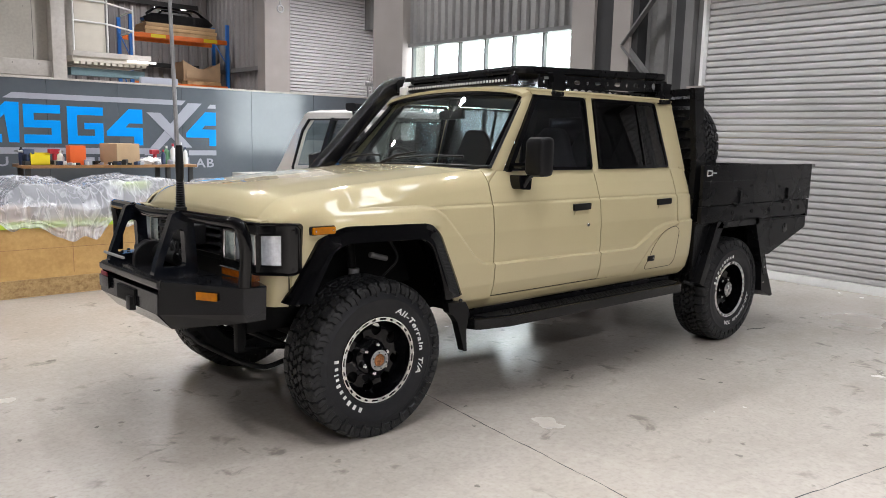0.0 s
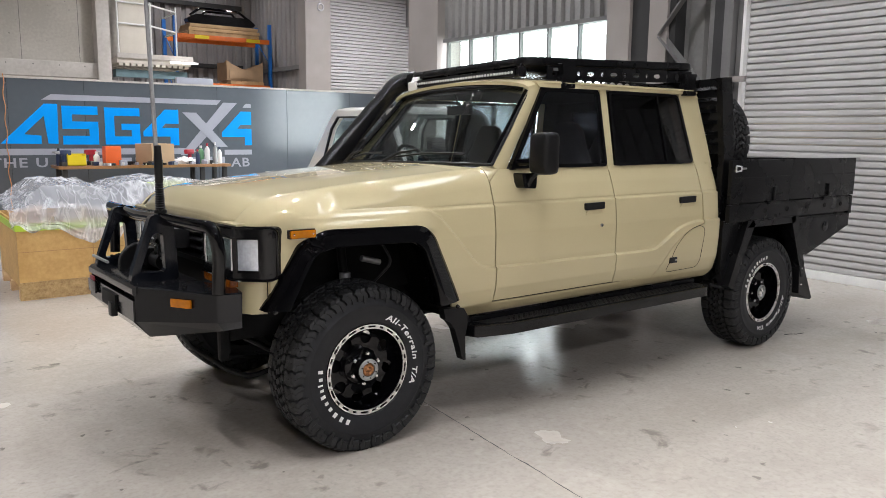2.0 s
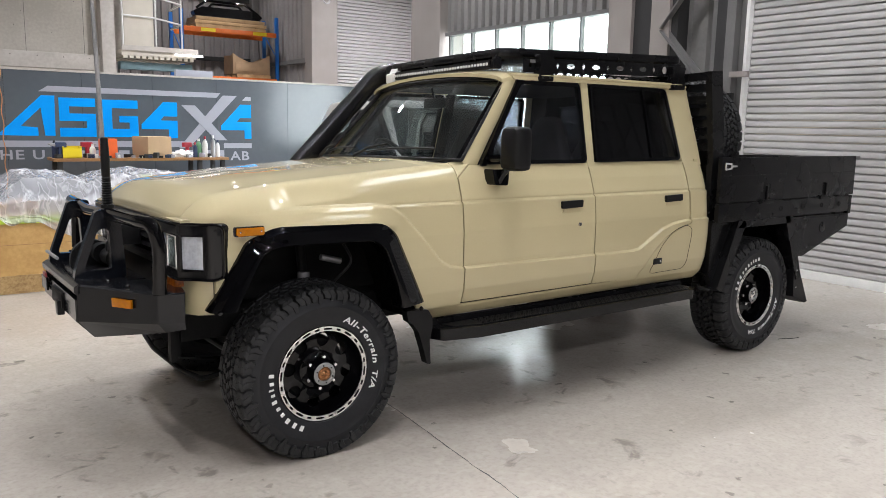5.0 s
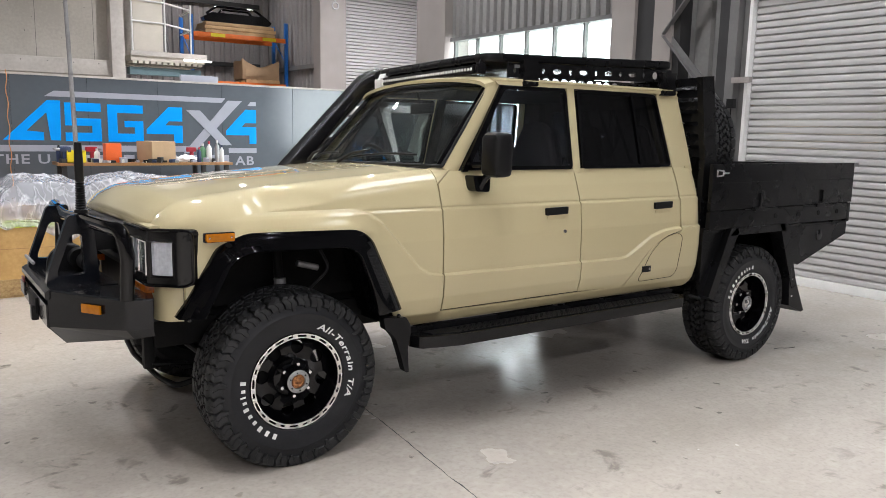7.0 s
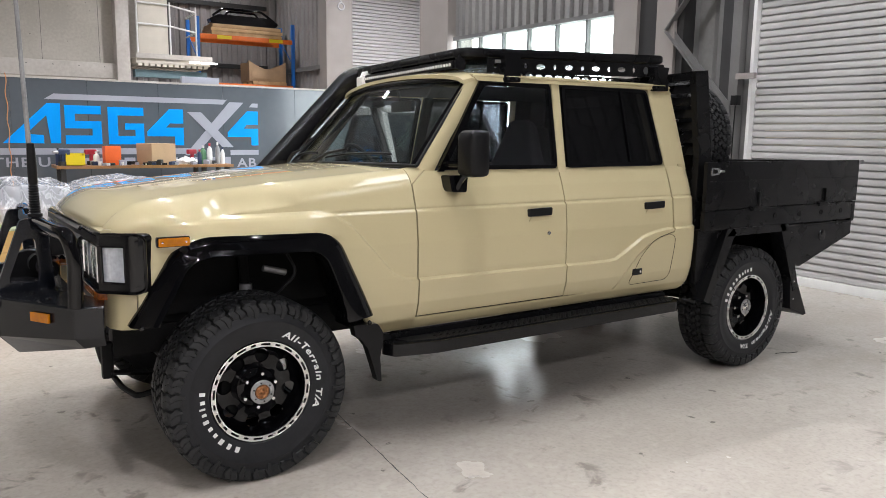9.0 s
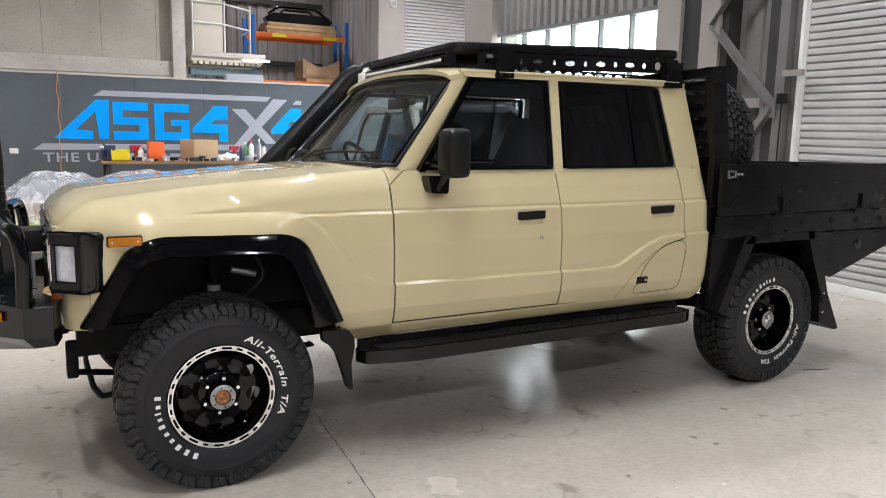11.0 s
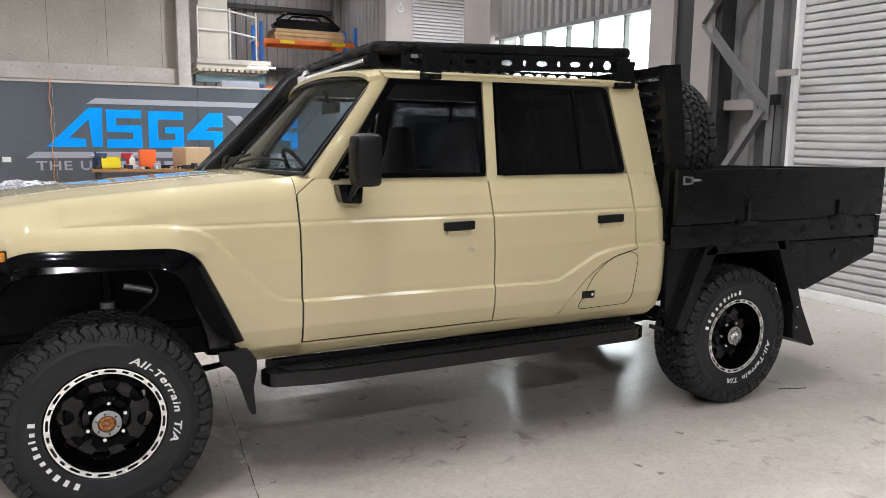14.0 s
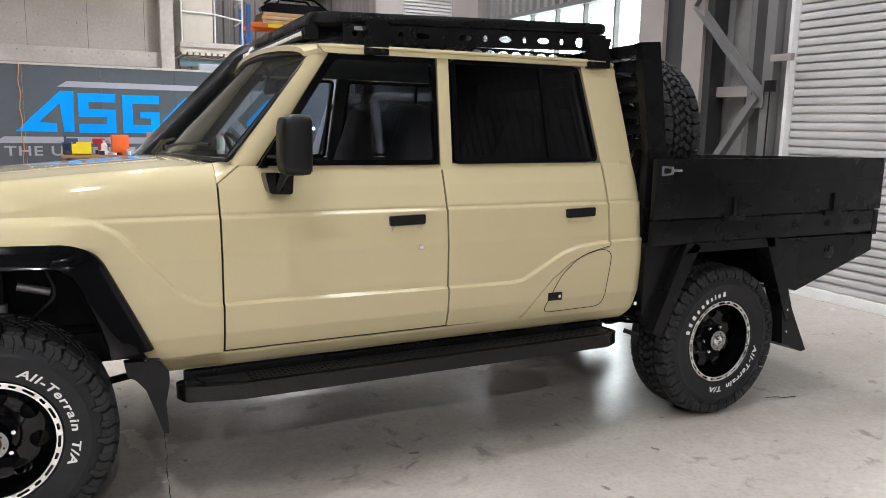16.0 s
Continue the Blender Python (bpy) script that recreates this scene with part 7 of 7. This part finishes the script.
# ---------------------------------------------------------------- pallet rack at the back
rk = thing("pallet_rack", (9.1, 22.9, 0), "blue and orange pallet rack with loads on its beams", "rack")
for x in (7.62, 10.48):
    for y in (22.6, 23.6):
        bm = box((x, y, 0), (x + 0.10, y + 0.08, 4.70), 0.004)
        part("upright", bm, M_BLUE_STEEL, rk, "blue upright")
    for k in range(4):
        part("lacing", tube([(x + 0.05, 22.64, 0.5 + k), (x + 0.05, 23.64, 1.3 + k)], 0.018, 6), M_BLUE_STEEL, rk)
for z in (2.75, 4.10):
    for y in (22.55, 23.62):
        part("beam", box((7.72, y, z), (10.48, y + 0.05, z + 0.13), 0.004), M_ORANGE, rk, "orange beam")
for x in (8.2, 9.75):
    part("load_sign", box((x, 22.543, 4.12), (x + 0.42, 22.549, 4.215)), M_YELLOW, rk, "yellow load label", 0)


def pallet(x0, y0, z, w, d, name="timber_pallet", layers=2):
    t = thing(name, (x0 + w / 2, y0 + d / 2, z), "rough sawn pale timber pallet", "pallet", "pallets")
    for k in range(3):
        part("bearer", box((x0, y0 + k * (d - 0.1) / 2, z), (x0 + w, y0 + k * (d - 0.1) / 2 + 0.1, z + 0.08)), M_TIMBER, t, smooth=0)
    n = int(w / 0.16)
    for k in range(n):
        part("board", box((x0 + k * w / n, y0 - 0.01, z + 0.08), (x0 + k * w / n + w / n * 0.85, y0 + d, z + 0.10)), M_TIMBER, t, smooth=0)
    return t


pallet(8.05, 22.55, 4.23, 2.1, 1.05)
for k, (z, x0, x1) in enumerate(((4.33, 8.02, 10.15), (4.43, 8.06, 10.10))):
    solid("timber_plank", box((x0, 22.5, z + 0.003), (x1, 23.4, z + 0.095), 0.006), M_TIMBER, "thick pine board stacked on a pallet", "plank", "stacked planks")
# spare bull bar on the planks
bb = thing("bull_bar", (9.0, 22.9, 4.535), "loose black bull bar resting on stacked planks", "bull bar")
part("bar_body", prism(rounded([(8.05, 4.54), (9.95, 4.54), (10.05, 4.64), (9.85, 4.80), (8.25, 4.80), (8.0, 4.66)], 0.03), "y", 22.55, 22.85, 0.01), M_SATIN, bb)
part("hoop", tube(bend([(8.15, 22.75, 4.78), (8.45, 22.78, 5.0), (9.6, 22.78, 5.0), (9.95, 22.75, 4.76)], 0.12), 0.035, 10), M_GLOSS, bb)
part("hoop", tube(bend([(8.5, 22.75, 4.80), (8.6, 22.78, 4.92), (9.4, 22.78, 4.92), (9.5, 22.75, 4.80)], 0.06), 0.03, 10), M_GLOSS, bb)
pallet(9.25, 22.6, 2.885, 1.05, 0.95)
lc = thing("large_carton", (9.72, 23.0, 2.986), "battered sagging brown carton on a pallet", "box")
bm = bmesh.new()
rows = []
for i in range(17):
    u = i / 16
    x = 9.14 + 1.14 * u
    peak = 0.36 + 0.22 * abs(2 * u - 1) ** 1.6 + 0.03 * noise.noise(Vector((x * 4, 1, 0)))
    sag = 0.09 * math.sin(math.pi * u)
    rows.append([bm.verts.new(p) for p in ((x, 22.62, 2.99), (x, 22.60 - sag * 0.6, 2.99 + peak * 0.45), (x, 22.62 + sag * 0.3, 2.99 + peak), (x, 22.80, 2.99 + peak - 0.07 - sag), (x, 23.20, 2.99 + peak - 0.05), (x, 23.38, 2.99 + peak * 0.9), (x, 23.38, 2.99))])
for p, q in zip(rows, rows[1:]):
    for k in range(6):
        bm.faces.new((p[k], q[k], q[k + 1], p[k + 1]))
bm.faces.new(rows[0])
bm.faces.new(rows[-1][::-1])
part("body", bm, M_CARD, lc, smooth=50)
part("flap", box((9.2, 22.55, 3.06), (9.9, 22.575, 3.30), 0.004, Matrix.Translation((0, 0, 0))), M_CARD, lc, "torn open flap")

# ---------------------------------------------------------------- wall fan, ceiling fixings
fan = thing("wall_fan", (10.1, 14.4, 2.66), "round grey wire-guard fan on a tall pole", "fan")
m = pose(10.1, 14.4, 2.66, 0, 0, 38)
bm = bmesh.new()
for r, y in ((0.22, 0.0), (0.20, -0.05), (0.14, -0.07), (0.08, -0.075), (0.22, 0.05)):
    add_tube(bm, [m @ Vector((r * math.cos(t), y, r * math.sin(t))) for t in (math.tau * k / 28 for k in range(29))], 0.005, 5)
for k in range(20):
    t = math.tau * k / 20
    add_tube(bm, [m @ Vector((0.05 * math.cos(t), -0.075, 0.05 * math.sin(t))), m @ Vector((0.16 * math.cos(t), -0.065, 0.16 * math.sin(t))), m @ Vector((0.22 * math.cos(t), 0, 0.22 * math.sin(t)))], 0.003, 4)
part("guard", bm, M_STEEL, fan)
bm = bmesh.new()
for k in range(3):
    t0 = math.tau * k / 3
    add_rings(bm, [[m @ Vector((r * math.cos(t0 + a), y, r * math.sin(t0 + a))) for a, y in ((-0.5, -0.02), (0, -0.01), (0.5, 0.02), (0.5, 0.023), (0, -0.007), (-0.5, -0.017))] for r in (0.05, 0.12, 0.19)])
part("blades", bm, M_WHITE, fan)
part("motor", add_tube(bmesh.new(), [m @ Vector((0, -0.04, 0)), m @ Vector((0, 0.14, 0))], 0.06, 16), M_STEEL, fan)
part("pole", tube([m @ Vector((0, 0.1, -0.05)), (10.16, 14.48, 0.03)], 0.025, 10), M_STEEL, fan)
part("base", tube([(10.16, 14.48, 0.0), (10.16, 14.48, 0.03)], 0.25, 24), M_STEEL, fan)
cl = thing("ceiling_hook", (10.68, 19.6, 4.98), "hanging galvanised hoist hook", "hook")
part("chain", tube([(10.68, 19.6, ROOF), (10.68, 19.6, 4.982)], 0.025, 8), M_STEEL, cl)
part("hook", tube([(10.68 + 0.09 * math.cos(t), 19.6, 4.88 + 0.09 * math.sin(t)) for t in (math.pi / 2 + math.tau * k / 16 for k in range(17))], 0.022, 8), M_STEEL, cl)

# ---------------------------------------------------------------- white ute behind
wu = thing("white_ute", (6.62, 9.6, 0), "white dual-cab ute with its rear door opening bare", "car")
UX0, UX1 = 5.74, 7.50
UC = (UX0 + UX1) / 2


def ute_plane(z):
    """Side of the cab, leaning in over the belt line."""
    return UX0 + max(0.0, z - 1.08) * 0.13


def ute_sides(name, outline, thick, mat, under=None, out=0.0, label="", near=True, smooth=40):
    """A piece of the cab's side, outline in (y, z); the far side mirrored."""
    made = []
    for flip in ((False, True) if near else (True,)):
        rings = []
        for d in (-out, -out + thick):
            ring = [(ute_plane(z) + d, y, z) for y, z in outline]
            rings.append([(2 * UC - x, y, z) for x, y, z in ring] if flip else ring)
        made.append(part(name, add_rings(bmesh.new(), rings), mat, under or wu, label, smooth))
    return made


lower = rounded([(6.75, 0.62), (6.78, 0.95), (7.0, 1.04), (8.05, 1.12), (8.2, 1.08), (9.56, 1.06), (9.6, 0.52), (6.9, 0.48)], 0.05)
part("body", add_prism(bmesh.new(), lower, "x", UX0, UX1), M_UTE, wu, smooth=40)
part("cab_floor", box((UX0 + 0.02, 9.58, 0.48), (UX1 - 0.02, 10.66, 0.60), 0.01), M_UTE, wu)
part("bonnet", add_rings(bmesh.new(), [[(UC + (x - UC) * f, y, z + dz) for x, y in rounded([(UX0 + 0.06, y0), (UX1 - 0.06, y0), (UX1 - 0.06, 8.08), (UX0 + 0.06, 8.08)], 0.08, 4)] for f, y0, dz, z in ((1.0, 6.82, 0.0, 1.04), (0.99, 6.84, 0.035, 1.04), (0.9, 6.92, 0.06, 1.04))]), M_UTE, wu, smooth=50)
# pillars, roof rail, rear quarter round the bare door opening
ute_sides("quarter_panel", rounded([(10.72, 0.50), (10.74, 0.98), (10.60, 1.10), (10.16, 1.70), (10.02, 1.84), (9.86, 1.80), (10.05, 1.62), (10.22, 1.10), (10.16, 0.94), (10.24, 0.80), (10.22, 0.50)], 0.05, 5), 0.09, M_UTE, label="white rear quarter with the bare door jamb")
ute_sides("roof_rail", rounded([(10.10, 1.76), (10.00, 1.87), (8.60, 1.87), (8.48, 1.80), (8.60, 1.80), (9.92, 1.795)], 0.02, 3), 0.08, M_UTE)
ute_sides("centre_pillar", [(9.60, 0.55), (9.52, 1.20), (9.30, 1.81), (9.21, 1.81), (9.42, 1.20), (9.50, 0.55)], 0.07, M_PLASTIC, out=0.004, label="black centre pillar")
ute_sides("front_pillar", [(8.02, 1.08), (8.50, 1.81), (8.59, 1.81), (8.13, 1.08)], 0.07, M_UTE)
ute_sides("window_frame", [(9.30, 1.80), (8.64, 1.80), (8.20, 1.10), (8.24, 1.10), (8.67, 1.775), (9.30, 1.775)], 0.03, M_PLASTIC, out=0.003)
ute_sides("door_seal", [(10.16, 0.96), (10.20, 1.10), (10.03, 1.62), (9.88, 1.775), (9.35, 1.775), (9.35, 1.797), (9.90, 1.797), (10.06, 1.63), (10.225, 1.10), (10.185, 0.95)], 0.03, M_PLASTIC, out=0.003)
for g in ute_sides("side_glass", [(8.26, 1.09), (8.68, 1.77), (9.23, 1.77), (9.44, 1.20), (9.46, 1.07)], 0.005, M_TINT, out=-0.02, smooth=0):
    g.visible_shadow = False
# far rear door, trimmed in navy
far = ute_sides("rear_door", rounded([(9.55, 0.60), (9.55, 1.08), (10.20, 1.10), (10.24, 0.80), (10.18, 0.60)], 0.03), 0.05, M_UTE, near=False)[0]
part("door_trim", box((UX1 - 0.11, 9.60, 0.66), (UX1 - 0.06, 10.14, 1.22), 0.02), M_NAVY, far, "navy door trim")
ute_sides("striker", [(10.185, 1.00), (10.185, 1.06), (10.145, 1.06), (10.145, 1.00)], 0.02, M_PLASTIC, out=0.012, smooth=0)
rings = [[(UC + (x - UC) * f, 9.3 + (y - 9.3) * f, z) for x, y in rounded([(UX0 + 0.11, 8.50), (UX1 - 0.11, 8.50), (UX1 - 0.11, 10.06), (UX0 + 0.11, 10.06)], 0.10, 5)] for f, z in ((0.99, 1.83), (1, 1.865), (0.975, 1.895), (0.80, 1.925))]
part("roof", add_rings(bmesh.new(), rings), M_UTE, wu, "white cab roof", 50)
for nm, pts in (("windscreen", [(UX0 + 0.10, 8.02, 1.10), (UX1 - 0.10, 8.02, 1.10), (UX1 - 0.18, 8.50, 1.82), (UX0 + 0.18, 8.50, 1.82)]), ("rear_window", [(UX0 + 0.2, 10.58, 1.12), (UX1 - 0.2, 10.58, 1.12), (UX1 - 0.22, 10.14, 1.74), (UX0 + 0.22, 10.14, 1.74)])):
    bm = bmesh.new()
    bm.faces.new([bm.verts.new(p) for p in pts])
    g = part(nm, thicken(bm, (0, 0.005, 0)), M_CLEAR, wu, smooth=0)
    g.visible_shadow = False
part("rear_panel", box((UX0 + 0.06, 10.60, 0.55), (UX1 - 0.06, 10.66, 1.10), 0.01), M_UTE, wu)
for y, wide in ((8.95, 0.46), (9.95, 0.0)):
    for dx in ((-0.40, 0.40) if wide else (0.0,)):
        w = wide or 1.30
        st = part("seat", box((UC + dx - w / 2, y - 0.34, 0.66), (UC + dx + w / 2, y + 0.10, 0.86), 0.05), M_SEAT, wu, "dark seat")
        part("seat_back", add_rings(bmesh.new(), [[(UC + dx + a2 * w, y + b2, z) for a2, b2 in ((-0.5 * f, 0.02 + lean), (0.5 * f, 0.02 + lean), (0.5 * f, 0.14 + lean), (-0.5 * f, 0.14 + lean))] for z, f, lean in ((0.80, 1, 0.0), (1.28, 0.95, 0.10), (1.34, 0.55, 0.11), (1.52, 0.50, 0.14))]), M_SEAT, st, smooth=50)
part("dashboard", box((UX0 + 0.1, 8.12, 0.85), (UX1 - 0.1, 8.42, 1.12), 0.04), M_DASH, wu)
tub = bmesh.new()
for lo, hi in (((UX0, 10.74, 0.60), (UX0 + 0.06, 12.2, 0.92)), ((UX1 - 0.06, 10.74, 0.60), (UX1, 12.2, 0.92)), ((UX0 + 0.06, 12.14, 0.60), (UX1 - 0.06, 12.2, 0.92)), ((UX0 + 0.06, 10.74, 0.60), (UX1 - 0.06, 12.14, 0.66))):
    add_box(tub, lo, hi, 0.01)
part("tub", tub, M_UTE, wu)
for x, s in ((UX0 + 0.13, 1), (UX1 - 0.13, -1)):
    for y in (7.45, 11.3):
        wt = part("tyre", revolve([(0.2, -0.10), (0.26, -0.12), (0.35, -0.115), (0.38, -0.09), (0.385, 0.09), (0.35, 0.115), (0.26, 0.12), (0.2, 0.10)], 32, pose(x, y, 0.385, 0, 0, 90)), M_RUBBER, wu)
        part("rim", revolve([(0, -0.06), (0.12, -0.07), (0.20, -0.10), (0.21, 0.1), (0, 0.08)], 24, pose(x, y, 0.385, 0, 0, 90 if s > 0 else -90)), M_STEEL, wt)
mr = part("door_mirror", box((UX0 - 0.20, 8.36, 1.10), (UX0 - 0.02, 8.46, 1.30), 0.03), M_PLASTIC, wu)
part("mirror_arm", tube([(UX0 - 0.06, 8.41, 1.14), (UX0 + 0.03, 8.42, 1.10)], 0.02, 8), M_PLASTIC, mr)
us = part("snorkel", tube(bend([(UX0 + 0.02, 7.6, 1.02), (UX0 - 0.02, 8.05, 1.14), (UX0 + 0.07, 8.66, 1.82), (UX0 + 0.08, 8.70, 1.93)], 0.06), 0.042, 12), M_PLASTIC, wu, "black snorkel on the pillar", 60)
part("snorkel_head", prism(rounded([(8.52, 1.91), (8.60, 1.88), (8.79, 1.90), (8.80, 1.99), (8.58, 1.995)], 0.03), "x", UX0 + 0.0, UX0 + 0.15, 0.02), M_PLASTIC, us)

wu.matrix_world = Matrix.Translation((0, 0, floor_z(UC))) @ wu.matrix_world

# ---------------------------------------------------------------- floor joints and litter
joint = thing("floor_joint", (3, 2, 0), "thin dark saw-cut joint in the concrete floor", "joint", kind="structure")


def joint_line(a, b, w=0.005):
    d = Vector((b[0] - a[0], b[1] - a[1], 0))
    s = Vector((-d.y, d.x, 0)).normalized() * w / 2
    n = max(2, int(d.length / 0.035))
    bm = bmesh.new()
    rings = []
    for k in range(n + 1):
        p = Vector((a[0], a[1], floor_z(a[0] + d.x * k / n))) + d * k / n + s.normalized() * (0.010 * noise.noise(Vector((k * 0.16, a[0], 2))) + 0.004 * noise.noise(Vector((k * 0.9, a[0], 4))))
        ww = max(0.15, 0.8 + 1.3 * noise.noise(Vector((k * 0.37, a[1], 5))))
        rings.append([p - s * ww + Vector((0, 0, -0.004)), p + s * ww + Vector((0, 0, -0.004)), p + s * ww + Vector((0, 0, 0.0012)), p - s * ww + Vector((0, 0, 0.0012))])
    part("cut", add_rings(bm, rings), M_FRAME_DK, joint, smooth=0)


joint_line((3.28, 6.7), (2.63, -0.6), 0.0042)
joint_line((-2.0, 2.57), (8.9, 0.77), 0.004)

wire = thing("wire_offcut", (6.46, 3.42, 0), "thin dark wire offcut lying on the floor", "wire")
part("strand", tube([(6.37 + 0.0155 * k, 3.42 - 0.005 * k - 0.010 * math.sin(k * 0.26), floor_z(6.46) + 0.003 + 0.004 * max(0, math.sin(k * 0.5))) for k in range(13)], 0.0022, 6), M_PLASTIC, wire)
